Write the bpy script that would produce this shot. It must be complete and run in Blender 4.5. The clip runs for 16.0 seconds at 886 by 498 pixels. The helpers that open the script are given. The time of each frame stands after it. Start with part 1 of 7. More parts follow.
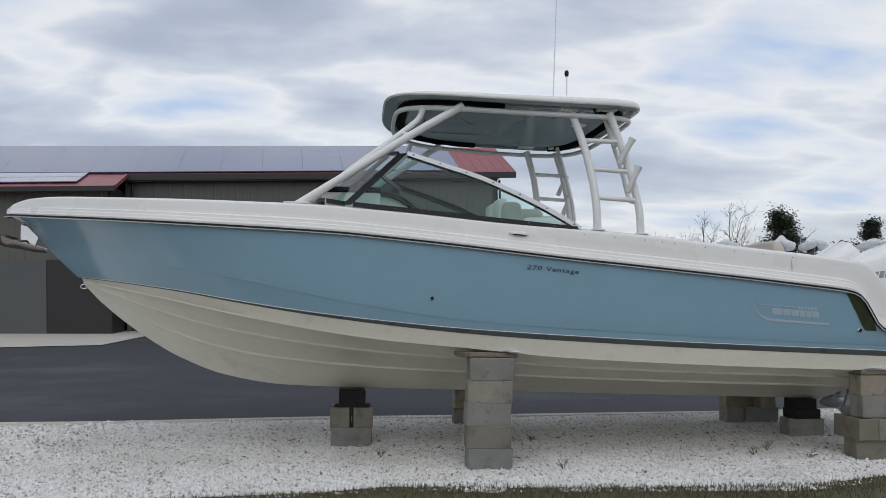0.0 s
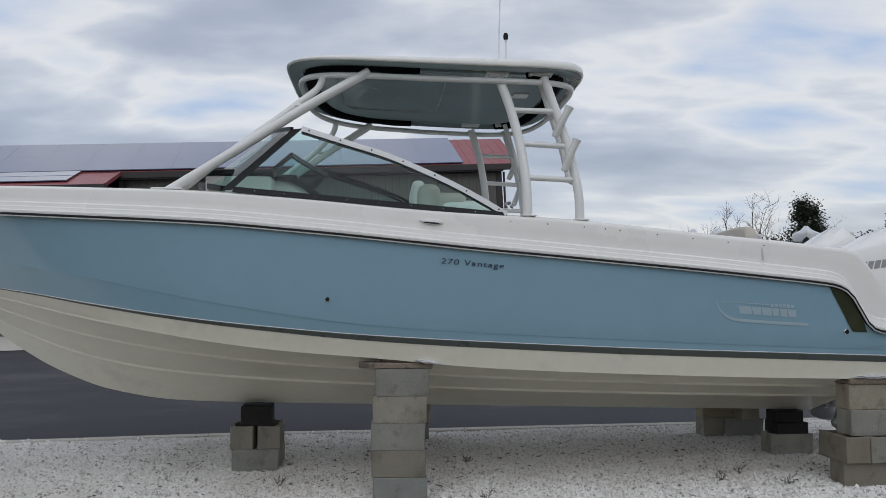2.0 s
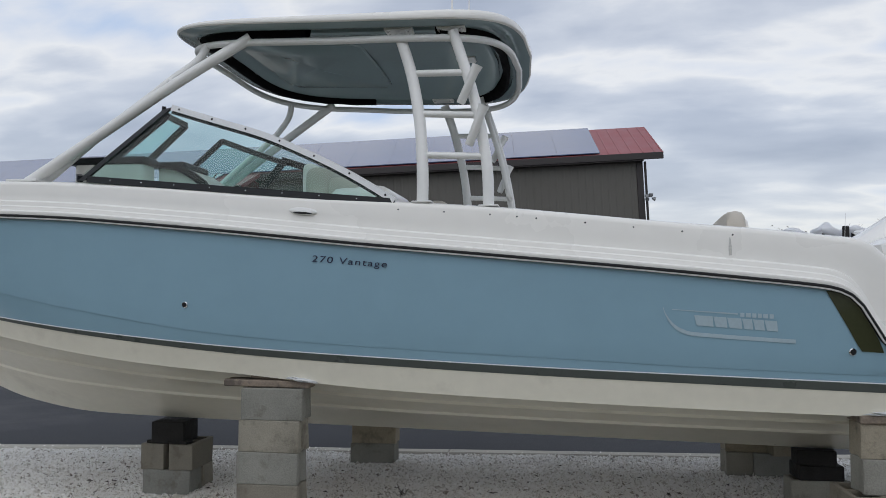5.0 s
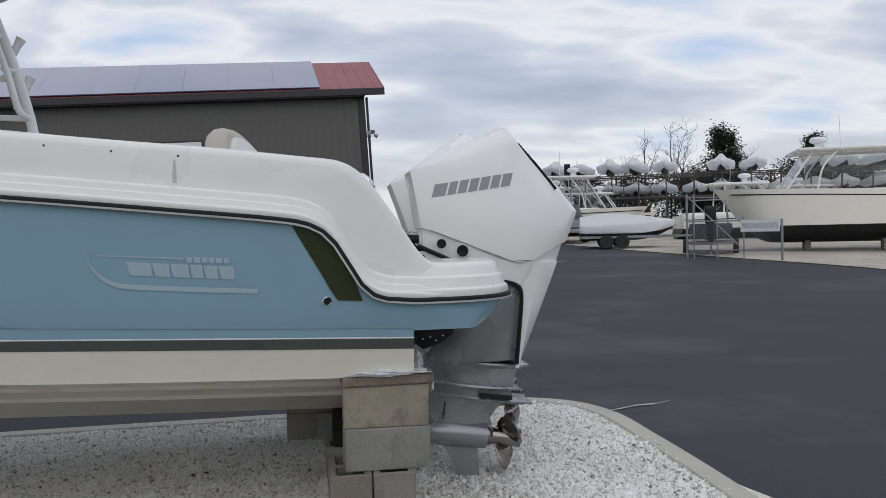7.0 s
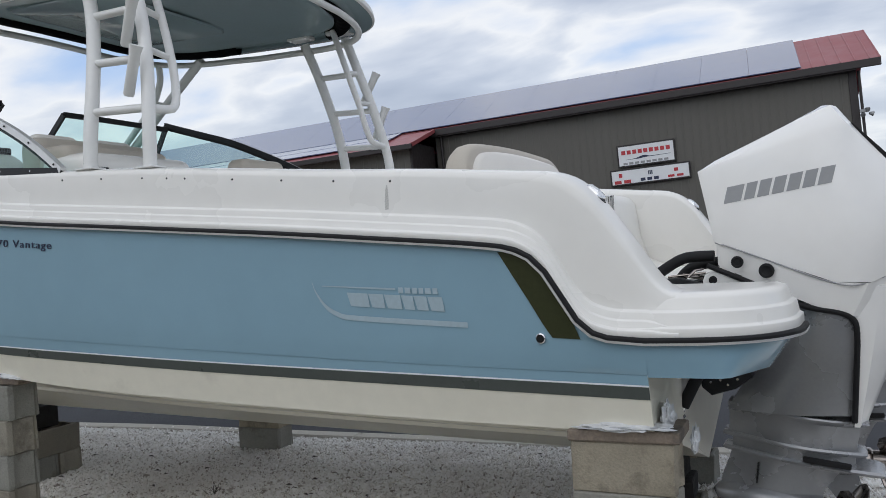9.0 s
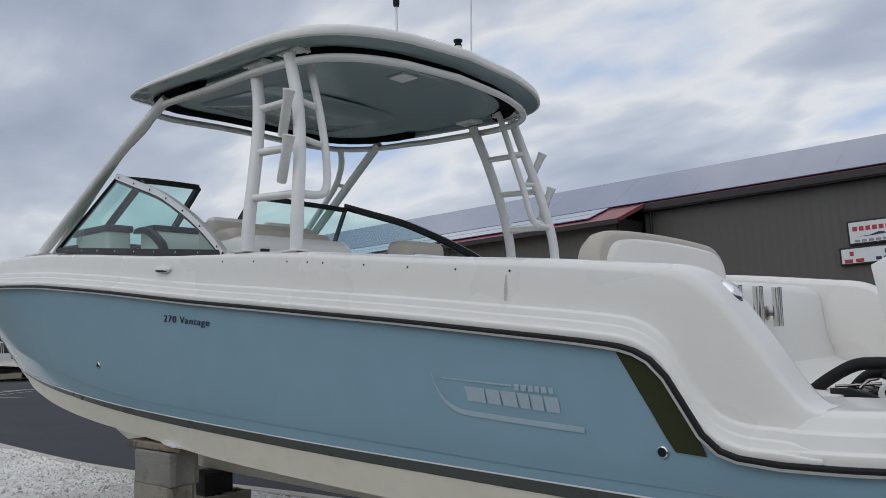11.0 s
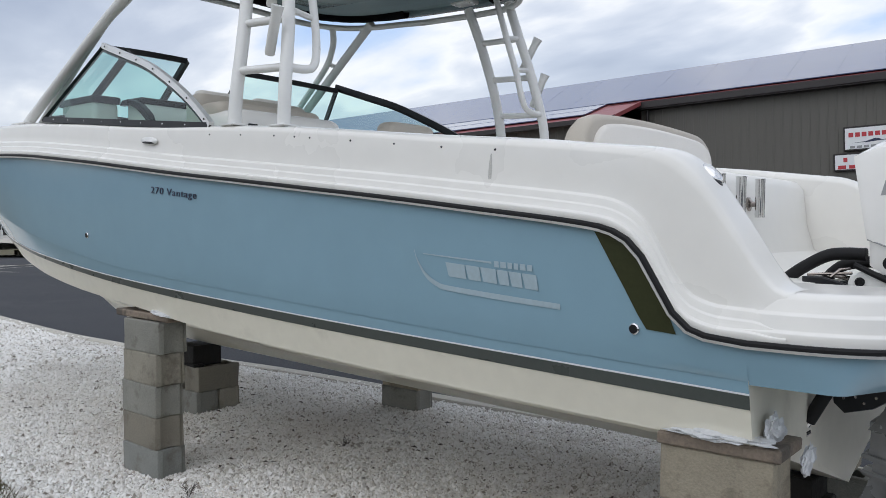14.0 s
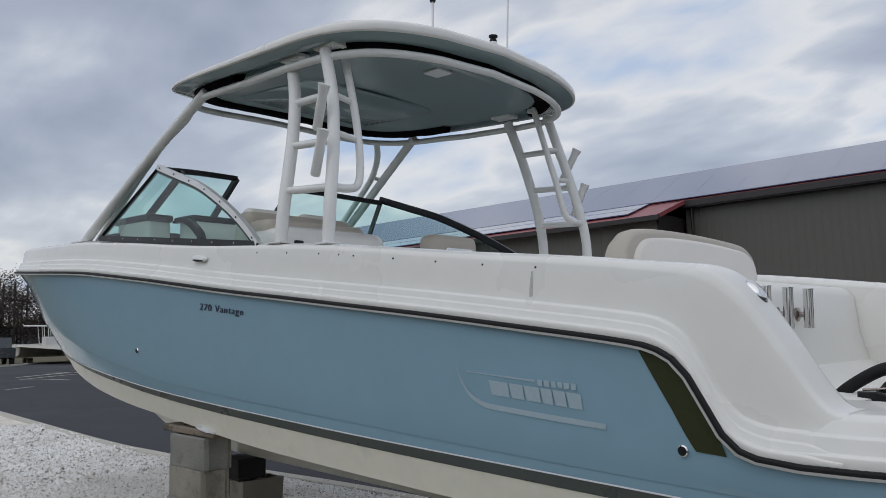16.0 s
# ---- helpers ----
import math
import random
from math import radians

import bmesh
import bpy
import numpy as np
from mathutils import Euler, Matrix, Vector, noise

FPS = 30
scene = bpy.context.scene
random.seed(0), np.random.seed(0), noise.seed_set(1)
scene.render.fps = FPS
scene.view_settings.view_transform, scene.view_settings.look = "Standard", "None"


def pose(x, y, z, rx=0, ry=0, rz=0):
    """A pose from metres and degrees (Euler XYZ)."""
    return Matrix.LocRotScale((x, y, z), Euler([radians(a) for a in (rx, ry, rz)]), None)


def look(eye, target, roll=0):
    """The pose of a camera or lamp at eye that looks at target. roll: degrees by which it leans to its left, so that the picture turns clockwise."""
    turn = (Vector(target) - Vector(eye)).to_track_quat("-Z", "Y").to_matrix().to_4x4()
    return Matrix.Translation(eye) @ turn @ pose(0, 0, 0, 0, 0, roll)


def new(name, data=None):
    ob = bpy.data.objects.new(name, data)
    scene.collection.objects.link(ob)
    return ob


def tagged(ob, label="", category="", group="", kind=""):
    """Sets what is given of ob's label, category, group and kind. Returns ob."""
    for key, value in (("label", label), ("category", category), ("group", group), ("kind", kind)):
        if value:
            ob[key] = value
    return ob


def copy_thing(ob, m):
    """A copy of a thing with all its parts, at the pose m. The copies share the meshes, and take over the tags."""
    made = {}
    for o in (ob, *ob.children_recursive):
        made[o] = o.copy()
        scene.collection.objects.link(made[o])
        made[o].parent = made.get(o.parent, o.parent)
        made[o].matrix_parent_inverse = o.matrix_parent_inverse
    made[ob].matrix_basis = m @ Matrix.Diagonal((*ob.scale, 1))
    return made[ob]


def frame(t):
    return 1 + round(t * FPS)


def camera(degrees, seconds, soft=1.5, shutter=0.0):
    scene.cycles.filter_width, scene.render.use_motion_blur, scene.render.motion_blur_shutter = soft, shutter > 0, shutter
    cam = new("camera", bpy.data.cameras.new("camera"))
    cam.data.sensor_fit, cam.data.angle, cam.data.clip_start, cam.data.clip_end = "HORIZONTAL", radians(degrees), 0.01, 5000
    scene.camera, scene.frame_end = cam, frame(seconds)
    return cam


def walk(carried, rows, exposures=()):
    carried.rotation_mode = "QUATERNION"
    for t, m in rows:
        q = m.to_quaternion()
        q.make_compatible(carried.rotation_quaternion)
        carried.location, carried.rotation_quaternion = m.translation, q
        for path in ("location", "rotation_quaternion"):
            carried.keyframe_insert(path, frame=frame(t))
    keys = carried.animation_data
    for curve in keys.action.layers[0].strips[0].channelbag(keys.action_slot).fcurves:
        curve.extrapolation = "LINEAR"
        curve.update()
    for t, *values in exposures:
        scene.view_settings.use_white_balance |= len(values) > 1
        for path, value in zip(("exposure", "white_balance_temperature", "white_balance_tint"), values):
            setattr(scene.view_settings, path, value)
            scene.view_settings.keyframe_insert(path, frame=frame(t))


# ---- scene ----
cam = camera(56.3, 16.0, soft=0.8)
PATH = [
    (0, (-0.03, -0.014, 1.487), (-0.023, 1.983, 1.606), 0.6),
    (0.5, (0.165, 0.299, 1.498), (0.184, 2.297, 1.585), 1.3),
    (1, (0.381, 0.536, 1.493), (0.397, 2.534, 1.591), 0.6),
    (1.5, (0.683, 0.848, 1.521), (0.653, 2.844, 1.632), 0.5),
    (2, (0.896, 1.134, 1.524), (0.843, 3.13, 1.633), -0.1),
    (2.5, (1.1, 1.345, 1.522), (1.057, 3.339, 1.662), -0.9),
    (3, (1.485, 1.54, 1.512), (1.412, 3.533, 1.665), -0.7),
    (3.2, (1.609, 1.593, 1.515), (1.529, 3.587, 1.662), -0.8),
    (5.3, (2.892, 2.711, 1.571), (2.388, 4.644, 1.664), -0.0),
    (5.5, (3.04, 2.849, 1.56), (2.603, 4.799, 1.635), 0.9),
    (6, (3.483, 3.13, 1.568), (3.28, 5.119, 1.614), 0.7),
    (6.5, (3.8, 3.498, 1.541), (3.799, 5.498, 1.534), -0.7),
    (7, (4.139, 3.795, 1.544), (4.218, 5.793, 1.495), -1.4),
    (7.5, (4.459, 4.015, 1.581), (4.351, 6.011, 1.517), -2.7),
    (8, (4.622, 4.335, 1.551), (4.182, 6.284, 1.469), -2.6),
    (8.5, (4.858, 4.487, 1.551), (4.045, 6.313, 1.467), -2.6),
    (9, (5.115, 4.625, 1.606), (4.063, 6.326, 1.599), -3.4),
    (9.5, (5.187, 4.839, 1.61), (4.032, 6.471, 1.663), -2.3),
    (10, (5.216, 4.994, 1.659), (3.947, 6.537, 1.744), -1.1),
    (10.2, (5.238, 5.009, 1.672), (3.908, 6.498, 1.773), -1.3),
    (12.3, (5.378, 4.943, 1.663), (3.891, 6.258, 1.908), -0.3),
    (12.5, (5.38, 4.96, 1.667), (3.898, 6.293, 1.832), -0.0),
    (13, (5.364, 4.982, 1.65), (3.938, 6.382, 1.721), 0.9),
    (13.5, (5.355, 4.981, 1.617), (3.936, 6.391, 1.609), 0.7),
    (14, (5.353, 4.997, 1.602), (3.92, 6.391, 1.535), 0.6),
    (14.5, (5.367, 4.984, 1.61), (3.914, 6.358, 1.566), 0.6),
    (15, (5.381, 4.98, 1.641), (3.893, 6.315, 1.692), 0.2),
    (15.5, (5.377, 4.996, 1.63), (3.874, 6.308, 1.766), 0.2),
    (16, (5.38, 4.994, 1.674), (3.877, 6.302, 1.848), -0.2),
]
walk(cam, [(t, look(eye, target, roll)) for t, eye, target, roll in PATH],
     [(0.0, -0.05), (3.0, -0.20), (5.5, 0.03), (6.0, 0.07), (6.5, -0.06), (8.5, 0.12), (9.2, 0.07), (10.0, -0.08), (12.5, -0.20), (13.0, 0.02), (14.0, 0.24), (14.6, 0.25), (15.0, 0.08), (16.0, -0.2)])

# ---- light ----
SUN_EL, SUN_AZ = 52.0, 172.0          # degrees; azimuth from +y towards +x
world = bpy.data.worlds.new("overcast_sky")
scene.world = world
world.use_nodes = True
wn, wl = world.node_tree.nodes, world.node_tree.links
wn.clear()
w_out = wn.new("ShaderNodeOutputWorld")
w_bg = wn.new("ShaderNodeBackground")
w_sky = wn.new("ShaderNodeTexSky")
w_sky.sky_type = 'NISHITA'
w_sky.sun_disc = False
w_sky.sun_elevation, w_sky.sun_rotation = radians(SUN_EL), radians(SUN_AZ)
w_co = wn.new("ShaderNodeTexCoord")
w_sep = wn.new("ShaderNodeSeparateXYZ")
wl.new(w_co.outputs["Generated"], w_sep.inputs[0])


def wmath(op, a, b=None, clamp=False):
    n = wn.new("ShaderNodeMath")
    n.operation, n.use_clamp = op, clamp
    for k, v in enumerate((a, b)):
        if v is None:
            continue
        if hasattr(v, "links"):
            wl.new(v, n.inputs[k])
        else:
            n.inputs[k].default_value = v
    return n.outputs[0]


def wnoise(vec, scale, detail, rough, dist=0.0):
    n = wn.new("ShaderNodeTexNoise")
    n.inputs["Scale"].default_value, n.inputs["Detail"].default_value = scale, detail
    n.inputs["Roughness"].default_value, n.inputs["Distortion"].default_value = rough, dist
    wl.new(vec, n.inputs["Vector"])
    return n.outputs["Fac"]


def wramp(fac, stops):
    n = wn.new("ShaderNodeValToRGB")
    e = n.color_ramp.elements
    while len(e) < len(stops):
        e.new(0.5)
    for k, (p, c) in enumerate(stops):
        e[k].position, e[k].color = p, (*c, 1)
    wl.new(fac, n.inputs[0])
    return n.outputs[0]


# clouds on a flat layer high above: the direction is divided by its height, so that they crowd towards the horizon
up = wmath('ADD', wmath('MAXIMUM', w_sep.outputs[2], 0.0), 0.24)
lay = wn.new("ShaderNodeCombineXYZ")
wl.new(wmath('MULTIPLY', wmath('DIVIDE', w_sep.outputs[0], up), 0.62), lay.inputs[0])
wl.new(wmath('DIVIDE', w_sep.outputs[1], up), lay.inputs[1])
big = wnoise(lay.outputs[0], 1.15, 4, 0.48, 0.2)
fine = wnoise(lay.outputs[0], 3.4, 6, 0.52, 0.2)
cover = wmath('ADD', wmath('MULTIPLY', big, 0.74), wmath('MULTIPLY', fine, 0.26))
cloud = wramp(cover, [(0.34, (0.38, 0.54, 0.83)), (0.395, (0.52, 0.64, 0.85)), (0.435, (0.76, 0.80, 0.88)), (0.460, (0.88, 0.89, 0.91)), (0.490, (0.66, 0.70, 0.78)), (0.535, (0.49, 0.54, 0.645)), (0.62, (0.34, 0.39, 0.50))])
glow = wramp(w_sep.outputs[2], [(0.0, (0.75, 0.745, 0.73)), (0.10, (0.74, 0.745, 0.765)), (0.30, (0.60, 0.65, 0.74))])
near = wramp(w_sep.outputs[2], [(0.0, (0.65, 0.65, 0.65)), (0.07, (0.32, 0.32, 0.32)), (0.22, (0.0, 0.0, 0.0))])
w_mix = wn.new("ShaderNodeMix")
w_mix.data_type = 'RGBA'
wl.new(near, w_mix.inputs[0])
wl.new(cloud, w_mix.inputs[6])
wl.new(glow, w_mix.inputs[7])
w_add = wn.new("ShaderNodeMix")
w_add.data_type, w_add.blend_type = 'RGBA', 'ADD'
w_add.inputs[0].default_value = 0.02
wl.new(w_mix.outputs[2], w_add.inputs[6])
wl.new(w_sky.outputs[0], w_add.inputs[7])
wl.new(w_add.outputs[2], w_bg.inputs[0])
w_bg.inputs[1].default_value = 0.88
wl.new(w_bg.outputs[0], w_out.inputs[0])

sun = new("sun", bpy.data.lights.new("sun", 'SUN'))
sun.data.energy, sun.data.angle, sun.data.color = 0.80, radians(80), (1.0, 0.985, 0.955)
az, el = radians(SUN_AZ), radians(SUN_EL)
sun.matrix_world = look((math.sin(az) * math.cos(el) * 40, math.cos(az) * math.cos(el) * 40, math.sin(el) * 40), (0, 0, 0))
scene.view_settings.exposure = 0.0


# ---- materials ----
def mat(name, color, rough=0.5, metal=0.0, vary=0.08, scale=6.0, fine=60.0, bump=0.0, coat=0.0, spec=0.5, stain=None, per=0.0, space="Object", tint=False):
    """A surface with grain at two scales: colour, roughness and relief vary with them."""
    m = bpy.data.materials.new(name)
    m.use_nodes = True
    n, l = m.node_tree.nodes, m.node_tree.links
    b = n["Principled BSDF"]
    co = n.new("ShaderNodeTexCoord")
    a, c = n.new("ShaderNodeTexNoise"), n.new("ShaderNodeTexNoise")
    a.inputs["Scale"].default_value, a.inputs["Detail"].default_value = scale, 5
    c.inputs["Scale"].default_value, c.inputs["Detail"].default_value = fine, 3
    at = co.outputs[space]
    if per:
        # each object takes its grain from another place, so that copies differ
        o_rand, shift = n.new("ShaderNodeObjectInfo"), n.new("ShaderNodeVectorMath")
        shift.operation = 'MULTIPLY_ADD'
        l.new(o_rand.outputs["Random"], shift.inputs[0])
        shift.inputs[1].default_value = (37.0, 53.0, 71.0)
        l.new(co.outputs[space], shift.inputs[2])
        at = shift.outputs[0]
    for k in (a, c):
        l.new(at, k.inputs["Vector"])
    mixn = n.new("ShaderNodeMath")
    mixn.operation = 'ADD'
    l.new(a.outputs["Fac"], mixn.inputs[0])
    l.new(c.outputs["Fac"], mixn.inputs[1])
    ramp = n.new("ShaderNodeMapRange")
    ramp.inputs["From Min"].default_value, ramp.inputs["From Max"].default_value = 0.6, 1.4
    ramp.inputs["To Min"].default_value, ramp.inputs["To Max"].default_value = 1 - vary, 1 + vary
    l.new(mixn.outputs[0], ramp.inputs["Value"])
    val = ramp.outputs["Result"]
    if per:
        oi = n.new("ShaderNodeObjectInfo")
        pr = n.new("ShaderNodeMapRange")
        pr.inputs["To Min"].default_value, pr.inputs["To Max"].default_value = 1 - per, 1 + per
        l.new(oi.outputs["Random"], pr.inputs["Value"])
        mm = n.new("ShaderNodeMath")
        mm.operation = 'MULTIPLY'
        l.new(val, mm.inputs[0])
        l.new(pr.outputs["Result"], mm.inputs[1])
        val = mm.outputs[0]
    col = n.new("ShaderNodeMix")
    col.data_type, col.blend_type = 'RGBA', 'MULTIPLY'
    col.inputs[0].default_value = 1.0
    col.inputs[6].default_value = (*color, 1)
    l.new(val, col.inputs[7])
    src = col.outputs[2]
    if tint:
        # some pieces warmer, some cooler
        hue, tn = n.new("ShaderNodeValToRGB"), n.new("ShaderNodeMix")
        for k, (p, cc) in enumerate([(0.0, (1.08, 1.0, 0.86)), (0.35, (0.99, 1.0, 0.98)), (0.6, (0.82, 0.94, 1.04)), (1.0, (1.16, 1.03, 0.82))]):
            if k > 1:
                hue.color_ramp.elements.new(0.5)
            hue.color_ramp.elements[k].position, hue.color_ramp.elements[k].color = p, (*cc, 1)
        l.new(o_rand.outputs["Random"], hue.inputs[0])
        tn.data_type, tn.blend_type = 'RGBA', 'MULTIPLY'
        tn.inputs[0].default_value = 1.0
        l.new(src, tn.inputs[6])
        l.new(hue.outputs[0], tn.inputs[7])
        src = tn.outputs[2]
    if stain:
        s = n.new("ShaderNodeTexNoise")
        s.inputs["Scale"].default_value, s.inputs["Detail"].default_value = stain[1], 6
        s.inputs["Roughness"].default_value = 0.65
        l.new(at, s.inputs["Vector"])
        sr = n.new("ShaderNodeMapRange")
        sr.inputs["From Min"].default_value, sr.inputs["From Max"].default_value = stain[2], stain[2] + 0.12
        sr.inputs["To Max"].default_value = stain[3]
        l.new(s.outputs["Fac"], sr.inputs["Value"])
        sm = n.new("ShaderNodeMix")
        sm.data_type = 'RGBA'
        l.new(sr.outputs["Result"], sm.inputs[0])
        l.new(src, sm.inputs[6])
        sm.inputs[7].default_value = (*stain[0], 1)
        src = sm.outputs[2]
    l.new(src, b.inputs["Base Color"])
    rr = n.new("ShaderNodeMapRange")
    rr.inputs["From Min"].default_value, rr.inputs["From Max"].default_value = 0.3, 0.7
    rr.inputs["To Min"].default_value, rr.inputs["To Max"].default_value = max(0.02, rough * 0.85), min(1, rough * 1.15)
    l.new(a.outputs["Fac"], rr.inputs["Value"])
    l.new(rr.outputs["Result"], b.inputs["Roughness"])
    b.inputs["Metallic"].default_value = metal
    b.inputs["Coat Weight"].default_value = coat
    b.inputs["Coat Roughness"].default_value = 0.06
    b.inputs["Specular IOR Level"].default_value = spec
    if bump:
        bp = n.new("ShaderNodeBump")
        bp.inputs["Strength"].default_value, bp.inputs["Distance"].default_value = 0.6, bump
        l.new(mixn.outputs[0], bp.inputs["Height"])
        l.new(bp.outputs["Normal"], b.inputs["Normal"])
    return m


def glass_mat(name, tint, rough=0.0):
    m = bpy.data.materials.new(name)
    m.use_nodes = True
    n, l = m.node_tree.nodes, m.node_tree.links
    n.clear()
    o = n.new("ShaderNodeOutputMaterial")
    t, g, x = n.new("ShaderNodeBsdfTransparent"), n.new("ShaderNodeBsdfGlossy"), n.new("ShaderNodeMixShader")
    t.inputs[0].default_value = (*tint, 1)
    g.inputs["Roughness"].default_value = 0.02 + rough
    # gloss that grows towards grazing, alike from both sides of the sheet
    fr, p5, sc = n.new("ShaderNodeLayerWeight"), n.new("ShaderNodeMath"), n.new("ShaderNodeMath")
    fr.inputs[0].default_value = 0.5
    p5.operation, sc.operation = 'POWER', 'MULTIPLY_ADD'
    l.new(fr.outputs["Facing"], p5.inputs[0])
    p5.inputs[1].default_value = 4.0
    l.new(p5.outputs[0], sc.inputs[0])
    sc.inputs[1].default_value, sc.inputs[2].default_value = 0.8, 0.03
    l.new(sc.outputs[0], x.inputs[0])
    l.new(t.outputs[0], x.inputs[1])
    l.new(g.outputs[0], x.inputs[2])
    l.new(x.outputs[0], o.inputs[0])
    return m


WHITE = mat("white_gelcoat", (0.775, 0.76, 0.72), 0.28, vary=0.03, scale=1.3, fine=9, coat=0.35)
CREAM = mat("bottom_gelcoat", (0.71, 0.68, 0.58), 0.34, vary=0.05, scale=1.6, fine=14, coat=0.2, stain=((0.42, 0.39, 0.33), 1.7, 0.6, 0.35))
MOULD = mat("satin_white_moulding", (0.80, 0.785, 0.74), 0.5, vary=0.02, scale=1.3, fine=9)
BLUE = mat("ice_blue_gelcoat", (0.245, 0.395, 0.490), 0.16, vary=0.03, scale=0.9, fine=6, coat=0.5)
STRIPE = mat("charcoal_stripe", (0.075, 0.085, 0.08), 0.3, vary=0.08)
OLIVE = mat("smoked_side_port", (0.035, 0.04, 0.018), 0.12, vary=0.12, scale=3, coat=0.5)
BLACK = mat("black_rubber", (0.010, 0.010, 0.011), 0.6, vary=0.15, spec=0.25)
CANVAS = mat("black_canvas", (0.004, 0.004, 0.0045), 0.95, vary=0.2, spec=0.1)
BLACKFRAME = mat("black_anodised_frame", (0.011, 0.012, 0.014), 0.4, vary=0.1, spec=0.3)
PIPE = mat("white_powder_coat", (0.74, 0.74, 0.72), 0.32, vary=0.03, fine=40, coat=0.2)
# lining paint, darkened to hold the shade and reflections under the hardtop
UNDER = mat("hardtop_lining", (0.225, 0.30, 0.315), 0.16, vary=0.04, scale=2, coat=0.4)
CHROME = mat("polished_stainless", (0.72, 0.72, 0.72), 0.12, metal=1.0, vary=0.05)
ALU = mat("bare_aluminium", (0.74, 0.74, 0.74), 0.38, metal=0.6, vary=0.06)
VINYL = mat("beige_vinyl", (0.46, 0.42, 0.36), 0.5, vary=0.06, fine=160, bump=0.002)
VINYLW = mat("white_vinyl", (0.74, 0.71, 0.66), 0.45, vary=0.04, fine=160, bump=0.002)
GLASS = glass_mat("tinted_windscreen", (0.70, 0.895, 0.865))
CLEAR = glass_mat("clear_plastic", (0.86, 0.87, 0.86), 0.1)
COWL = mat("white_cowl_paint", (0.82, 0.81, 0.785), 0.22, vary=0.02, scale=2, fine=12, coat=0.5)
GREYLEG = mat("grey_engine_paint", (0.28, 0.285, 0.295), 0.27, metal=0.5, vary=0.08, scale=4, coat=0.25)
LETTER = mat("grey_lettering", (0.29, 0.295, 0.30), 0.4, vary=0.05)
NAVY = mat("navy_lettering", (0.02, 0.03, 0.07), 0.4, vary=0.05)
DECAL = mat("pale_decal", (0.37, 0.475, 0.53), 0.4, vary=0.08)
CONCRETE = mat("concrete_block", (0.225, 0.214, 0.189), 0.9, vary=0.2, scale=7, fine=120, bump=0.006, per=0.26, stain=((0.11, 0.092, 0.07), 6, 0.54, 0.65), tint=True)
WOOD = mat("weathered_timber", (0.20, 0.16, 0.125), 0.8, vary=0.3, scale=14, fine=90, bump=0.004, per=0.2, stain=((0.05, 0.045, 0.04), 6, 0.52, 0.7))
TAR = mat("black_wrapped_timber", (0.014, 0.013, 0.012), 0.8, spec=0.3, vary=0.35, scale=16, fine=70, bump=0.006)
FILM = mat("crumpled_white_film", (0.62, 0.63, 0.64), 0.35, vary=0.1, scale=18, fine=60, bump=0.01)
ASPHALT = mat("asphalt", (0.046, 0.048, 0.054), 0.85, vary=0.3, scale=0.35, fine=75, bump=0.006, spec=0.28, stain=((0.10, 0.10, 0.105), 0.22, 0.53, 0.55))
KERB = mat("kerb_concrete", (0.47, 0.445, 0.39), 0.9, vary=0.14, scale=3, fine=70, bump=0.004)
SIDING = mat("grey_brown_siding", (0.104, 0.098, 0.085), 0.5, vary=0.07, scale=0.8, fine=20)
DARKWALL = mat("dark_door_paint", (0.085, 0.09, 0.088), 0.5, vary=0.06, scale=0.7, fine=18)
TRIM = mat("dark_trim", (0.022, 0.017, 0.017), 0.45, vary=0.1)
REDROOF = mat("red_metal_roof", (0.27, 0.06, 0.065), 0.38, vary=0.08, scale=1.5, fine=20)
SOLAR = mat("solar_glass", (0.10, 0.13, 0.24), 0.14, vary=0.06, scale=0.8, fine=8, coat=0.6, per=0.03, spec=0.7)
SIGNWHITE = mat("sign_white", (0.74, 0.75, 0.76), 0.4, vary=0.03)
SIGNRED = mat("sign_red", (0.46, 0.03, 0.04), 0.4, vary=0.05)
GALV = mat("galvanised_steel", (0.30, 0.31, 0.32), 0.45, metal=0.7, vary=0.12)
RUST = mat("rusty_rack_steel", (0.075, 0.066, 0.058), 0.7, vary=0.2)
WRAP = mat("white_shrink_wrap", (0.91, 0.92, 0.94), 0.5, vary=0.03, scale=3, fine=18, bump=0.01)
# thin film: part of the light passes through it
w_n, w_l = WRAP.node_tree.nodes, WRAP.node_tree.links
w_tr, w_mx = w_n.new("ShaderNodeBsdfTranslucent"), w_n.new("ShaderNodeMixShader")
w_tr.inputs[0].default_value = (0.92, 0.93, 0.95, 1)
w_mx.inputs[0].default_value = 0.45
w_l.new(w_n["Principled BSDF"].outputs[0], w_mx.inputs[1])
w_l.new(w_tr.outputs[0], w_mx.inputs[2])
w_l.new(w_mx.outputs[0], w_n["Material Output"].inputs[0])
STEEL = mat("dark_bronzed_steel", (0.30, 0.27, 0.25), 0.2, metal=1.0, vary=0.1)
SNAP = mat("tarnished_snap", (0.10, 0.10, 0.11), 0.3, metal=0.8, vary=0.2)
TYRE = mat("tyre_rubber", (0.02, 0.02, 0.02), 0.8, vary=0.15)
TRUCK = mat("dark_grey_car_paint", (0.05, 0.055, 0.065), 0.25, vary=0.05, coat=0.5)
DARKGLASS = mat("dark_car_glass", (0.012, 0.014, 0.016), 0.08, vary=0.05)
BARK = mat("bark", (0.07, 0.058, 0.05), 0.9, vary=0.25, scale=4, fine=30, bump=0.02)
LEAF = mat("dark_evergreen_leaf", (0.03, 0.042, 0.024), 0.65, vary=0.35, scale=1.2, fine=9)
LEAF3 = mat("brown_bare_woods", (0.065, 0.052, 0.045), 0.8, vary=0.4, scale=0.5, fine=5)
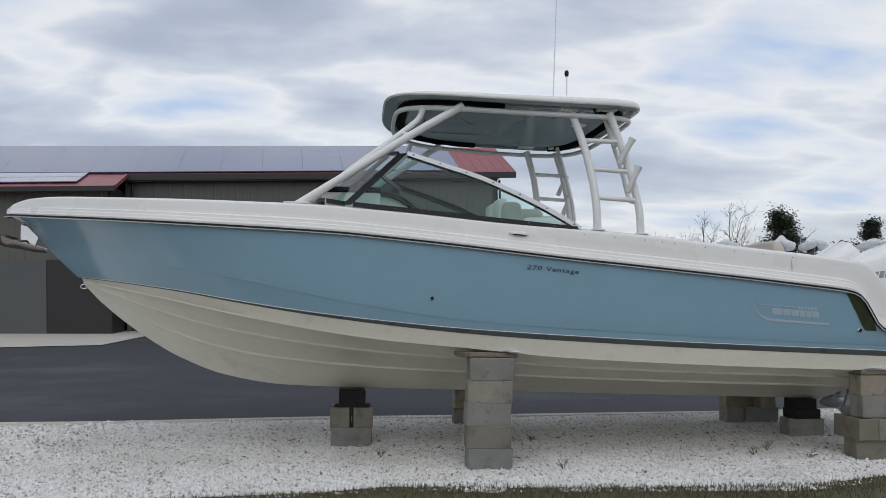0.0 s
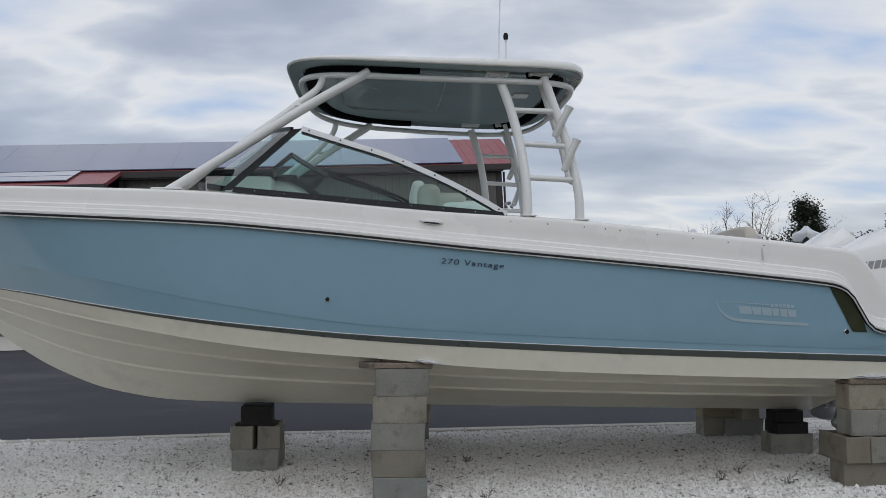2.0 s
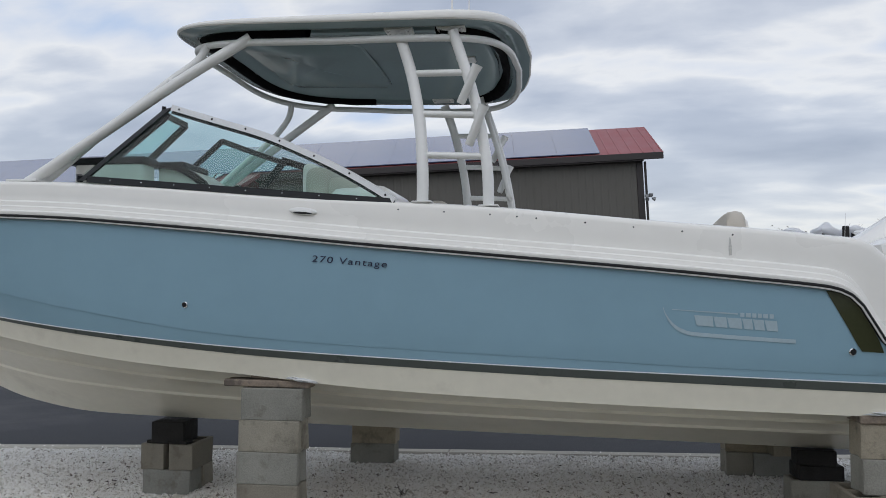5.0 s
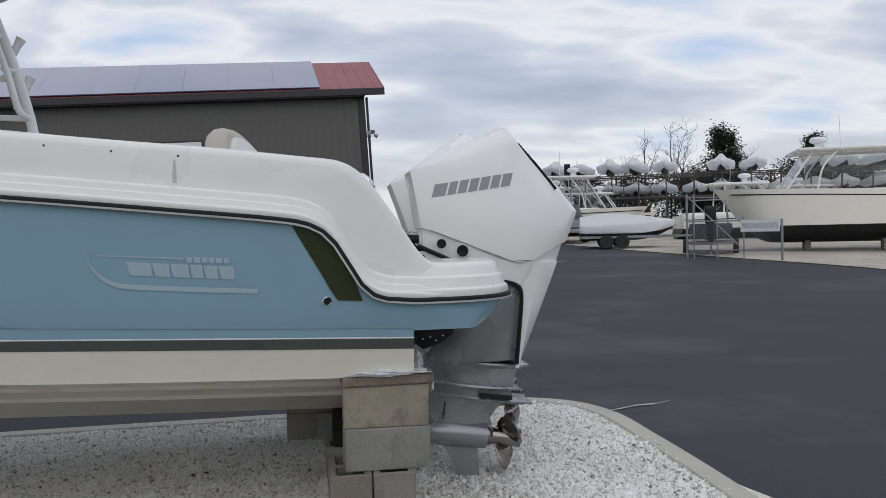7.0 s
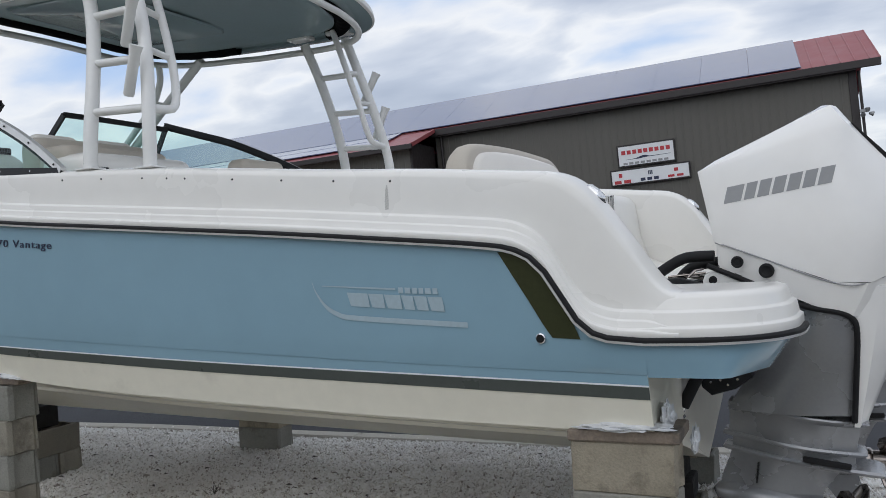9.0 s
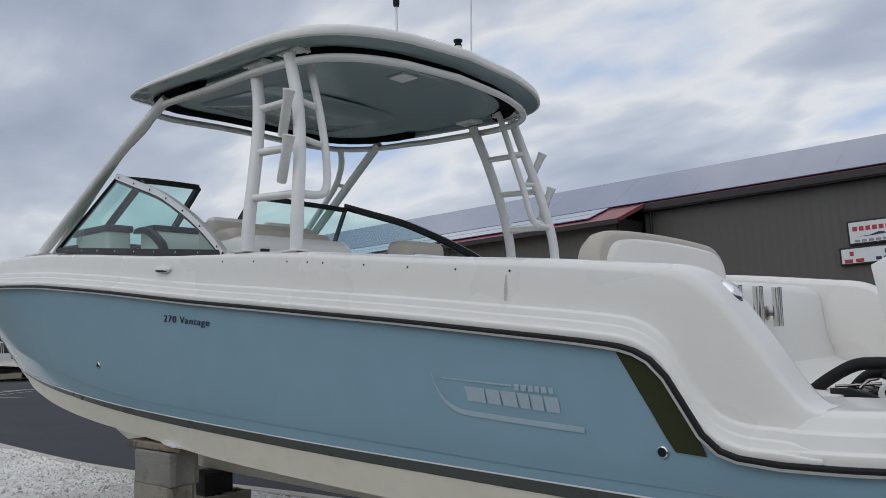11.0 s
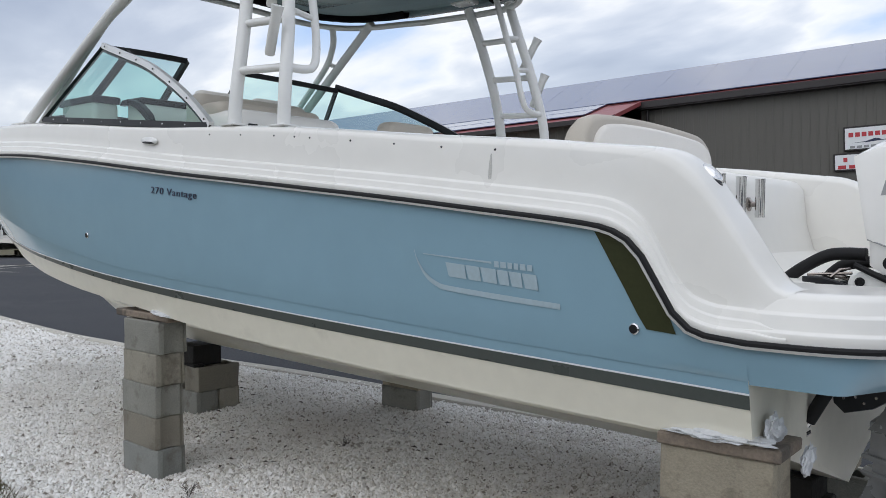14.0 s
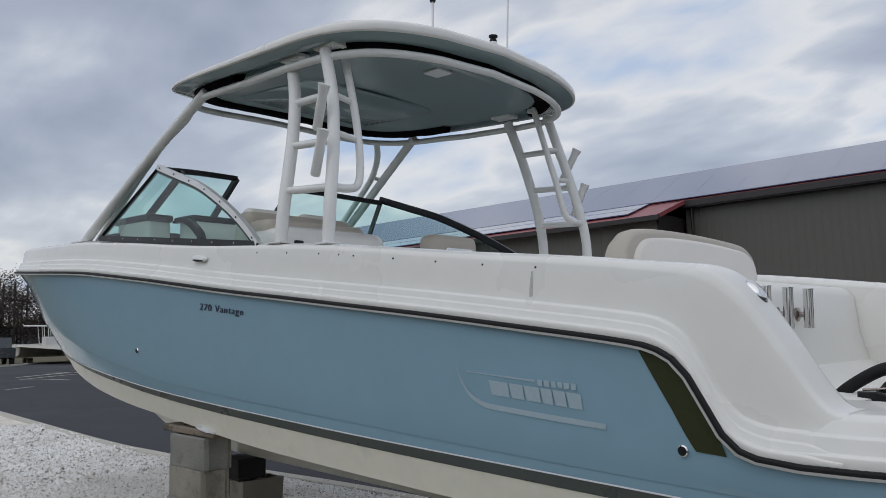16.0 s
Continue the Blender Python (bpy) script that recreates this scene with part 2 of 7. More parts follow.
LEAF2 = mat("brown_winter_scrub", (0.035, 0.036, 0.025), 0.75, vary=0.35, scale=0.7, fine=6)
BRICK = mat("red_brick", (0.20, 0.07, 0.05), 0.85, vary=0.2, scale=8, fine=40)
YELLOW = mat("yellow_paint", (0.55, 0.42, 0.02), 0.5, vary=0.08)
ORANGE = mat("cone_orange", (0.6, 0.09, 0.03), 0.5, vary=0.06)
DARKHULL = mat("black_antifouling", (0.014, 0.014, 0.016), 0.6, vary=0.15)
GRASS = mat("winter_grass", (0.095, 0.083, 0.042), 0.9, vary=0.35, scale=5, fine=60)
SOIL = mat("sandy_gravel", (0.45, 0.40, 0.335), 0.95, vary=0.3, scale=0.6, fine=30, bump=0.01, stain=((0.22, 0.18, 0.14), 0.5, 0.52, 0.5))


# thin dirt that lets the surface below show through
GRIME = mat("faint_grime", (0.30, 0.30, 0.29), 0.6, vary=0.2, scale=14, fine=60)
g_n, g_l = GRIME.node_tree.nodes, GRIME.node_tree.links
g_tr, g_mx, g_no, g_mr = g_n.new("ShaderNodeBsdfTransparent"), g_n.new("ShaderNodeMixShader"), g_n.new("ShaderNodeTexNoise"), g_n.new("ShaderNodeMapRange")
g_no.inputs["Scale"].default_value = 30.0
g_mr.inputs["To Min"].default_value, g_mr.inputs["To Max"].default_value = 0.15, 0.5
g_l.new(g_no.outputs["Fac"], g_mr.inputs["Value"])
g_l.new(g_mr.outputs["Result"], g_mx.inputs[0])
g_l.new(g_tr.outputs[0], g_mx.inputs[1])
g_l.new(g_n["Principled BSDF"].outputs[0], g_mx.inputs[2])
g_l.new(g_mx.outputs[0], g_n["Material Output"].inputs[0])


# ---- mesh helpers ----
def mesh_object(name, bm, material, smooth=True, angle=40):
    me = bpy.data.meshes.new(name)
    bmesh.ops.recalc_face_normals(bm, faces=bm.faces)
    for f in bm.faces:
        f.smooth = smooth
    if smooth:
        for e in bm.edges:
            if len(e.link_faces) == 2 and e.calc_face_angle(0) > radians(angle):
                e.smooth = False
    bm.to_mesh(me)
    bm.free()
    me.materials.append(material)
    return new(name, me)


def part(name, bm, material, parent, label="", smooth=True, angle=40):
    ob = mesh_object(name, bm, material, smooth, angle)
    ob.parent = parent
    return tagged(ob, label)


def thing(name, label, category, m=None, group="", kind=""):
    ob = new(name)
    ob.empty_display_size = 0.2
    ob.matrix_world = m or Matrix()
    return tagged(ob, label, category, group, kind)


def spline(pts, n=8):
    """A smooth line through the points (Catmull-Rom)."""
    p = [Vector(q) for q in pts]
    p = [2 * p[0] - p[1]] + p + [2 * p[-1] - p[-2]]
    out = []
    for i in range(1, len(p) - 2):
        a, b, c, d = p[i - 1:i + 3]
        for k in range(n):
            t = k / n
            out.append(0.5 * (2 * b + (c - a) * t + (2 * a - 5 * b + 4 * c - d) * t * t + (3 * b - a - 3 * c + d) * t ** 3))
    return out + [p[-2]]


def sweep(bm, pts, profile, closed=False, upv=(0, 0, 1), caps=True):
    """Carries a flat outline of (side, up) pairs along a line."""
    pts = [Vector(q) for q in pts]
    rings, n = [], len(pts)
    for i, q in enumerate(pts):
        a, b = (pts[i - 1], pts[(i + 1) % n]) if closed else (pts[max(i - 1, 0)], pts[min(i + 1, n - 1)])
        d = (b - a).normalized()
        side = d.cross(Vector(upv))
        if side.length < 1e-3:
            side = d.cross(Vector((0, 1, 0)))
        side.normalize()
        upw = side.cross(d)
        rings.append([bm.verts.new(q + side * s + upw * h) for s, h in profile])
    m = len(profile)
    for i in range(n if closed else n - 1):
        r, s = rings[i], rings[(i + 1) % n]
        for k in range(m):
            bm.faces.new((r[k], r[(k + 1) % m], s[(k + 1) % m], s[k]))
    if caps and not closed:
        bm.faces.new(rings[0])
        bm.faces.new(rings[-1])


def circle(r, n=12):
    return [(r * math.cos(2 * math.pi * k / n), r * math.sin(2 * math.pi * k / n)) for k in range(n)]


def tube(bm, pts, r, n=12, smooth=0, closed=False):
    sweep(bm, spline(pts, smooth) if smooth else pts, circle(r, n), closed)


def loft(bm, rows, closed=False, cap=False):
    vs = [[bm.verts.new(q) for q in row] for row in rows]
    for r, s in zip(vs, vs[1:]):
        m = len(r)
        for k in range(m if closed else m - 1):
            quad = [r[k], r[(k + 1) % m], s[(k + 1) % m], s[k]]
            uniq = []
            for v in quad:
                if all((v.co - u.co).length > 1e-6 for u in uniq):
                    uniq.append(v)
            if len(uniq) > 2:
                bm.faces.new(uniq)
    if cap:
        for r in (vs[0], vs[-1]):
            try:
                bm.faces.new(r)
            except ValueError:
                pass
    return vs


def box(bm, lo, hi, bevel=0.0, seg=2, m=None):
    g = bmesh.ops.create_cube(bm, size=1)
    vs = g["verts"]
    c, s = (Vector(lo) + Vector(hi)) / 2, Vector(hi) - Vector(lo)
    for v in vs:
        v.co = Vector((v.co.x * s.x, v.co.y * s.y, v.co.z * s.z)) + c
    if bevel:
        es = {e for v in vs for e in v.link_edges}
        r = bmesh.ops.bevel(bm, geom=list(es), offset=bevel, segments=seg, affect='EDGES', profile=0.6)
        vs = list({v for f in r["faces"] for v in f.verts} | {v for v in vs if v.is_valid})
    if m is not None:
        bmesh.ops.transform(bm, matrix=m, verts=vs)
    return vs


def prism(bm, outline, depth, m, bevel=0.0, seg=2):
    """An outline of (x, y) pairs, drawn out by depth along z, laid by the matrix m."""
    a = [bm.verts.new((x, y, 0)) for x, y in outline]
    b = [bm.verts.new((x, y, depth)) for x, y in outline]
    fs = [bm.faces.new(a), bm.faces.new(b)]
    n = len(outline)
    for k in range(n):
        fs.append(bm.faces.new((a[k], a[(k + 1) % n], b[(k + 1) % n], b[k])))
    vs = a + b
    if bevel:
        bmesh.ops.recalc_face_normals(bm, faces=fs)
        es = [e for e in fs[1].edges] + [e for e in fs[0].edges]
        r = bmesh.ops.bevel(bm, geom=es, offset=bevel, segments=seg, affect='EDGES', profile=0.6)
        vs = list({v for v in a + b if v.is_valid} | {v for f in r["faces"] for v in f.verts})
    bmesh.ops.transform(bm, matrix=m, verts=vs)
    return vs


def cone(bm, a, b, r1, r2, n=16):
    a, b = Vector(a), Vector(b)
    d = (b - a).normalized()
    s = d.orthogonal().normalized()
    t = d.cross(s)
    loft(bm, [[a] * 0 or [a + (s * math.cos(2 * math.pi * k / n) + t * math.sin(2 * math.pi * k / n)) * r1 for k in range(n)],
              [b + (s * math.cos(2 * math.pi * k / n) + t * math.sin(2 * math.pi * k / n)) * r2 for k in range(n)]], True, True)


def lathe(bm, prof, base, axis, n=20):
    """Turns (radius, height) pairs round an axis from base."""
    base, d = Vector(base), Vector(axis).normalized()
    s = d.orthogonal().normalized()
    t = d.cross(s)
    loft(bm, [[base + d * h + (s * math.cos(2 * math.pi * k / n) + t * math.sin(2 * math.pi * k / n)) * r for k in range(n)] for r, h in prof], True, True)


def curve_at(table):
    xs, ys = [a for a, _ in table], [b for _, b in table]

    def value(x):
        # monotone cubic between the stations
        if x <= xs[0]:
            return ys[0]
        if x >= xs[-1]:
            return ys[-1]
        i = max(k for k in range(len(xs) - 1) if xs[k] <= x)

        def slope(k):
            if k == 0 or k == len(xs) - 1:
                j = min(k, len(xs) - 2)
                return (ys[j + 1] - ys[j]) / (xs[j + 1] - xs[j])
            a = (ys[k] - ys[k - 1]) / (xs[k] - xs[k - 1])
            b = (ys[k + 1] - ys[k]) / (xs[k + 1] - xs[k])
            return 0 if a * b <= 0 else 2 * a * b / (a + b)
        h = xs[i + 1] - xs[i]
        t = (x - xs[i]) / h
        return ((2 * t ** 3 - 3 * t * t + 1) * ys[i] + (t ** 3 - 2 * t * t + t) * h * slope(i) + (3 * t * t - 2 * t ** 3) * ys[i + 1] + (t ** 3 - t * t) * h * slope(i + 1))
    return value


def bm_new():
    return bmesh.new()


def letters(me, material, parent):
    """Splits a lettered mesh into one part for each letter."""
    g = bmesh.new()
    g.from_mesh(me)
    seen = set()
    for f0 in g.faces:
        if f0.index in seen:
            continue
        group, queue = [], [f0]
        seen.add(f0.index)
        while queue:
            f1 = queue.pop()
            group.append(f1)
            for v in f1.verts:
                for f2 in v.link_faces:
                    if f2.index not in seen:
                        seen.add(f2.index)
                        queue.append(f2)
        vs = list({v for f1 in group for v in f1.verts})
        ix = {v: k for k, v in enumerate(vs)}
        one = bpy.data.meshes.new("letter")
        one.from_pydata([tuple(v.co) for v in vs], [], [[ix[v] for v in f1.verts] for f1 in group])
        one.materials.append(material)
        ob = new("letter", one)
        ob.parent = parent
    g.free()


# ---- ground ----
def rise(x, y):
    """The gravel bed climbs gently away from the grass and towards the stern."""
    return 0.011 * min(max(x, 0), 8) + 0.025 * min(max(y - 7.1, 0), 3)


def drop(x, y):
    """The yard falls away gently beyond the asphalt, past the bow."""
    lim = 14 if x > -30 else 14 + (-30 - x) * 0.6
    k = min(1.0, max(0.0, (lim + 6 - y) / 6))
    return -min(1.3, 0.036 * max(0.0, -24 - x)) * k * k * (3 - 2 * k)


def climb(x, y):
    """Beyond the stern the yard climbs gently towards the boat racks."""
    return min(1.0, max(0.0, (x - 2.5) / 5)) * min(0.95, max(0.0, 0.0235 * (y - 14)))


def on_lot(x, y, dz=0.0):
    return Matrix.Translation((x, y, climb(x, y) + dz))


KERB_LINE = spline([(-30, 8.7, 0), (-9.2, 8.97, 0), (-4.5, 9.22, 0), (-1, 9.82, 0), (3.5, 10.27, 0), (4.7, 10.47, 0), (5.25, 10.36, 0), (5.6, 9.9, 0), (5.74, 9.2, 0), (5.9, 8.0, 0), (6.05, 6.2, 0), (6.2, 4.0, 0), (6.3, -6, 0)], 10)
FRONT_LINE = spline([(-30, 4.6, 0), (-9, 5.2, 0), (-3.2, 5.82, 0), (-0.98, 6.24, 0), (-0.3, 6.48, 0), (0.5, 6.46, 0), (2.31, 6.50, 0), (3.0, 6.58, 0), (3.65, 6.83, 0), (4.6, 6.93, 0), (5.95, 6.95, 0)], 10)

g = bm_new()
N, S = 44, 900.0
vals = sorted(set([-S, -400, -200, -120, -80, -70, -60, -55, -50, -45, -40, -36, S, 400, 200, 120, 80, 60, 45, 36] + [x for x in np.arange(-32, 32.1, 2.0).tolist()]))
gv = [[g.verts.new((x, y + 14, drop(x, y + 14) + climb(x, y + 14))) for x in vals] for y in vals]
for r, s in zip(gv, gv[1:]):
    for k in range(len(r) - 1):
        g.faces.new((r[k], r[k + 1], s[k + 1], s[k]))
tagged(mesh_object("road", g, ASPHALT), "dark worn asphalt yard reaching to the horizon", "asphalt", kind="structure")

# gravel bed: a sheet between the grass edge and the kerb
g = bm_new()
xs = np.linspace(-30, 6.0, 260)


def line_y(line, x):
    best = None
    for a, b in zip(line, line[1:]):
        if min(a.x, b.x) <= x <= max(a.x, b.x) and abs(b.x - a.x) > 1e-6:
            y = a.y + (b.y - a.y) * (x - a.x) / (b.x - a.x)
            best = y if best is None else max(best, y)
    return best


rows = []
for x in xs:
    y0, y1 = line_y(FRONT_LINE, min(x, 5.94)), line_y(KERB_LINE, min(x, 5.9))
    if y1 is None or y0 is None or y1 <= y0 + 0.05:
        y1 = (y0 or 6.9) + 0.06
    row = []
    for k in range(33):
        y = y0 - 0.12 + (y1 - y0 + 0.12) * k / 32
        z = rise(x, y) + 0.03 + 0.012 * noise.noise((x * 2.3, y * 2.3, 1.0)) + 0.006 * noise.noise((x * 9, y * 9, 4.0))
        row.append((x, y, z - 0.02))
    rows.append(row)
loft(g, rows)
GRAVEL = mat("white_crushed_stone", (0.70, 0.655, 0.58), 0.95, vary=0.4, scale=2.2, fine=70, bump=0.03, stain=((0.54, 0.47, 0.37), 1.3, 0.54, 0.5))
gravel_bed = tagged(mesh_object("gravel_bed", g, GRAVEL), "bed of white crushed stone under the boat", "gravel", kind="structure")

# loose stones on the bed: low angular chips, tipped every way
rng = np.random.default_rng(4)
COUNT = 330000
px = np.where(rng.random(COUNT) < 0.86, rng.uniform(-3.6, 5.85, COUNT), rng.uniform(-9.0, -3.6, COUNT))
grid_x = np.linspace(-9.1, 5.9, 301)
lo_y = np.interp(px, grid_x, [line_y(FRONT_LINE, x) for x in grid_x]) - 0.10
edge_y = [line_y(KERB_LINE, x) for x in grid_x]
hi_y = np.minimum(np.interp(px, grid_x, edge_y), np.interp(np.minimum(px + 0.07, 5.9), grid_x, edge_y)) - 0.03
py = lo_y + (hi_y - lo_y) * rng.random(COUNT)
cells = [[0.012 * noise.noise((x * 2.3, y * 2.3, 1.0)) for y in np.arange(5.0, 11.0, 0.1)] for x in np.arange(-9.2, 6.1, 0.1)]
pz = 0.011 * np.clip(px, 0, 8) + 0.025 * np.clip(py - 7.1, 0, 3) + 0.014 + np.array(cells)[((px + 9.2) / 0.1).astype(int), ((py - 5.0) / 0.1).astype(int)]
size = np.where(rng.random(COUNT) < 0.93, rng.uniform(0.0055, 0.0130, COUNT), rng.uniform(0.0145, 0.024, COUNT)) * np.where(px < -3.6, 1.5, 1.0)
half = np.stack([size * rng.uniform(0.7, 1.5, COUNT), size * rng.uniform(0.55, 1.0, COUNT), size * rng.uniform(0.6, 1.25, COUNT)], -1)
turn, lean = rng.uniform(0, 2 * np.pi, COUNT), rng.uniform(-0.8, 0.8, (COUNT, 2))
shape = np.array([(1, 0.1, 0), (0.05, 1, 0), (-1, -0.1, 0), (0, -1, 0), (0, 0, 1)], float)
local = shape[None] * half[:, None, :]
local[:, 4, 0] += rng.uniform(-0.6, 0.6, COUNT) * half[:, 0]
local[:, 4, 1] += rng.uniform(-0.6, 0.6, COUNT) * half[:, 1]
local[:, :, 2] += local[:, :, 0] * lean[:, None, 0] + local[:, :, 1] * lean[:, None, 1] - 0.2 * half[:, None, 2]
verts = np.empty((COUNT, 5, 3))
verts[:, :, 0] = px[:, None] + local[:, :, 0] * np.cos(turn)[:, None] - local[:, :, 1] * np.sin(turn)[:, None]
verts[:, :, 1] = py[:, None] + local[:, :, 0] * np.sin(turn)[:, None] + local[:, :, 1] * np.cos(turn)[:, None]
verts[:, :, 2] = pz[:, None] + local[:, :, 2]
tri = (np.array([(0, 1, 4), (1, 2, 4), (2, 3, 4), (3, 0, 4)])[None] + 5 * np.arange(COUNT)[:, None, None]).reshape(-1)
me = bpy.data.meshes.new("loose_stones")
me.vertices.add(5 * COUNT)
me.vertices.foreach_set("co", verts.ravel())
me.loops.add(len(tri))
me.loops.foreach_set("vertex_index", tri)
me.polygons.add(4 * COUNT)
me.polygons.foreach_set("loop_start", np.arange(0, len(tri), 3))
me.update(calc_edges=True)
STONE = bpy.data.materials.new("white_stone")
STONE.use_nodes = True
sn, sl = STONE.node_tree.nodes, STONE.node_tree.links
gi, sr = sn.new("ShaderNodeNewGeometry"), sn.new("ShaderNodeValToRGB")
for k, (p, c) in enumerate([(0.0, (0.20, 0.175, 0.15)), (0.10, (0.56, 0.53, 0.48)), (0.30, (0.82, 0.80, 0.76)), (1.0, (0.93, 0.92, 0.90))]):
    if k > 1:
        sr.color_ramp.elements.new(0.5)
    sr.color_ramp.elements[k].position, sr.color_ramp.elements[k].color = p, (*c, 1)
sl.new(gi.outputs["Random Per Island"], sr.inputs[0])
s_co, s_no, s_mr, s_mx = sn.new("ShaderNodeTexCoord"), sn.new("ShaderNodeTexNoise"), sn.new("ShaderNodeMapRange"), sn.new("ShaderNodeMix")
s_no.inputs["Scale"].default_value, s_no.inputs["Detail"].default_value = 0.9, 5
s_mr.inputs["From Min"].default_value, s_mr.inputs["From Max"].default_value, s_mr.inputs["To Max"].default_value = 0.48, 0.66, 0.22
s_mx.data_type = 'RGBA'
s_mx.inputs[7].default_value = (0.38, 0.32, 0.25, 1)
sl.new(s_co.outputs["Object"], s_no.inputs["Vector"])
sl.new(s_no.outputs["Fac"], s_mr.inputs["Value"])
sl.new(s_mr.outputs["Result"], s_mx.inputs[0])
sl.new(sr.outputs[0], s_mx.inputs[6])
# stones tinted slightly browner in a ragged oval under the hull, fading outwards
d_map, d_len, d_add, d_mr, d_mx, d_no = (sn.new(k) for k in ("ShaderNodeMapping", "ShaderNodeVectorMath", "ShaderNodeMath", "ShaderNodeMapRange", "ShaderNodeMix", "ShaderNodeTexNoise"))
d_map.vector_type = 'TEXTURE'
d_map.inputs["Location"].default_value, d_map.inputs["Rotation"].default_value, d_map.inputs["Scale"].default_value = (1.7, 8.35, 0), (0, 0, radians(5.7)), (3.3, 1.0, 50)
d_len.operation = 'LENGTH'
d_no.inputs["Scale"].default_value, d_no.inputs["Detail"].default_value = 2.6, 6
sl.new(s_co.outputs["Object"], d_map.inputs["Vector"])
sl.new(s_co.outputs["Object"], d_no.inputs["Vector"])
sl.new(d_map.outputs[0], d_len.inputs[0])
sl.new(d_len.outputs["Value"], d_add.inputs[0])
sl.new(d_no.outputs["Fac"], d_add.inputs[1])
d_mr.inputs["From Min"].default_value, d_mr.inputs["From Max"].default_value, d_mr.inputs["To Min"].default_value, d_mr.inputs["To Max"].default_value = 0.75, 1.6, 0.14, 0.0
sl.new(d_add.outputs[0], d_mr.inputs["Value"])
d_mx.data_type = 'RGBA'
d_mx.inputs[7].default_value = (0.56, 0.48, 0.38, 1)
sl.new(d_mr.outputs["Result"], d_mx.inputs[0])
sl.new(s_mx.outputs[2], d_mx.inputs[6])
sl.new(d_mx.outputs[2], sn["Principled BSDF"].inputs["Base Color"])
sn["Principled BSDF"].inputs["Roughness"].default_value = 0.9
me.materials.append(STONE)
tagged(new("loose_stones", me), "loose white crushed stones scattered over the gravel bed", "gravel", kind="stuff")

# kerb: a low concrete edge in lengths, set a little above the asphalt
kerb = thing("kerb", "low pale concrete edging between gravel and asphalt", "kerb", kind="structure")
acc, start = 0.0, 0
pieces = []
for i in range(1, len(KERB_LINE)):
    acc += (KERB_LINE[i] - KERB_LINE[i - 1]).length
    if acc > 2.4 or i == len(KERB_LINE) - 1:
        pieces.append(KERB_LINE[start:i + 1])
        start, acc = i, 0.0
for seg_pts in pieces:
    if len(seg_pts) < 2:
        continue
    g = bm_new()
    pts = [Vector((q.x, q.y, 0)) for q in seg_pts]
    d = (pts[-1] - pts[-2]).normalized()
    pts[-1] = pts[-1] - d * 0.012
    for q in pts:
        q.z = rise(q.x, q.y) + 0.012
    sweep(g, pts, [(-0.02, -0.2), (-0.02, 0.0), (-0.005, 0.016), (0.125, 0.016), (0.140, 0.0), (0.16, -0.2)])
    part("edging", g, KERB, kerb)

# grass in front of the bed
g = bm_new()
rows = []
for x in np.linspace(-30, 6.0, 90):
    y1 = line_y(FRONT_LINE, min(max(x, -29.9), 5.94))
    rows.append([(x, y1 + 0.05 - k * (y1 + 26) / 14 if k else y1 + 0.05, 0.02 + rise(x, y1) * (1 if k < 2 else 0.6) + 0.02 * noise.noise((x, k, 2))) for k in range(15)])
loft(g, rows)
tagged(mesh_object("grass_verge", g, GRASS), "dull winter grass along the gravel edge", "grass", kind="structure")
verts, faces = [], []
for _ in range(16000):
    x = random.uniform(-5, 5.9)
    y = line_y(FRONT_LINE, x) + 0.05 - abs(random.gauss(0, 0.35))
    h, a, z = random.uniform(0.02, 0.055), random.random() * 6.28, 0.015 + rise(x, y)
    o = len(verts)
    verts.extend([(x - 0.004 * math.cos(a), y - 0.004 * math.sin(a), z), (x + 0.004 * math.cos(a), y + 0.004 * math.sin(a), z), (x + random.gauss(0, 0.02), y + random.gauss(0, 0.02), z + h)])
    faces.append((o, o + 1, o + 2))
me = bpy.data.meshes.new("grass_blades")
me.from_pydata(verts, [], faces)
me.materials.append(GRASS)
tagged(new("grass_blades", me), "short dry grass blades at the edge of the gravel", "grass", kind="stuff")

# pale concrete apron before the workshop, and the sandy lot to the side
g = bm_new()
a = [g.verts.new(q) for q in ((-60, 20.5, 0.02), (-13.0, 22.2, 0.02), (-9.9, 24.4, 0.02), (-11.2, 34.5, 0.02), (-60, 34.5, 0.02))]
g.faces.new(a)
tagged(mesh_object("apron", g, KERB), "pale concrete apron before the workshop doors", "pavement", kind="structure")
g = bm_new()
lot_edge = spline([(90, 6, 0), (24, 10.5, 0), (17.3, 20.0, 0), (15.6, 26.2, 0), (13.2, 34.0, 0), (10.6, 44.0, 0), (7.0, 54.0, 0), (2, 66, 0)], 8)
loft(g, [[(q.x + d, q.y + 0.55 * d, climb(q.x + d, q.y + 0.55 * d) + 0.02 + drop(q.x + d, q.y + 0.55 * d)) for d in (0, 1.5, 3, 5, 8, 12, 18, 26, 40, 60)] for q in lot_edge])
tagged(mesh_object("sandy_lot", g, SOIL), "pale sandy gravel lot beyond the asphalt", "gravel lot", kind="structure")
EDGE = spline([(-34, -4, 0), (-37, 6, 0), (-46.6, 16.8, 0), (-56, 21.5, 0), (-62, 27, 0), (-72, 42, 0)], 10)
g = bm_new()
loft(g, [[(q.x - d, q.y - 0.25 * d, drop(q.x - d, q.y - 0.25 * d) + 0.03) for d in (0, 1.5, 4, 8, 14, 24, 40, 70)] for q in EDGE])
tagged(mesh_object("grass_lot", g, GRASS), "dull grass strip beyond the asphalt", "grass", kind="structure")
g = bm_new()
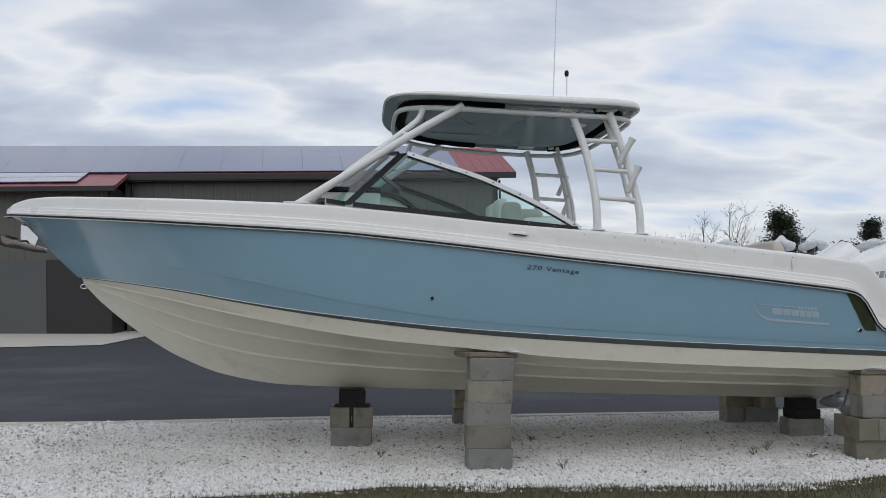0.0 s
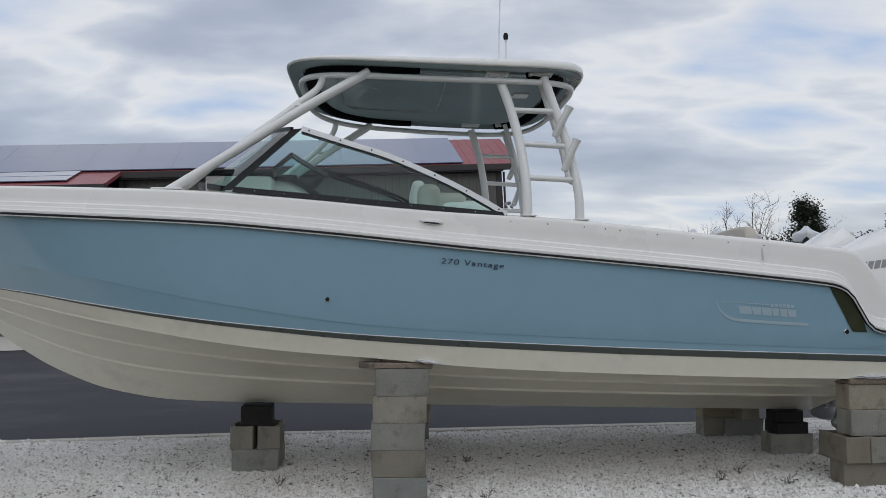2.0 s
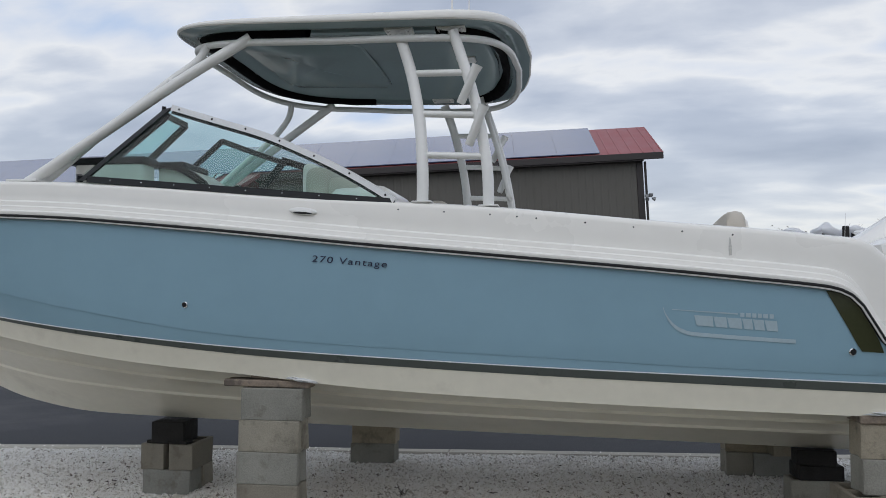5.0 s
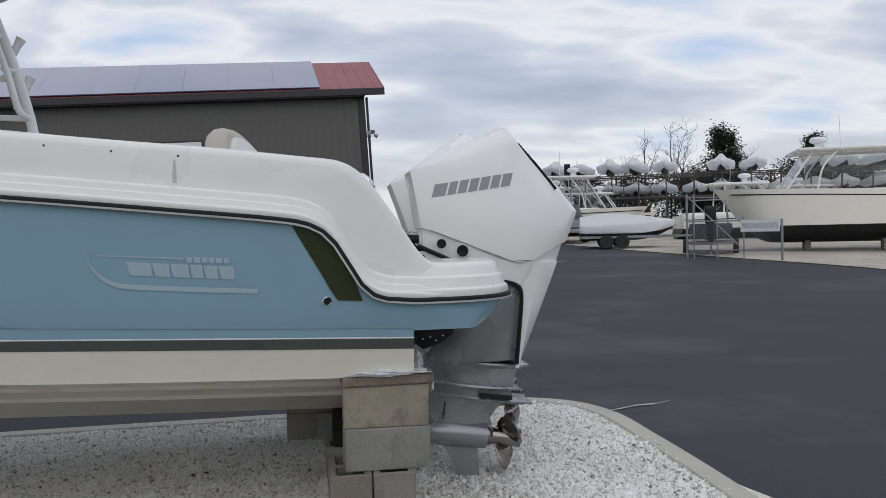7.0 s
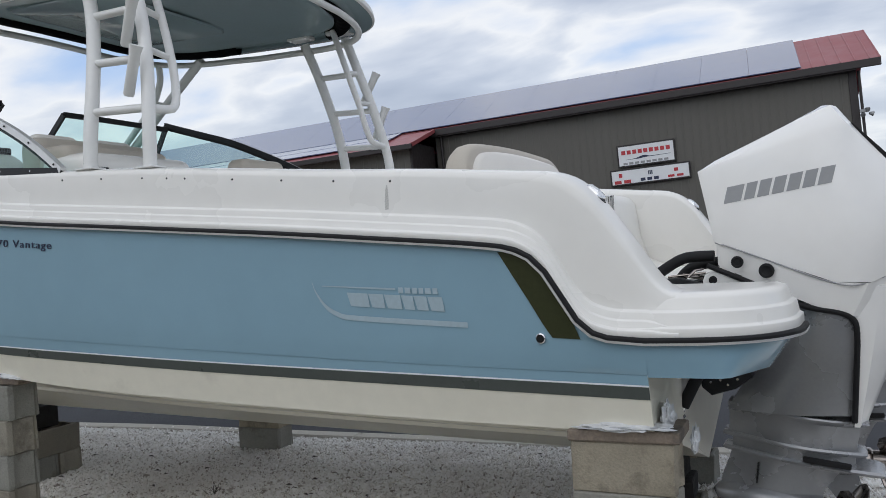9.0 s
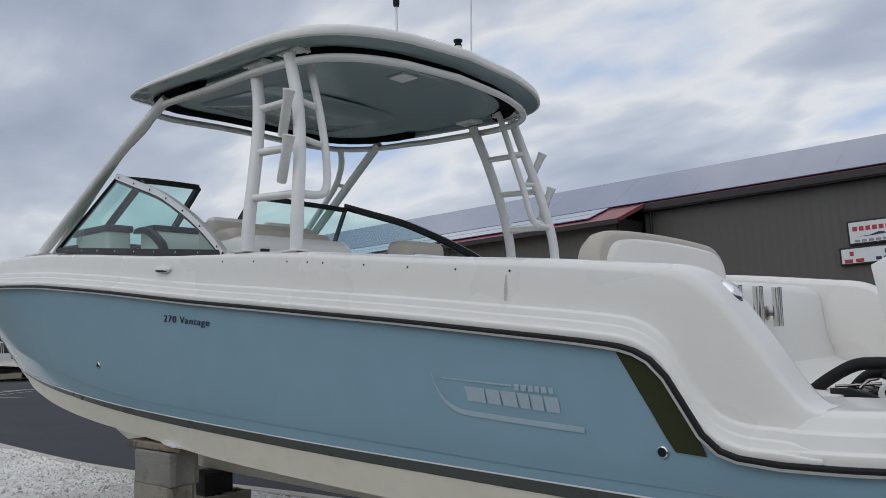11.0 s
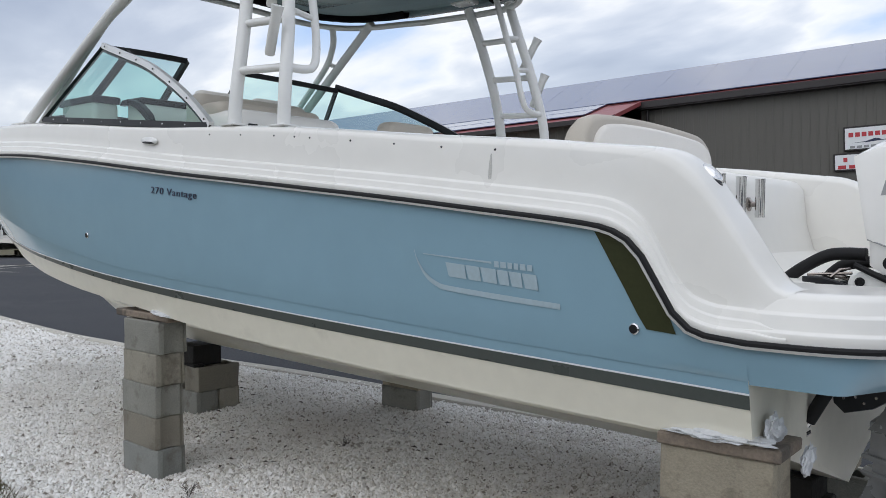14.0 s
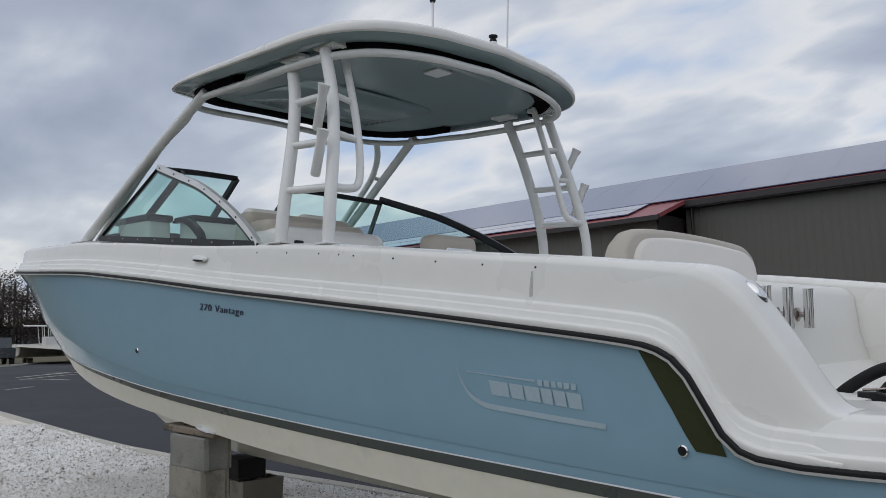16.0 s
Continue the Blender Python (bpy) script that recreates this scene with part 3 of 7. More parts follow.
sweep(g, [(q.x, q.y, drop(q.x, q.y)) for q in EDGE], [(-0.12, -0.2), (-0.12, 0.10), (0.12, 0.10), (0.16, -0.2)])
tagged(mesh_object("far_kerb", g, KERB), "pale kerb before the grass strip", "kerb", kind="structure")


# ---- the boat: u runs aft, v to starboard, w up, from a point on its centre line ----
boat = thing("motor_boat", "ice-blue and white fibreglass motor boat with hardtop, propped on concrete blocks", "boat", pose(1.2911, 8.5196, 0, 0, 0, 5.7))

rail_v = curve_at([(-5.54, 0.0), (-5.44, 0.17), (-5.2, 0.44), (-4.81, 0.77), (-4.23, 1.10), (-3.73, 1.24), (-3.26, 1.30), (-2.6, 1.322), (0, 1.328), (2.3, 1.322), (2.6, 1.30), (2.75, 1.2905), (2.92, 1.2815), (3.2, 1.22)])
rail_w = curve_at([(-5.54, 2.250), (-5.17, 2.208), (-4.81, 2.175), (-4.23, 2.134), (-3.73, 2.106), (-3.26, 2.083), (-2.79, 2.063), (-2.32, 2.039), (-1.84, 1.999), (-1.36, 1.955), (-0.87, 1.905), (-0.37, 1.854), (0.14, 1.808), (0.65, 1.761), (1.17, 1.713), (1.69, 1.660), (2.18, 1.607), (2.26, 1.593), (2.32, 1.570), (2.37, 1.535), (2.42, 1.470), (2.51, 1.315), (2.57, 1.263), (2.66, 1.24), (2.86, 1.233), (3.12, 1.236)])
top_w = curve_at([(-5.54, 2.28), (-5.45, 2.34), (-5.14, 2.366), (-4.26, 2.324), (-3.28, 2.295), (-2.57, 2.278), (-1.84, 2.233), (-0.86, 2.148), (-0.2, 2.108), (0.35, 2.07), (0.86, 2.02), (1.39, 1.965), (1.87, 1.922), (2.28, 1.876), (2.40, 1.862), (2.47, 1.838), (2.55, 1.775), (2.67, 1.61), (2.80, 1.42), (2.84, 1.392), (3.17, 1.385)])
stem_w = curve_at([(-5.575, 2.261), (-5.39, 2.172), (-5.23, 2.016), (-5.065, 1.849), (-4.86, 1.654), (-4.63, 1.416), (-4.25, 1.118), (-3.87, 0.889), (-3.43, 0.719), (-2.88, 0.625), (-2.32, 0.600), (-1.2, 0.571), (0.5, 0.530), (2.74, 0.477)])
boot_w = curve_at([(-4.83, 1.652), (-4.59, 1.633), (-3.74, 1.536), (-3.26, 1.46), (-2.79, 1.389), (-2.31, 1.328), (-1.83, 1.278), (-1.34, 1.234), (-0.84, 1.200), (-0.34, 1.172), (0.69, 1.122), (1.75, 1.083), (2.74, 1.049)])
boot_h = curve_at([(-4.83, 0.006), (-3.8, 0.010), (-2.8, 0.020), (-1.5, 0.036), (-0.5, 0.044), (2.74, 0.048)])
chine_w = curve_at([(-4.80, 1.622), (-4.5, 1.575), (-4.0, 1.49), (-3.3, 1.352), (-2.8, 1.262), (-2.31, 1.182), (-1.83, 1.122), (-1.19, 1.067), (-0.34, 0.988), (0.69, 0.937), (1.74, 0.901), (2.74, 0.878)])
chine_v = curve_at([(-4.82, 0.0), (-4.5, 0.30), (-4.0, 0.67), (-3.3, 0.98), (-2.8, 1.10), (-2.31, 1.16), (-1.5, 1.19), (0, 1.20), (2.74, 1.20)])
crease_w = curve_at([(-5.05, 1.865), (-4.41, 1.858), (-3.99, 1.778), (-3.26, 1.65), (-2.31, 1.461), (-1.34, 1.312), (-0.6, 1.252), (0.81, 1.177), (1.7, 1.134), (2.74, 1.096)])
crease_v = curve_at([(-5.08, 0.0), (-4.8, 0.30), (-4.41, 0.665), (-3.99, 0.945), (-3.26, 1.185), (-2.31, 1.258), (-1.34, 1.266), (0, 1.262), (2.74, 1.255)])
flare = curve_at([(-5.4, 1.2), (-4.4, 1.15), (-3.4, 0.95), (-2.2, 0.75), (0, 0.65)])


def side_v(u, w):
    """The hull's half breadth at a station and height, above the chine."""
    ws, wr = stem_w(u), rail_w(u)
    wk, vk = max(crease_w(u), ws), crease_v(u)
    if u < -5.08:
        wk, vk = ws, 0.0
    if w >= wk:
        return vk + (rail_v(u) - vk) * max(0.0, min(1.0, (w - wk) / max(wr - wk, 1e-4))) ** flare(u)
    wc, vc = max(chine_w(u), ws), chine_v(u)
    if u < -4.82:
        wc, vc = ws, 0.0
    step = 0.004 * min(1.0, max(0.0, (u + 3.9) / 1.6))
    return vc + (vk - step - vc) * max(0.0, min(1.0, (w - wc) / max(wk - wc, 1e-4))) ** 0.8


STATIONS = np.concatenate([np.linspace(-5.54, -4.2, 32), np.linspace(-4.12, -2.0, 28), np.linspace(-1.85, 2.1, 28), np.linspace(2.16, 2.745, 16)]).tolist()


def both_sides(rows_of):
    """Lofts a port and a starboard skin from one list of (u, v, w) rows."""
    g = bm_new()
    for s in (-1, 1):
        loft(g, [[(u, s * v, w) for u, v, w in row] for row in rows_of])
    bmesh.ops.remove_doubles(g, verts=g.verts, dist=0.0008)
    return g


rows = []
for u in STATIONS:
    w0 = max(boot_w(u), stem_w(u)) if u < -4.83 else boot_w(u)
    wk, wr = max(crease_w(u), w0 + 0.004), rail_w(u)
    wk = min(wk, wr - 0.02) if u > -5.3 else w0 + 0.3 * max(wr - w0, 0)
    hs = [w0 + (wk - w0) * k / 4 - (0.0005 if k == 4 else 0) for k in range(5)] + [wk + (wr - wk) * (k / 11) for k in range(12)]
    rows.append([(u, side_v(u, h), h) for h in hs])
hull = part("hull_side", both_sides(rows), BLUE, boat, "glossy ice-blue hull sides", angle=25)

rows = []
for u in [x for x in STATIONS if x > -4.79]:
    b, h = boot_w(u), boot_h(u)
    rows.append([(u, side_v(u, b - h) + 0.003, b - h), (u, side_v(u, b) + 0.003, b)])
part("boot_stripe", both_sides(rows), STRIPE, boat, "charcoal waterline stripe")
rows = [[(u, v + 0.001, w + d) for d in (0.001, 0.007)] for (_, _, _), (u, v, w) in rows]
part("pinstripe", both_sides(rows), SIGNWHITE, boat, "thin white line above the stripe")

rows = []
for u in [-4.80] + [x for x in STATIONS if x > -4.79]:
    wk, wc, vc, b = stem_w(u), chine_w(u), chine_v(u), boot_w(u)
    lip = min(0.07, vc * 0.3)
    row = [(u, 0, wk)]
    for f0 in (0.36, 0.68):
        v, w = vc * f0, wk + (wc - 0.012 - wk) * (f0 + 0.10 * math.sin(math.pi * f0))
        d = 0.042 * min(1.0, max(0.0, (u + 4.45) / 0.7)) + 0.002
        row += [(u, v - 0.5 * d, w - 0.16 * d), (u, v + 0.5 * d, w - 0.16 * d), (u, v + 0.55 * d, w + 0.28 * d)]
    row += [(u, vc - lip, wc - 0.014), (u, vc, wc - 0.010), (u, vc + 0.002, wc + 0.004), (u, side_v(u, (wc + b) / 2), (wc + b) / 2), (u, side_v(u, b), b)]
    rows.append(row)
part("hull_bottom", both_sides(rows), CREAM, boat, "off-white hull bottom with lifting strakes", angle=28)

# transom plate closing the hull
g = bm_new()
us = 2.744
prof = [(0, stem_w(us)), (chine_v(us), chine_w(us)), (side_v(us, boot_w(us)), boot_w(us)), (1.255, 1.09), (1.255, 1.20)]
lo = [g.verts.new((us, -v, w)) for v, w in prof]
hi = [g.verts.new((us, v, w)) for v, w in prof[1:]]
g.faces.new(lo + hi[::-1])
part("transom", g, CREAM, boat, "off-white transom", smooth=False)

# moulded gunwale, side deck and inner coaming
DECK_U = np.concatenate([np.linspace(-5.54, -4.4, 28), np.linspace(-4.3, -2.0, 22), np.linspace(-1.85, 2.1, 26), np.linspace(2.16, 2.87, 26)]).tolist()
rows = []
for u in DECK_U:
    hb, wr, wt = rail_v(u), rail_w(u), top_w(u)
    H = wt - wr
    c = min(1.0, H / 0.22)
    fade = min(1.0, max(0.0, (2.86 - u) / 0.12))
    inn = max(hb - 0.27, 0.0) if u > -4.7 else 0.0
    fall = (wt - 0.55 if u > -3.2 else wt - 0.08) if u > -4.7 else wt + 0.02
    if u > 2.45:
        fall = max(1.30, wt - 0.55)
    row = [(hb + 0.004, wr - 0.004), (hb + 0.010, wr + 0.004), (hb + 0.010, wr + 0.022 * c), (hb + 0.007, wr + 0.027 * c), (hb - 0.005, wr + 0.030 * c), (hb - 0.008, wr + 0.034 * c), (hb - 0.011, wr + 0.054 * c),
           (hb - 0.013, wr + 0.058 * c), (hb - 0.018, wr + 0.061 * c), (hb - 0.020, wr + 0.065 * c), (hb - 0.023, wr + 0.086 * c), (hb - 0.026, wr + 0.091 * c), (hb - 0.037, wr + 0.095 * c), (hb - 0.041, wr + 0.100 * c),
           (hb - 0.045, wr + 0.60 * H), (hb - 0.050, wr + 0.88 * H), (hb - 0.058, wr + 0.96 * H), (hb - 0.076, wt),
           (max(hb - 0.13, inn), wt + 0.008 * fade), (max(hb - 0.22, inn), wt + 0.010 * fade), (max(hb - 0.25, inn), wt), (inn, wt - 0.03 if inn else wt + 0.012), (inn, fall)]
    rows.append([(u, max(v, 0.0), w) for v, w in row])
deck = part("gunwale", both_sides(rows), WHITE, boat, "white moulded gunwale with stepped ridges", angle=50)
wide = deck.modifiers.new("flat_faces", 'WEIGHTED_NORMAL')
wide.weight, wide.keep_sharp = 80, True

# rubbing strip with its bright insert, along the hull and round the swim platform
rail_pts = [(u, rail_v(u), rail_w(u) - 0.008) for u in np.linspace(-5.53, 2.62, 150).tolist()]
plat = [(2.75, 1.290), (2.92, 1.282), (3.04, 1.25), (3.13, 1.19), (3.195, 1.10), (3.235, 0.98), (3.245, 0.78)]
plat_pts = [(q.x, q.y, 1.226) for q in spline([(u, v, 0) for u, v in plat], 6)]
for nm, m, lab, prof in (("rub_rail", BLACK, "black rubber rubbing strip", [(-0.004, -0.017), (-0.004, 0.011), (0.019, 0.010), (0.025, 0.003), (0.025, -0.009), (0.018, -0.017)]),
                         ("rail_insert", ALU, "bright metal insert of the rubbing strip", [(0.015, -0.0165), (0.015, -0.0075), (0.0275, -0.0075), (0.0260, -0.0165)])):
    g = bm_new()
    line = rail_pts + plat_pts
    sweep(g, [(u, -v, w) for u, v, w in line], prof)
    sweep(g, [(u, v, w) for u, v, w in line], [(-a, b) for a, b in prof])
    part(nm, g, m, boat, lab)

# swim platforms each side of the motors
for s in (-1, 1):
    outl = [(2.60, 1.297)] + [(q.x, q.y) for q in spline([(u, v, 0) for u, v in plat], 6)] + [(3.245, 0.74), (2.60, 0.74)]
    g = bm_new()

    def low(w):
        lift = (w - 1.086) / 0.14
        return [(max(u, 2.738) - 0.09 * (1 - lift) * max(0, (u - 2.9)) / 0.3, s * min(v - 0.003, side_v(2.74, w) - 0.0005, 1.25 - 1.7 * (u - 3.07 - 0.13 * lift)), w) for u, v in outl]
    loft(g, [low(w) for w in (1.086, 1.092, 1.14, 1.18, 1.226)], True, True)
    part("platform_skirt", g, BLUE, boat, "ice-blue swim platform skirt", angle=30)
    g = bm_new()
    def grown(off, w):
        out, n = [], len(outl)
        for k, (u, v) in enumerate(outl):
            a, b = outl[max(k - 1, 0)], outl[min(k + 1, n - 1)]
            d = Vector((b[0] - a[0], b[1] - a[1]))
            nu, nv = (-d.y, d.x) if d.length > 1e-6 else (0, 1)
            q = off / max(d.length, 1e-6)
            inner = k >= n - 2
            out.append((u if inner and k == n - 1 else u + (nu * q if not inner else off), s * (v if inner else v + nv * q - 0.008 * min(1.0, max(0.0, (2.89 - u) / 0.10))), w))
        return out
    loft(g, [grown(*q) for q in ((0.0, 1.224), (0.008, 1.232), (0.006, 1.264), (0.003, 1.269), (-0.006, 1.273), (-0.009, 1.278), (-0.016, 1.318), (-0.019, 1.323), (-0.030, 1.327), (-0.034, 1.332), (-0.044, 1.366), (-0.055, 1.382), (-0.080, 1.390))], True, True)
    platform = part("swim_platform", g, WHITE, boat, "white swim platform", angle=50)
    wide = platform.modifiers.new("flat_faces", 'WEIGHTED_NORMAL')
    wide.weight, wide.keep_sharp = 80, True

# cockpit sole, bow sole and transom bulkhead
g = bm_new()
rows = [[(u, -max(rail_v(u) - 0.262, 0.02), top_w(u) - 0.5), (u, max(rail_v(u) - 0.262, 0.02), top_w(u) - 0.5)] for u in np.linspace(-3.15, 2.42, 40).tolist()]
loft(g, rows)
part("cockpit_sole", g, WHITE, boat)
g = bm_new()
prism(g, [(2.02, 1.00), (2.02, 1.82), (2.05, 1.845), (2.14, 1.855), (2.18, 1.84), (2.213, 1.80), (2.238, 1.60), (2.28, 1.46), (2.40, 1.40), (2.72, 1.375), (2.735, 1.00)], 2.10, Matrix(((1, 0, 0, 0), (0, 0, 1, -1.05), (0, 1, 0, 0), (0, 0, 0, 1))), 0.012, 2)
part("transom_bulkhead", g, MOULD, boat, "white moulded transom bulkhead")
g = bm_new()
box(g, (2.50, -0.72, 0.98), (2.76, 0.72, 1.33), 0.03, 3)
part("motor_well", g, WHITE, boat, "white motor well")

# canvas fasteners along the gunwale
for k, u in enumerate((-0.185, 0.092, 0.366, 0.524, 0.636, 0.918, 1.191, 1.462, 1.738)):
    for s in (-1, 1):
        g = bm_new()
        v, w = rail_v(u) - 0.052, top_w(u) - 0.048
        lathe(g, [(0.006, 0), (0.0055, 0.003), (0.004, 0.004), (0.003, 0.007), (0.001, 0.008)], (u, s * v, w), (0, s, 0.15), 10)
        part("snap_fastener", g, SNAP, boat)

# through-hull drains
for u, w, r in ((-1.522, 1.488, 0.019), (2.358, 1.236, 0.020)):
    for s in (-1, 1):
        v = side_v(u, w)
        g = bm_new()
        lathe(g, [(r * 1.0, 0), (r, 0.008), (r * 0.8, 0.012), (r * 0.6, 0.008), (r * 0.55, -0.004)], (u, s * v, w), (0, s, -0.05), 18)
        ring_ob = part("drain_ring", g, CHROME, boat, "chrome through-hull drain")
        g = bm_new()
        lathe(g, [(r * 0.78, 0), (r * 0.76, 0.0125)], (u, s * v, w), (0, s, -0.05), 14)
        part("drain_bore", g, BLACK, ring_ob)
g = bm_new()
lathe(g, [(0.022, 0), (0.016, 0.006)], (2.24, -0.03, 0.512), (0, 0, -1), 12)
part("drain_plug", g, BLACK, boat)

# smoked side port near the stern
for s in (-1, 1):
    g = bm_new()
    lft = [(2.215, 1.572), (2.27, 1.475), (2.33, 1.37), (2.375, 1.285), (2.405, 1.238)]
    rgt = [(2.338, 1.560), (2.398, 1.475), (2.446, 1.385), (2.490, 1.300), (2.516, 1.232)]
    rr = []
    for (a, b), (c, d) in zip(lft, rgt):
        rr.append([(a + (c - a) * t, s * (side_v(a + (c - a) * t, b + (d - b) * t) + 0.005), b + (d - b) * t) for t in (0, 0.33, 0.66, 1)])
    loft(g, rr)
    part("side_port", g, OLIVE, boat, "smoked dark-olive side port")


def on_side(outline, s, out):
    """Lays a flat outline of (u, w) pairs on the hull side."""
    return [(u, s * (side_v(u, w) + out), w) for u, w in outline]


# maker's mark as plain pale shapes: swoosh, line and blocks
def side_patch(name, quads, m, lab, out=0.004):
    g = bm_new()
    for quad in quads:
        (a, b, c, d) = quad
        rr = []
        for t in (0, 0.25, 0.5, 0.75, 1):
            rr.append([(a[0] + (b[0] - a[0]) * t, a[1] + (b[1] - a[1]) * t), (d[0] + (c[0] - d[0]) * t, d[1] + (c[1] - d[1]) * t)])
        loft(g, [on_side(r, -1, out) for r in rr])
    return part(name, g, m, boat, lab)


slope = -0.073
mark = part("maker_mark", bm_new(), DECAL, boat, "pale decal: swoosh, line and plain blocks")
u = 1.520
for wd in (0.098, 0.068, 0.074, 0.052, 0.056, 0.064):
    w_lo, w_hi = 1.377 + slope * (u - 1.52), 1.377 + slope * (u - 1.52) + 0.058
    ob = side_patch("block", [((u + 0.010, w_lo), (u + wd + 0.004, w_lo + slope * wd), (u + wd - 0.002, w_hi + slope * wd), (u - 0.004, w_hi))], DECAL, "")
    ob.parent = mark
    u += wd + 0.006
u = 1.765
for wd in (0.022, 0.026, 0.022, 0.020, 0.026, 0.022):
    w_lo = 1.425 - 0.050 * (u - 1.765)
    ob = side_patch("block", [((u, w_lo), (u + wd, w_lo - 0.05 * wd), (u + wd, w_lo + 0.024 - 0.05 * wd), (u, w_lo + 0.024))], DECAL, "")
    ob.parent = mark
    u += wd + 0.008
ob = side_patch("line", [((1.395, 1.464), (1.752, 1.438), (1.752, 1.446), (1.395, 1.468))], DECAL, "")
ob.parent = mark
sw = spline([(1.345, 1.483, 0), (1.362, 1.435, 0), (1.405, 1.375, 0), (1.465, 1.340, 0), (1.53, 1.327, 0), (1.78, 1.308, 0), (2.06, 1.290, 0)], 6)
wid = [0.004 + 0.007 * min(1, k / 12) for k in range(len(sw))]
g = bm_new()
loft(g, [on_side([(q.x, q.y - h), (q.x, q.y + h)], -1, 0.004) for q, h in zip(sw, wid)])
part("swoosh", g, DECAL, mark)

# model lettering on the side
cu = bpy.data.curves.new("model_lettering", 'FONT')
cu.body, cu.size, cu.extrude, cu.space_character = "270 Vantage", 0.092, 0.0015, 1.16
cu.align_x = 'LEFT'
txt = new("model_lettering", cu)
bpy.context.view_layer.update()
me = bpy.data.meshes.new_from_object(txt)
bpy.data.objects.remove(txt)
me.materials.append(NAVY)
wid = max(v.co.x for v in me.vertices)
for v in me.vertices:
    k = 0.462 / wid
    x, y = v.co.x * k, v.co.y * 0.60
    u, w = -0.708 + x + 0.22 * y, 1.748 - 0.082 * x + y
    out = 0.004 + v.co.z
    v.co = (u, -(side_v(u, w) + out), w)
lettering = new("model_lettering")
lettering.parent = boat
tagged(lettering, "navy model lettering")
letters(me, NAVY, lettering)

# flush cleat on the side deck, nav light and anchor roller
for s in (-1, 1):
    g = bm_new()
    lathe(g, [(1.0, 0), (0.94, 0.35), (0.7, 0.75), (0.0, 1.0)], (0, 0, 0), (0, 0, 1), 28)
    at_c = Matrix.Translation((-0.772, s * (rail_v(-0.772) - 0.036), 2.055)) @ Matrix.Rotation(radians(5), 4, 'Y') @ Matrix.Rotation(radians(s * -84), 4, 'X')
    bmesh.ops.transform(g, matrix=at_c @ Matrix.Diagonal((0.088, 0.024, 0.016, 1)), verts=g.verts)
    # pale colour stands for the sky mirrored in the chrome
    pc = part("pull_up_cleat", g, PIPE, boat, "oval chrome pull-up cleat, its reflections coloured pale above and dark below")
    # black oval painted in for the dark reflection along the cleat's lower half
    g = bm_new()
    lathe(g, [(1.0, 0), (0.8, 0.8), (0.0, 1.0)], (0, 0, 0), (0, 0, 1), 24)
    bmesh.ops.transform(g, matrix=Matrix.Translation((0, 0, -0.012)) @ at_c @ Matrix.Diagonal((0.070, 0.008, 0.019, 1)), verts=g.verts)
    part("slot", g, BLACK, pc)
    g = bm_new()
    lathe(g, [(0.075, 0), (0.072, 0.012), (0.05, 0.028), (0.0, 0.034)], (0, 0, 0), (0, 0, 1), 24)
    bmesh.ops.transform(g, matrix=Matrix.Translation((2.555, s * 1.12, 1.772)) @ Matrix.Rotation(radians(45), 4, 'Y') @ Matrix.Diagonal((0.68, 0.40, 0.7, 1)), verts=g.verts)
    sl_ob = part("stern_light", g, CHROME, boat, "oval chrome stern fitting")
    g = bm_new()
    lathe(g, [(0.080, -0.004), (0.080, 0.004), (0.070, 0.006)], (0, 0, 0), (0, 0, 1), 24)
    bmesh.ops.transform(g, matrix=Matrix.Translation((2.553, s * 1.12, 1.772)) @ Matrix.Rotation(radians(45), 4, 'Y') @ Matrix.Diagonal((0.68, 0.42, 0.7, 1)), verts=g.verts)
    part("bezel", g, BLACK, sl_ob, "black seating ring")
g = bm_new()
box(g, (-5.28, -0.03, 2.385), (-4.98, 0.03, 2.400), 0.006, 2)
box(g, (-5.18, -0.05, 2.350), (-5.15, 0.05, 2.395), 0.006, 2)
box(g, (-5.09, -0.05, 2.350), (-5.06, 0.05, 2.395), 0.006, 2)
part("bow_cleat", g, CHROME, boat, "stainless bow cleat")

g = bm_new()
tube(g, [(-4.775, 0, 1.585), (-4.815, 0, 1.582), (-4.828, 0, 1.565), (-4.812, 0, 1.548), (-4.765, 0, 1.55)], 0.005, 8, 4)
part("bow_eye", g, CHROME, boat, "stainless bow eye")

# ---- windscreen ----
TOPC = curve_at([(-1.735, 2.772), (-1.62, 2.735), (-1.40, 2.665), (-1.09, 2.565), (-0.80, 2.44), (-0.58, 2.333), (-0.38, 2.22), (-0.21, 2.113)])


def base_pt(u):
    return 2.295 + (u + 2.208) / 1.998 * (2.118 - 2.295)


def wing(u, t):
    """A point of the port wing: t from the base (0) to the top edge (1) above it."""
    b = base_pt(u)
    tw = 2.295 + (u + 2.208) / 0.473 * 0.477 if u < -1.735 else TOPC(u)
    w = b + (tw - b) * t
    return (u, -(1.250 - 0.178 * (w - b) / 0.5), w)


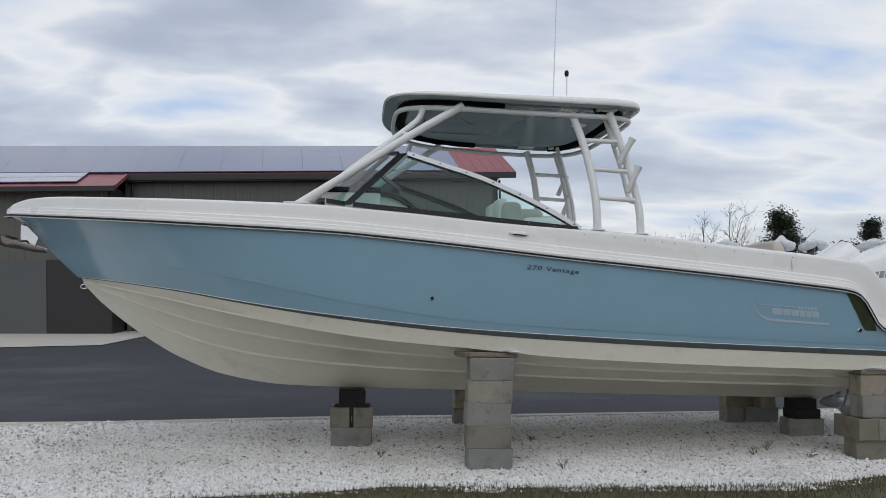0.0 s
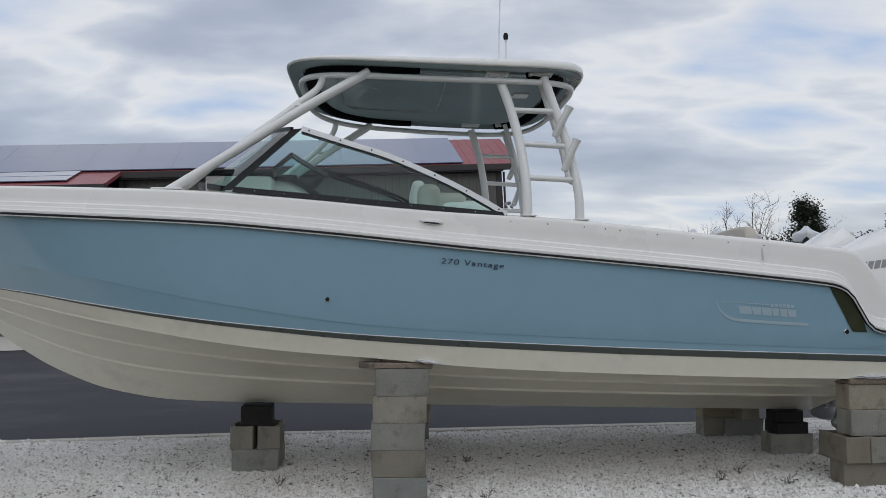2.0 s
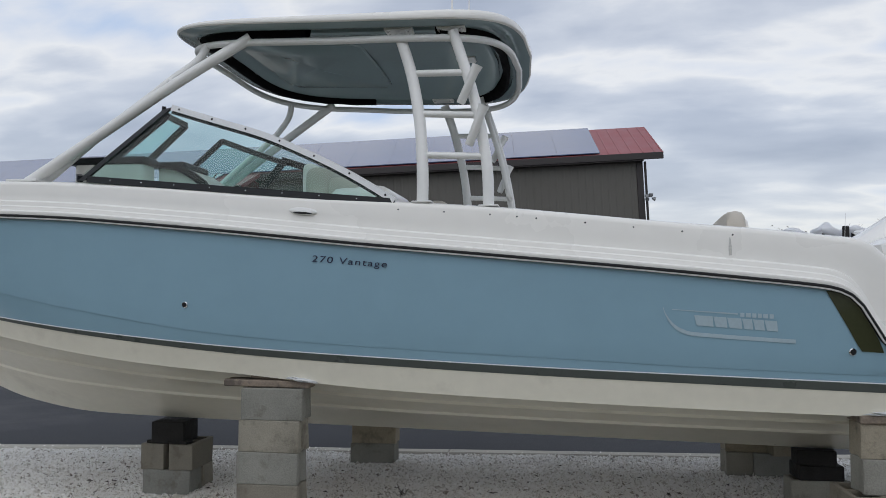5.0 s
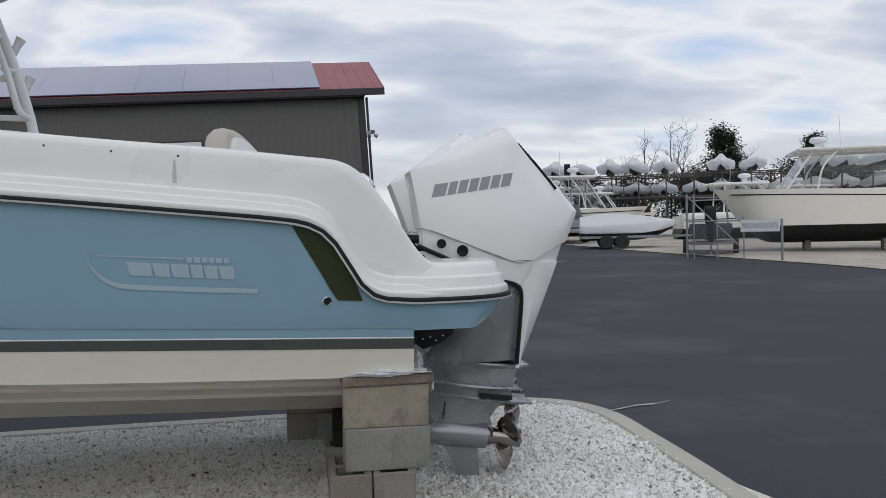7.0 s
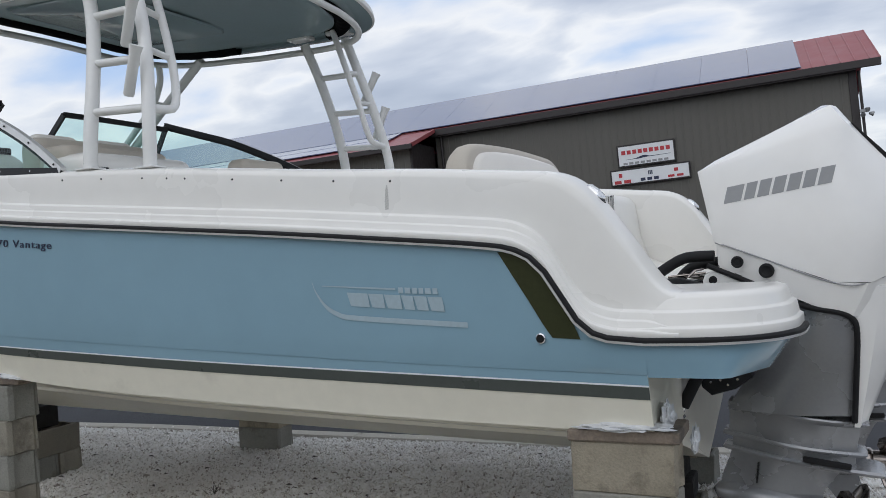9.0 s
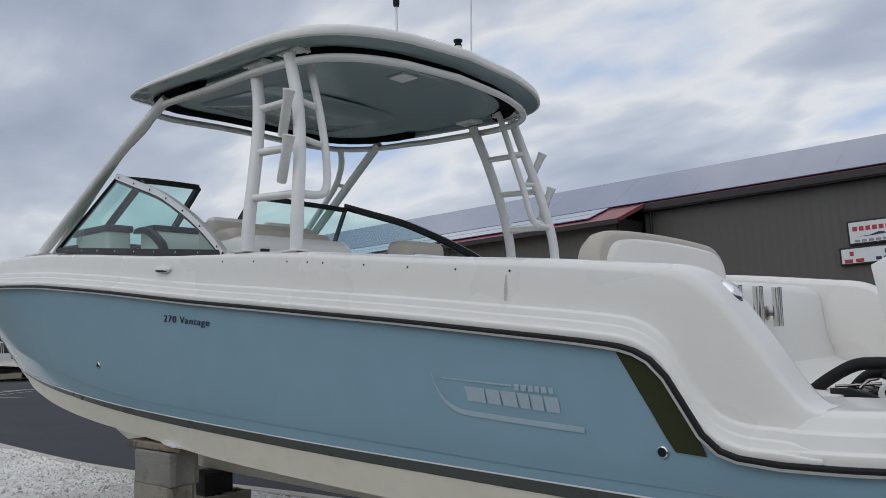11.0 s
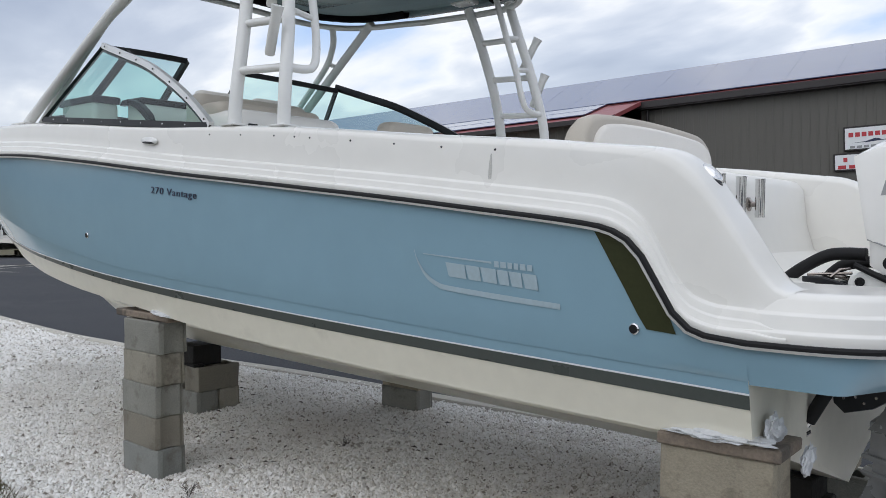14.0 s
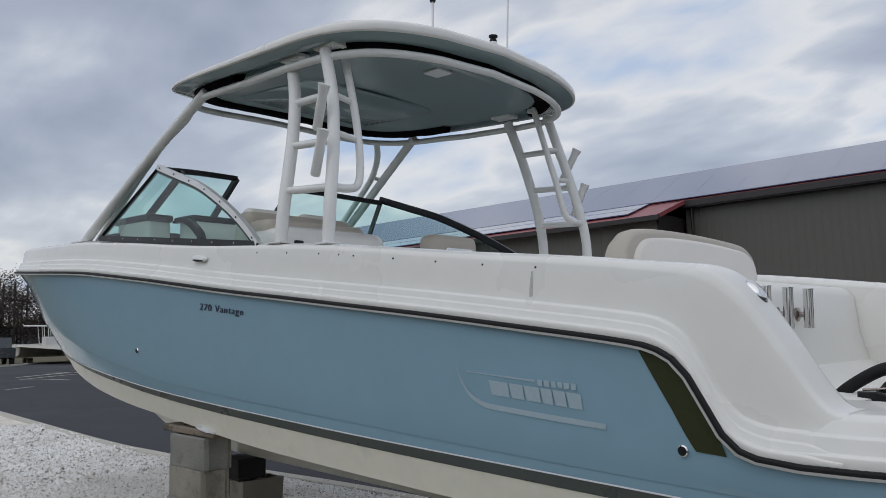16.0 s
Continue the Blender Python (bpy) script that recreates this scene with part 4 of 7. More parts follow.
us = np.concatenate([np.linspace(-2.208, -1.735, 10), np.linspace(-1.68, -0.21, 26)]).tolist()
for s in (-1, 1):
    def side(p):
        return (p[0], -s * p[1], p[2]) if s > 0 else p
    frame_top = [side(wing(u, 1.0)) for u in us if u >= -1.736]
    frame_base = [side(wing(u, 0.0)) for u in us]
    g = bm_new()
    loft(g, [[side(wing(u, t)) for t in (0, 0.5, 1)] for u in us])
    ws = part("windscreen_wing", g, GLASS, boat, "green-tinted side window")
    ws.visible_shadow = False
    g = bm_new()
    sweep(g, frame_top, [(-0.016, -0.020), (0.016, -0.020), (0.016, 0.018), (-0.016, 0.018)])
    # starboard rail shows its inner side: that shade is put into a black colour
    part("top_rail", g, ALU if s < 0 else BLACKFRAME, ws, "screwed top rail of pale aluminium" if s < 0 else "screwed top rail, coloured black for its shaded inner side")
    g = bm_new()
    sweep(g, [(p[0], p[1], p[2] - 0.03) for p in frame_top], [(-0.008, -0.012), (0.010, -0.012), (0.010, 0.010), (-0.008, 0.010)])
    part("gasket", g, BLACK, ws)
    g = bm_new()
    sweep(g, frame_base, [(-0.016, -0.03), (0.016, -0.03), (0.012, 0.010), (-0.012, 0.010)])
    part("base_rail", g, BLACKFRAME, ws, "black base rail")
    for k in range(3, len(frame_base) - 2, 4):
        q = frame_base[k]
        g = bm_new()
        lathe(g, [(0.005, 0), (0.003, 0.003)], (q[0], q[1] + s * 0.014, q[2] - 0.008), (0, s, 0), 8)
        part("screw", g, CHROME, ws)
    for k in range(1, len(frame_top) - 1, 4):
        q = frame_top[k]
        g = bm_new()
        lathe(g, [(0.007, 0), (0.004, 0.004)], (q[0], q[1] + s * 0.019, q[2]), (0, s, 0), 8)
        part("screw", g, BLACKFRAME, ws)
    a, b = Vector(side(wing(-2.208, 0))), Vector(side(wing(-1.735, 1)))
    # raked front pane on this side of the walk-through
    turn_in = Vector((-0.080, 0.04, 0)) if s < 0 else Vector((0.05, -0.03, -0.05))
    c, d = (Vector((-2.04, -0.23, 2.83)), Vector((-2.53, -0.26, 2.375))) if s < 0 else (Vector((-1.95, 0.23, 2.79)), Vector((-2.44, 0.26, 2.38)))

    def bow_line(p, q, t, out):
        return p.lerp(q, t) + Vector((-out * math.sin(math.pi * t), 0, 0.3 * out * math.sin(math.pi * t)))
    arc = [k / 14 for k in range(15)]
    o_lo, o_hi = (0.14, 0.07) if s < 0 else (0.05, 0.04)
    g = bm_new()
    loft(g, [[p + Vector((0.0, s * 0.012, 0)), p + turn_in + Vector((0, s * 0.008, 0)), p + turn_in + Vector((0.01, -s * 0.014, 0)), p - Vector((0, s * 0.014, 0))] for p in (a - (b - a) * 0.03, a.lerp(b, 0.5), b)], True, True)
    a, b = a + turn_in, b + turn_in
    part("corner_post", g, BLACKFRAME, ws, "black corner post")
    g = bm_new()
    loft(g, [[bow_line(a, d, t, o_lo), bow_line(b, c, t, o_hi)] for t in arc])
    fp = part("front_pane", g, GLASS, boat, "green-tinted raked front window")
    fp.visible_shadow = False
    for nm, line, r in (("head_rail", [bow_line(b, c, t, o_hi) for t in arc], 0.012), ("inner_post", [c, d], 0.018 if s < 0 else 0.011), ("sill_rail", [bow_line(a, d, t, o_lo) for t in arc], 0.018)) + ((("mullion", [bow_line(b, c, 0.30, 0.02), bow_line(a, d, 0.30, 0.04)], 0.018),) if s < 0 else ()):
        g = bm_new()
        sweep(g, line, [(-r, -0.02), (r, -0.02), (r, 0.02), (-r, 0.02)])
        part(nm, g, BLACKFRAME, fp)
    g = bm_new()
    e = b.lerp(c, 0.5)
    if s > 0:
        tube(g, [a.lerp(d, 0.55) + Vector((-0.06, 0, 0.05)), a.lerp(d, 0.55).lerp(e, 0.45) + Vector((-0.09, 0, 0.08))], 0.006, 6)
        part("wiper", g, BLACK, fp)
    else:
        g.free()

# ---- hardtop and its tubes ----
HU, U_FORE, U_AFT, RV = -0.70, 1.233, 1.196, 1.182
ANG = [2 * math.pi * k / 120 for k in range(120)]


def ht_at(a, k, dw=0.0, dv=1.0):
    """A point of the hardtop: k scales its outline, dw lifts it. The sheet is crowned and its aft edge bows out."""
    ca, sa = math.cos(a), math.sin(a)
    n = 6.6 if ca > 0 else 3.9
    x = math.copysign(abs(ca) ** (2 / n), ca) * (U_AFT if ca > 0 else U_FORE)
    y = math.copysign(abs(sa) ** (2 / n), sa) * RV * (1 + 0.026 * x) * dv
    if x > 0:
        x += 0.15 * (0.5 - (y / RV) ** 2) * min(x, 1.0)
    x, y = x * k, y * k
    return (HU + x, y, ht_w(x, y) + dw)


def ht_w(x, y):
    return 3.260 - 0.030 * x + 0.010 * x * x + 0.079 * (1 - (y / RV) ** 2)


def ht_ring(k, dw, grow=0.0):
    return [(u, v, w + grow * (u - HU)) for u, v, w in (ht_at(a, k, dw) for a in ANG)]


g = bm_new()
loft(g, [ht_ring(0.988, -0.004), ht_ring(0.998, 0.002), ht_ring(1.0, 0.010), ht_ring(0.999, 0.024, 0.010), ht_ring(0.994, 0.034, 0.014), ht_ring(0.982, 0.044, 0.016), ht_ring(0.95, 0.052, 0.016), ht_ring(0.86, 0.060, 0.012), ht_ring(0.7, 0.066), ht_ring(0.45, 0.072), ht_ring(0.02, 0.075)], True)
hardtop = part("hardtop", g, WHITE, boat, "white moulded hardtop with a crowned thin-edged shell", angle=50)
# the rim takes the lining's colour for its shade, not the shell's white
g = bm_new()
loft(g, [ht_ring(0.988, -0.004), ht_ring(0.97, -0.012), ht_ring(0.93, -0.024), ht_ring(0.900, -0.030), ht_ring(0.888, -0.026), ht_ring(0.885, -0.004), ht_ring(0.805, -0.004), ht_ring(0.80, -0.028), ht_ring(0.785, -0.036)], True)
part("rim", g, UNDER, hardtop, "glossy rim of the underside, its shade put into a grey-green colour", angle=50)
g = bm_new()
loft(g, [ht_ring(0.785, -0.036), ht_ring(0.76, -0.039), ht_ring(0.72, -0.030), ht_ring(0.68, -0.028), ht_ring(0.4, -0.030), ht_ring(0.02, -0.030)], True)
part("lining", g, UNDER, hardtop, "glossy grey-green underside")
# shallow panel moulded into the lining
g = bm_new()
panel = [(u, v) for u, v in ((-1.50, -0.50), (-1.42, -0.62), (-0.66, -0.62), (-0.60, -0.54), (-0.60, 0.54), (-0.66, 0.62), (-1.42, 0.62), (-1.50, 0.50))]
loft(g, [[(u + (-1.05 - u) * q, v * (1 - q), ht_w(u - HU, v) - 0.030 - d) for u, v in panel] for q, d in ((0.0, -0.004), (0.025, 0.010), (0.06, 0.013), (0.5, 0.013), (0.97, 0.013))], True)
part("lining_panel", g, UNDER, hardtop, "shallow raised panel of the underside", angle=30)
for lo, hi, u_far in ((80, 280, -0.58), (-66, 66, 9.0)):
    g = bm_new()
    rr = []
    for k in range(90):
        a = radians(lo + (hi - lo) * k / 89)
        if ht_at(a, 0.845)[0] > u_far:
            continue
        thin = 1.0 if u_far < 0 else 0.55 + 0.45 * abs(math.sin(2.2 * (k / 89 - 0.5) * math.pi))
        sag = 0.006 * noise.noise((k * 0.35, lo * 0.1, 3.0))
        rr.append([ht_at(a, 0.845 + (q - 0.845) * thin, dw + sag) for q, dw in ((0.804, -0.004), (0.810, -0.040), (0.822, -0.058), (0.845, -0.068), (0.868, -0.058), (0.880, -0.040), (0.884, -0.004))])
    loft(g, rr)
    part("canvas_track", g, CANVAS, hardtop, "rolled black canvas in its track")
g = bm_new()
box(g, (0.02, -0.175, 3.276), (0.16, -0.035, 3.292), 0.004, 1)
part("dome_light", g, SIGNWHITE, hardtop, "white square dome light")
for s in (-1, 1):
    # mounting plates where the legs meet the lining
    for u, v in ((-0.24, 0.985), (0.10, 1.0)):
        g = bm_new()
        w = ht_w(u - HU, v) - 0.045
        box(g, (u - 0.09, s * v - 0.06, w), (u + 0.09, s * v + 0.06, w + 0.03), 0.006, 1)
        pl = part("mounting_plate", g, PIPE, hardtop)
        for du in (-0.065, 0.065):
            for dv in (-0.035, 0.035):
                g = bm_new()
                lathe(g, [(0.010, 0), (0.006, 0.005)], (u + du, s * v + dv, w), (0, 0, -1), 8)
                part("bolt", g, CHROME, pl)
g = bm_new()
tube(g, [(u, v, w - 0.100) for u, v, w in (ht_at(a, 0.905 if math.cos(a) < 0 else 0.925, 0.0, 0.965) for a in ANG)], 0.023, 10, closed=True)
part("rim_tube", g, PIPE, hardtop, "white tube running under the rim")

for s in (-1, 1):
    fwd = [(-0.048, s * 1.220, 2.07), (-0.050, s * 1.200, 2.30), (-0.070, s * 1.150, 2.55), (-0.105, s * 1.100, 2.76), (-0.155, s * 1.055, 2.97), (-0.232, s * 1.020, 3.20)]
    aft = [(0.352, s * 1.208, 2.03), (0.345, s * 1.192, 2.28), (0.312, s * 1.150, 2.50), (0.270, s * 1.110, 2.70), (0.205, s * 1.070, 2.93), (0.115, s * 1.050, 3.20)]
    g = bm_new()
    tube(g, fwd, 0.036, 14, 5)
    lf = part("hardtop_leg", g, PIPE, boat, "white curved hardtop leg")
    g = bm_new()
    tube(g, aft, 0.034, 14, 5)
    la = part("hardtop_leg", g, PIPE, boat, "white curved hardtop leg")
    for ob, q in ((lf, fwd[0]), (la, aft[0])):
        g = bm_new()
        box(g, (q[0] - 0.062, q[1] - 0.048, top_w(q[0]) + 0.002), (q[0] + 0.062, q[1] + 0.048, top_w(q[0]) + 0.014), 0.008, 2)
        part("foot_plate", g, PIPE, ob)
    fs, as_ = spline(fwd, 20), spline(aft, 20)
    for h in (2.94, 2.665, 2.395):
        p = min(fs, key=lambda q: abs(q.z - h))
        q = min(as_, key=lambda q: abs(q.z - h + 0.012))
        g = bm_new()
        tube(g, [p, q], 0.0215, 10)
        part("rung", g, PIPE, la)
    g = bm_new()
    low = min(as_, key=lambda q: abs(q.z - 2.385))
    tube(g, [low, (0.335, s * 1.060, 2.385), (0.325, s * 0.990, 2.41), (0.31, s * 0.955, 2.49), (0.275, s * 0.935, 2.66), (0.205, s * 0.915, 2.90), (0.10, s * 0.905, 3.235)], 0.0225, 10, 5)
    gr = part("grab_rail", g, PIPE, la)
    for h, uu in ((2.70, 0.262), (2.93, 0.193)):
        q = min(as_, key=lambda q: abs(q.z - h))
        g = bm_new()
        tube(g, [q, (uu, s * (0.932 if h < 2.8 else 0.914), h - 0.02)], 0.018, 8)
        part("strut", g, PIPE, gr)
    for a, b in (((0.175, s * 1.150, 2.715), (0.285, s * 1.190, 2.94)), ((0.233, s * 1.205, 2.447), (0.329, s * 1.228, 2.685))):
        g = bm_new()
        a, b = Vector(a), Vector(b)
        lathe(g, [(0.022, 0), (0.027, 0.01), (0.027, 0.20), (0.033, 0.245), (0.035, 0.255), (0.029, 0.252), (0.022, 0.20), (0.02, 0.03)], a, b - a, 14)
        part("rod_holder", g, PIPE, la, "white angled rod holder")
    g = bm_new()
    tube(g, [(-2.70, s * 1.175, 2.27), (-2.2, s * 1.125, 2.60), (-1.70, s * 1.065, 2.94), (-1.235, s * 0.995, 3.235)], 0.036, 14, 4)
    fa = part("front_strut", g, PIPE, boat, "white raked front hardtop strut")
    g = bm_new()
    tube(g, [(-2.62, s * 1.090, 2.29), (-2.20, s * 1.055, 2.64), (-1.90, s * 1.025, 2.87), (-1.78, s * 1.005, 2.97), (-1.69, s * 0.965, 3.05), (-1.63, s * 0.93, 3.115), (-1.60, s * 0.900, 3.18), (-1.588, s * 0.876, 3.235)], 0.027, 12, 5)
    part("grab_rail", g, PIPE, fa)
    g = bm_new()
    tube(g, [(-1.79, s * 1.015, 2.965), (-1.70, s * 1.075, 2.93)], 0.018, 8)
    part("strut", g, PIPE, fa)
    g = bm_new()
    box(g, (-2.80, s * 1.175 - 0.06, top_w(-2.7) + 0.002), (-2.58, s * 1.175 + 0.06, top_w(-2.7) + 0.018), 0.008, 2)
    part("foot_plate", g, PIPE, fa)

# aerials on the hardtop
g = bm_new()
lathe(g, [(0.035, 0), (0.03, 0.03), (0.014, 0.06), (0.0075, 0.09), (0.0045, 2.4)], (0.0, 0.72, 3.355), (0.03, 0, 1), 10)
part("whip_aerial", g, SIGNWHITE, hardtop, "white whip aerial")
g = bm_new()
lathe(g, [(0.02, 0), (0.015, 0.05), (0.008, 0.06), (0.008, 0.43)], (-0.025, -0.03, 3.385), (0, 0, 1), 10)
mast = part("light_mast", g, PIPE, hardtop, "white all-round light mast")
g = bm_new()
lathe(g, [(0.018, 0), (0.022, 0.02), (0.022, 0.045), (0.014, 0.06)], (-0.025, -0.03, 3.81), (0, 0, 1), 12)
part("lantern", g, BLACK, mast, "black lantern")
g = bm_new()
lathe(g, [(0.026, 0), (0.026, 0.088)], (0.395, 0.095, 3.375), (0, 0, 1), 14)
horn = part("light_stem", g, PIPE, hardtop, "short white stem with a black lantern")
g = bm_new()
lathe(g, [(0.022, 0.088), (0.024, 0.100), (0.019, 0.106), (0.019, 0.116), (0.029, 0.120), (0.029, 0.132), (0.0, 0.136)], (0.395, 0.095, 3.375), (0, 0, 1), 16)
part("lantern", g, BLACK, horn, "small black lantern")

# ---- seats and consoles ----
def cushion(name, lo, hi, bev, m, parent, lab="", rot=None):
    g = bm_new()
    box(g, lo, hi, bev, 4, rot)
    return part(name, g, m, parent, lab)


lounge = cushion("port_lounge", (-0.70, -1.02, 1.55), (-0.30, -0.18, 2.25), 0.09, WHITE, boat, "white moulded seat base with beige pads")
cushion("backrest", (-0.86, -1.02, 1.75), (-0.68, -0.14, 2.375), 0.085, VINYL, lounge, "beige padded backrest")
cushion("top_roll", (-0.76, -1.0, 2.10), (-0.48, -0.20, 2.31), 0.07, VINYL, lounge, "beige padded top")
for v in (-0.93, -0.50):
    cushion("head_pad", (-0.90, v, 2.12), (-0.80, v + 0.30, 2.41), 0.05, VINYLW, lounge, "white rounded head pad")
for v in (-0.94, -0.30):
    cushion("latch", (-0.305, v, 2.12), (-0.285, v + 0.06, 2.16), 0.006, BLACKFRAME, lounge, "black latch")
helm = cushion("helm_seat", (-0.46, 0.06, 1.55), (-0.08, 0.48, 2.05), 0.07, VINYLW, boat, "white helm seat")
cushion("backrest", (-0.26, 0.05, 1.95), (-0.08, 0.49, 2.262), 0.07, VINYL, helm, "beige padded backrest")
cushion("grab_bar", (-0.08, 0.14, 2.14), (-0.06, 0.40, 2.17), 0.008, CHROME, helm, "polished grab bar")
for s in (-1, 1):
    con = cushion("console", (-2.22, s * 0.66 - 0.36, 1.6), (-1.66, s * 0.66 + 0.34, 2.20 if s < 0 else 2.05), 0.07, WHITE, boat, "white moulded console")
    if s < 0:
        flat = Matrix(((1, 0, 0, 0), (0, 0, 1, -0.80), (0, 1, 0, 0), (0, 0, 0, 1)))
        cushion("pad", (-2.46, -1.02, 2.10), (-1.965, -0.825, 2.435), 0.05, VINYLW, con, "white rounded pad")
        cushion("pad_top", (-2.50, -1.025, 2.415), (-1.95, -0.82, 2.468), 0.02, BLACKFRAME, con, "dark pad top")
        arch = [(-1.985, 2.452), (-1.905, 2.456), (-1.83, 2.442), (-1.753, 2.412), (-1.69, 2.372), (-1.63, 2.325), (-1.60, 2.27)]
        g = bm_new()
        prism(g, arch + [(u - 0.035, w - 0.036) for u, w in arch[::-1]], 0.05, flat, 0.004, 1)
        part("hood", g, BLACKFRAME, con, "dark arched edge of the instrument hood")
        g = bm_new()
        prism(g, [(u - 0.006, w - 0.008) for u, w in arch] + [(-1.62, 2.12), (-1.99, 2.12)], 0.40, flat @ Matrix.Translation((0, 0, 0.05)), 0.012, 2)
        part("pad", g, VINYLW, con, "white rounded pad")
        cushion("pad_top", (-2.02, -0.752, 2.418), (-1.80, -0.345, 2.470), 0.018, BLACKFRAME, con, "dark pad top")
g = bm_new()
wheel_c = Vector((-1.62, 0.6, 2.06))
tube(g, [wheel_c + Vector((0.05 * math.sin(a), 0.18 * math.cos(a), 0.17 * math.sin(a))) for a in [2 * math.pi * k / 24 for k in range(24)]], 0.014, 8, closed=True)
for a in (0.5, 2.6, 4.7):
    tube(g, [wheel_c, wheel_c + Vector((0.05 * math.sin(a), 0.18 * math.cos(a), 0.17 * math.sin(a)))], 0.01, 6)
tube(g, [wheel_c, wheel_c + Vector((-0.2, 0, -0.05))], 0.02, 8)
part("steering_wheel", g, BLACK, boat, "black steering wheel")
# aft lounge backrest: a beige padded roll round a white moulded back panel
g = bm_new()
vs = spline([(1.80, -0.87, 1.80), (1.80, -0.86, 1.95), (1.805, -0.80, 2.05), (1.82, -0.66, 2.078), (1.84, -0.33, 2.082), (1.86, 0.04, 2.066), (1.87, 0.20, 2.045), (1.875, 0.27, 1.99), (1.878, 0.28, 1.86)], 6)
loft(g, [[(q.x - 0.01, q.y, 1.70), (q.x - 0.01, q.y, q.z - 0.03), (q.x + 0.015, q.y, q.z - 0.006), (q.x + 0.05, q.y, q.z), (q.x + 0.085, q.y, q.z - 0.008), (q.x + 0.10, q.y, q.z - 0.03), (q.x + 0.10, q.y, 1.70)] for q in vs], True, True)
aftseat = part("aft_backrest", g, VINYL, boat, "beige padded aft lounge backrest", angle=60)
g = bm_new()
loft(g, [[(q.x + 0.07, -0.28 + (q.y + 0.28) * 0.93, 1.71), (q.x + 0.07, -0.28 + (q.y + 0.28) * 0.93, q.z - 0.045), (q.x + 0.112, -0.28 + (q.y + 0.28) * 0.92, q.z - 0.042), (q.x + 0.130, -0.28 + (q.y + 0.28) * 0.90, q.z - 0.06), (q.x + 0.140, -0.28 + (q.y + 0.28) * 0.89, 1.71)] for q in vs], True, True)
part("cover_panel", g, VINYLW, aftseat, "white moulded back panel", angle=50)
for v in (-0.36, -0.11, 0.14):
    g = bm_new()
    lathe(g, [(0.023, 0), (0.023, 0.180), (0.026, 0.186), (0.022, 0.187), (0.019, 0.182), (0.018, 0.1)], (2.282, v, 1.636), (0, 0, 1), 16)
    rh = part("rod_holder", g, CHROME, boat, "polished stainless rod holder")
    g = bm_new()
    lathe(g, [(0.034, 0), (0.034, 0.012), (0.014, 0.020), (0.014, 0.06)], (2.222, v, 1.70), (1, 0, 0), 14)
    part("bracket", g, STEEL, rh)

# plough anchor hanging below the bow roller
g = bm_new()
tube(g, [(-5.40, 0.0, 2.21), (-5.37, 0.0, 2.10)], 0.012, 8)
prism(g, [(-5.40, 2.16), (-5.24, 2.12), (-5.22, 2.05), (-5.26, 1.94), (-5.40, 1.945)], 0.03, Matrix(((1, 0, 0, 0), (0, 0, 1, -0.015), (0, 1, 0, 0), (0, 0, 0, 1))), 0.006, 1)
anchor = part("anchor_shank", g, CHROME, boat, "polished plough anchor hanging from the bow roller")
for s in (-1, 1):
    g = bm_new()
    rows = []
    for x, v, top, bot in ((-5.62, 0.02, 2.03, 1.99), (-5.56, 0.10, 2.045, 1.955), (-5.48, 0.16, 2.02, 1.94), (-5.40, 0.17, 1.985, 1.93), (-5.30, 0.15, 1.955, 1.91), (-5.16, 0.06, 1.915, 1.895)):
        rows.append([(x, s * 0.008, bot - 0.012), (x, s * v * 0.6, bot + 0.01), (x, s * v, top), (x, s * v, top + 0.012), (x, s * v * 0.55, bot + 0.028), (x, s * 0.008, bot + 0.01)])
    loft(g, rows, True, True)
    part("fluke", g, STEEL, anchor, "curved dull steel fluke")
g = bm_new()
tube(g, [(-5.37, -0.14, 1.985), (-5.34, 0.0, 2.00), (-5.37, 0.14, 1.985)], 0.010, 8, 4)
part("roll_bar", g, STEEL, anchor)

# grime run below a fastener on the gunwale
g = bm_new()
u = 1.722
side_in = curve_at([(0.079, -0.038), (0.167, -0.045), (0.234, -0.052)])
loft(g, [[(u + e * w, -(rail_v(u) + side_in(h) + 0.003), rail_w(u) + h) for e in (-1, 1)] for h, w in ((0.113, 0.008), (0.14, 0.009), (0.17, 0.008), (0.19, 0.006), (0.215, 0.003))])
part("grime_run", g, GRIME, deck, "faint grey vertical grime run")


# ---- outboard motors ----
from mathutils.bvhtree import BVHTree

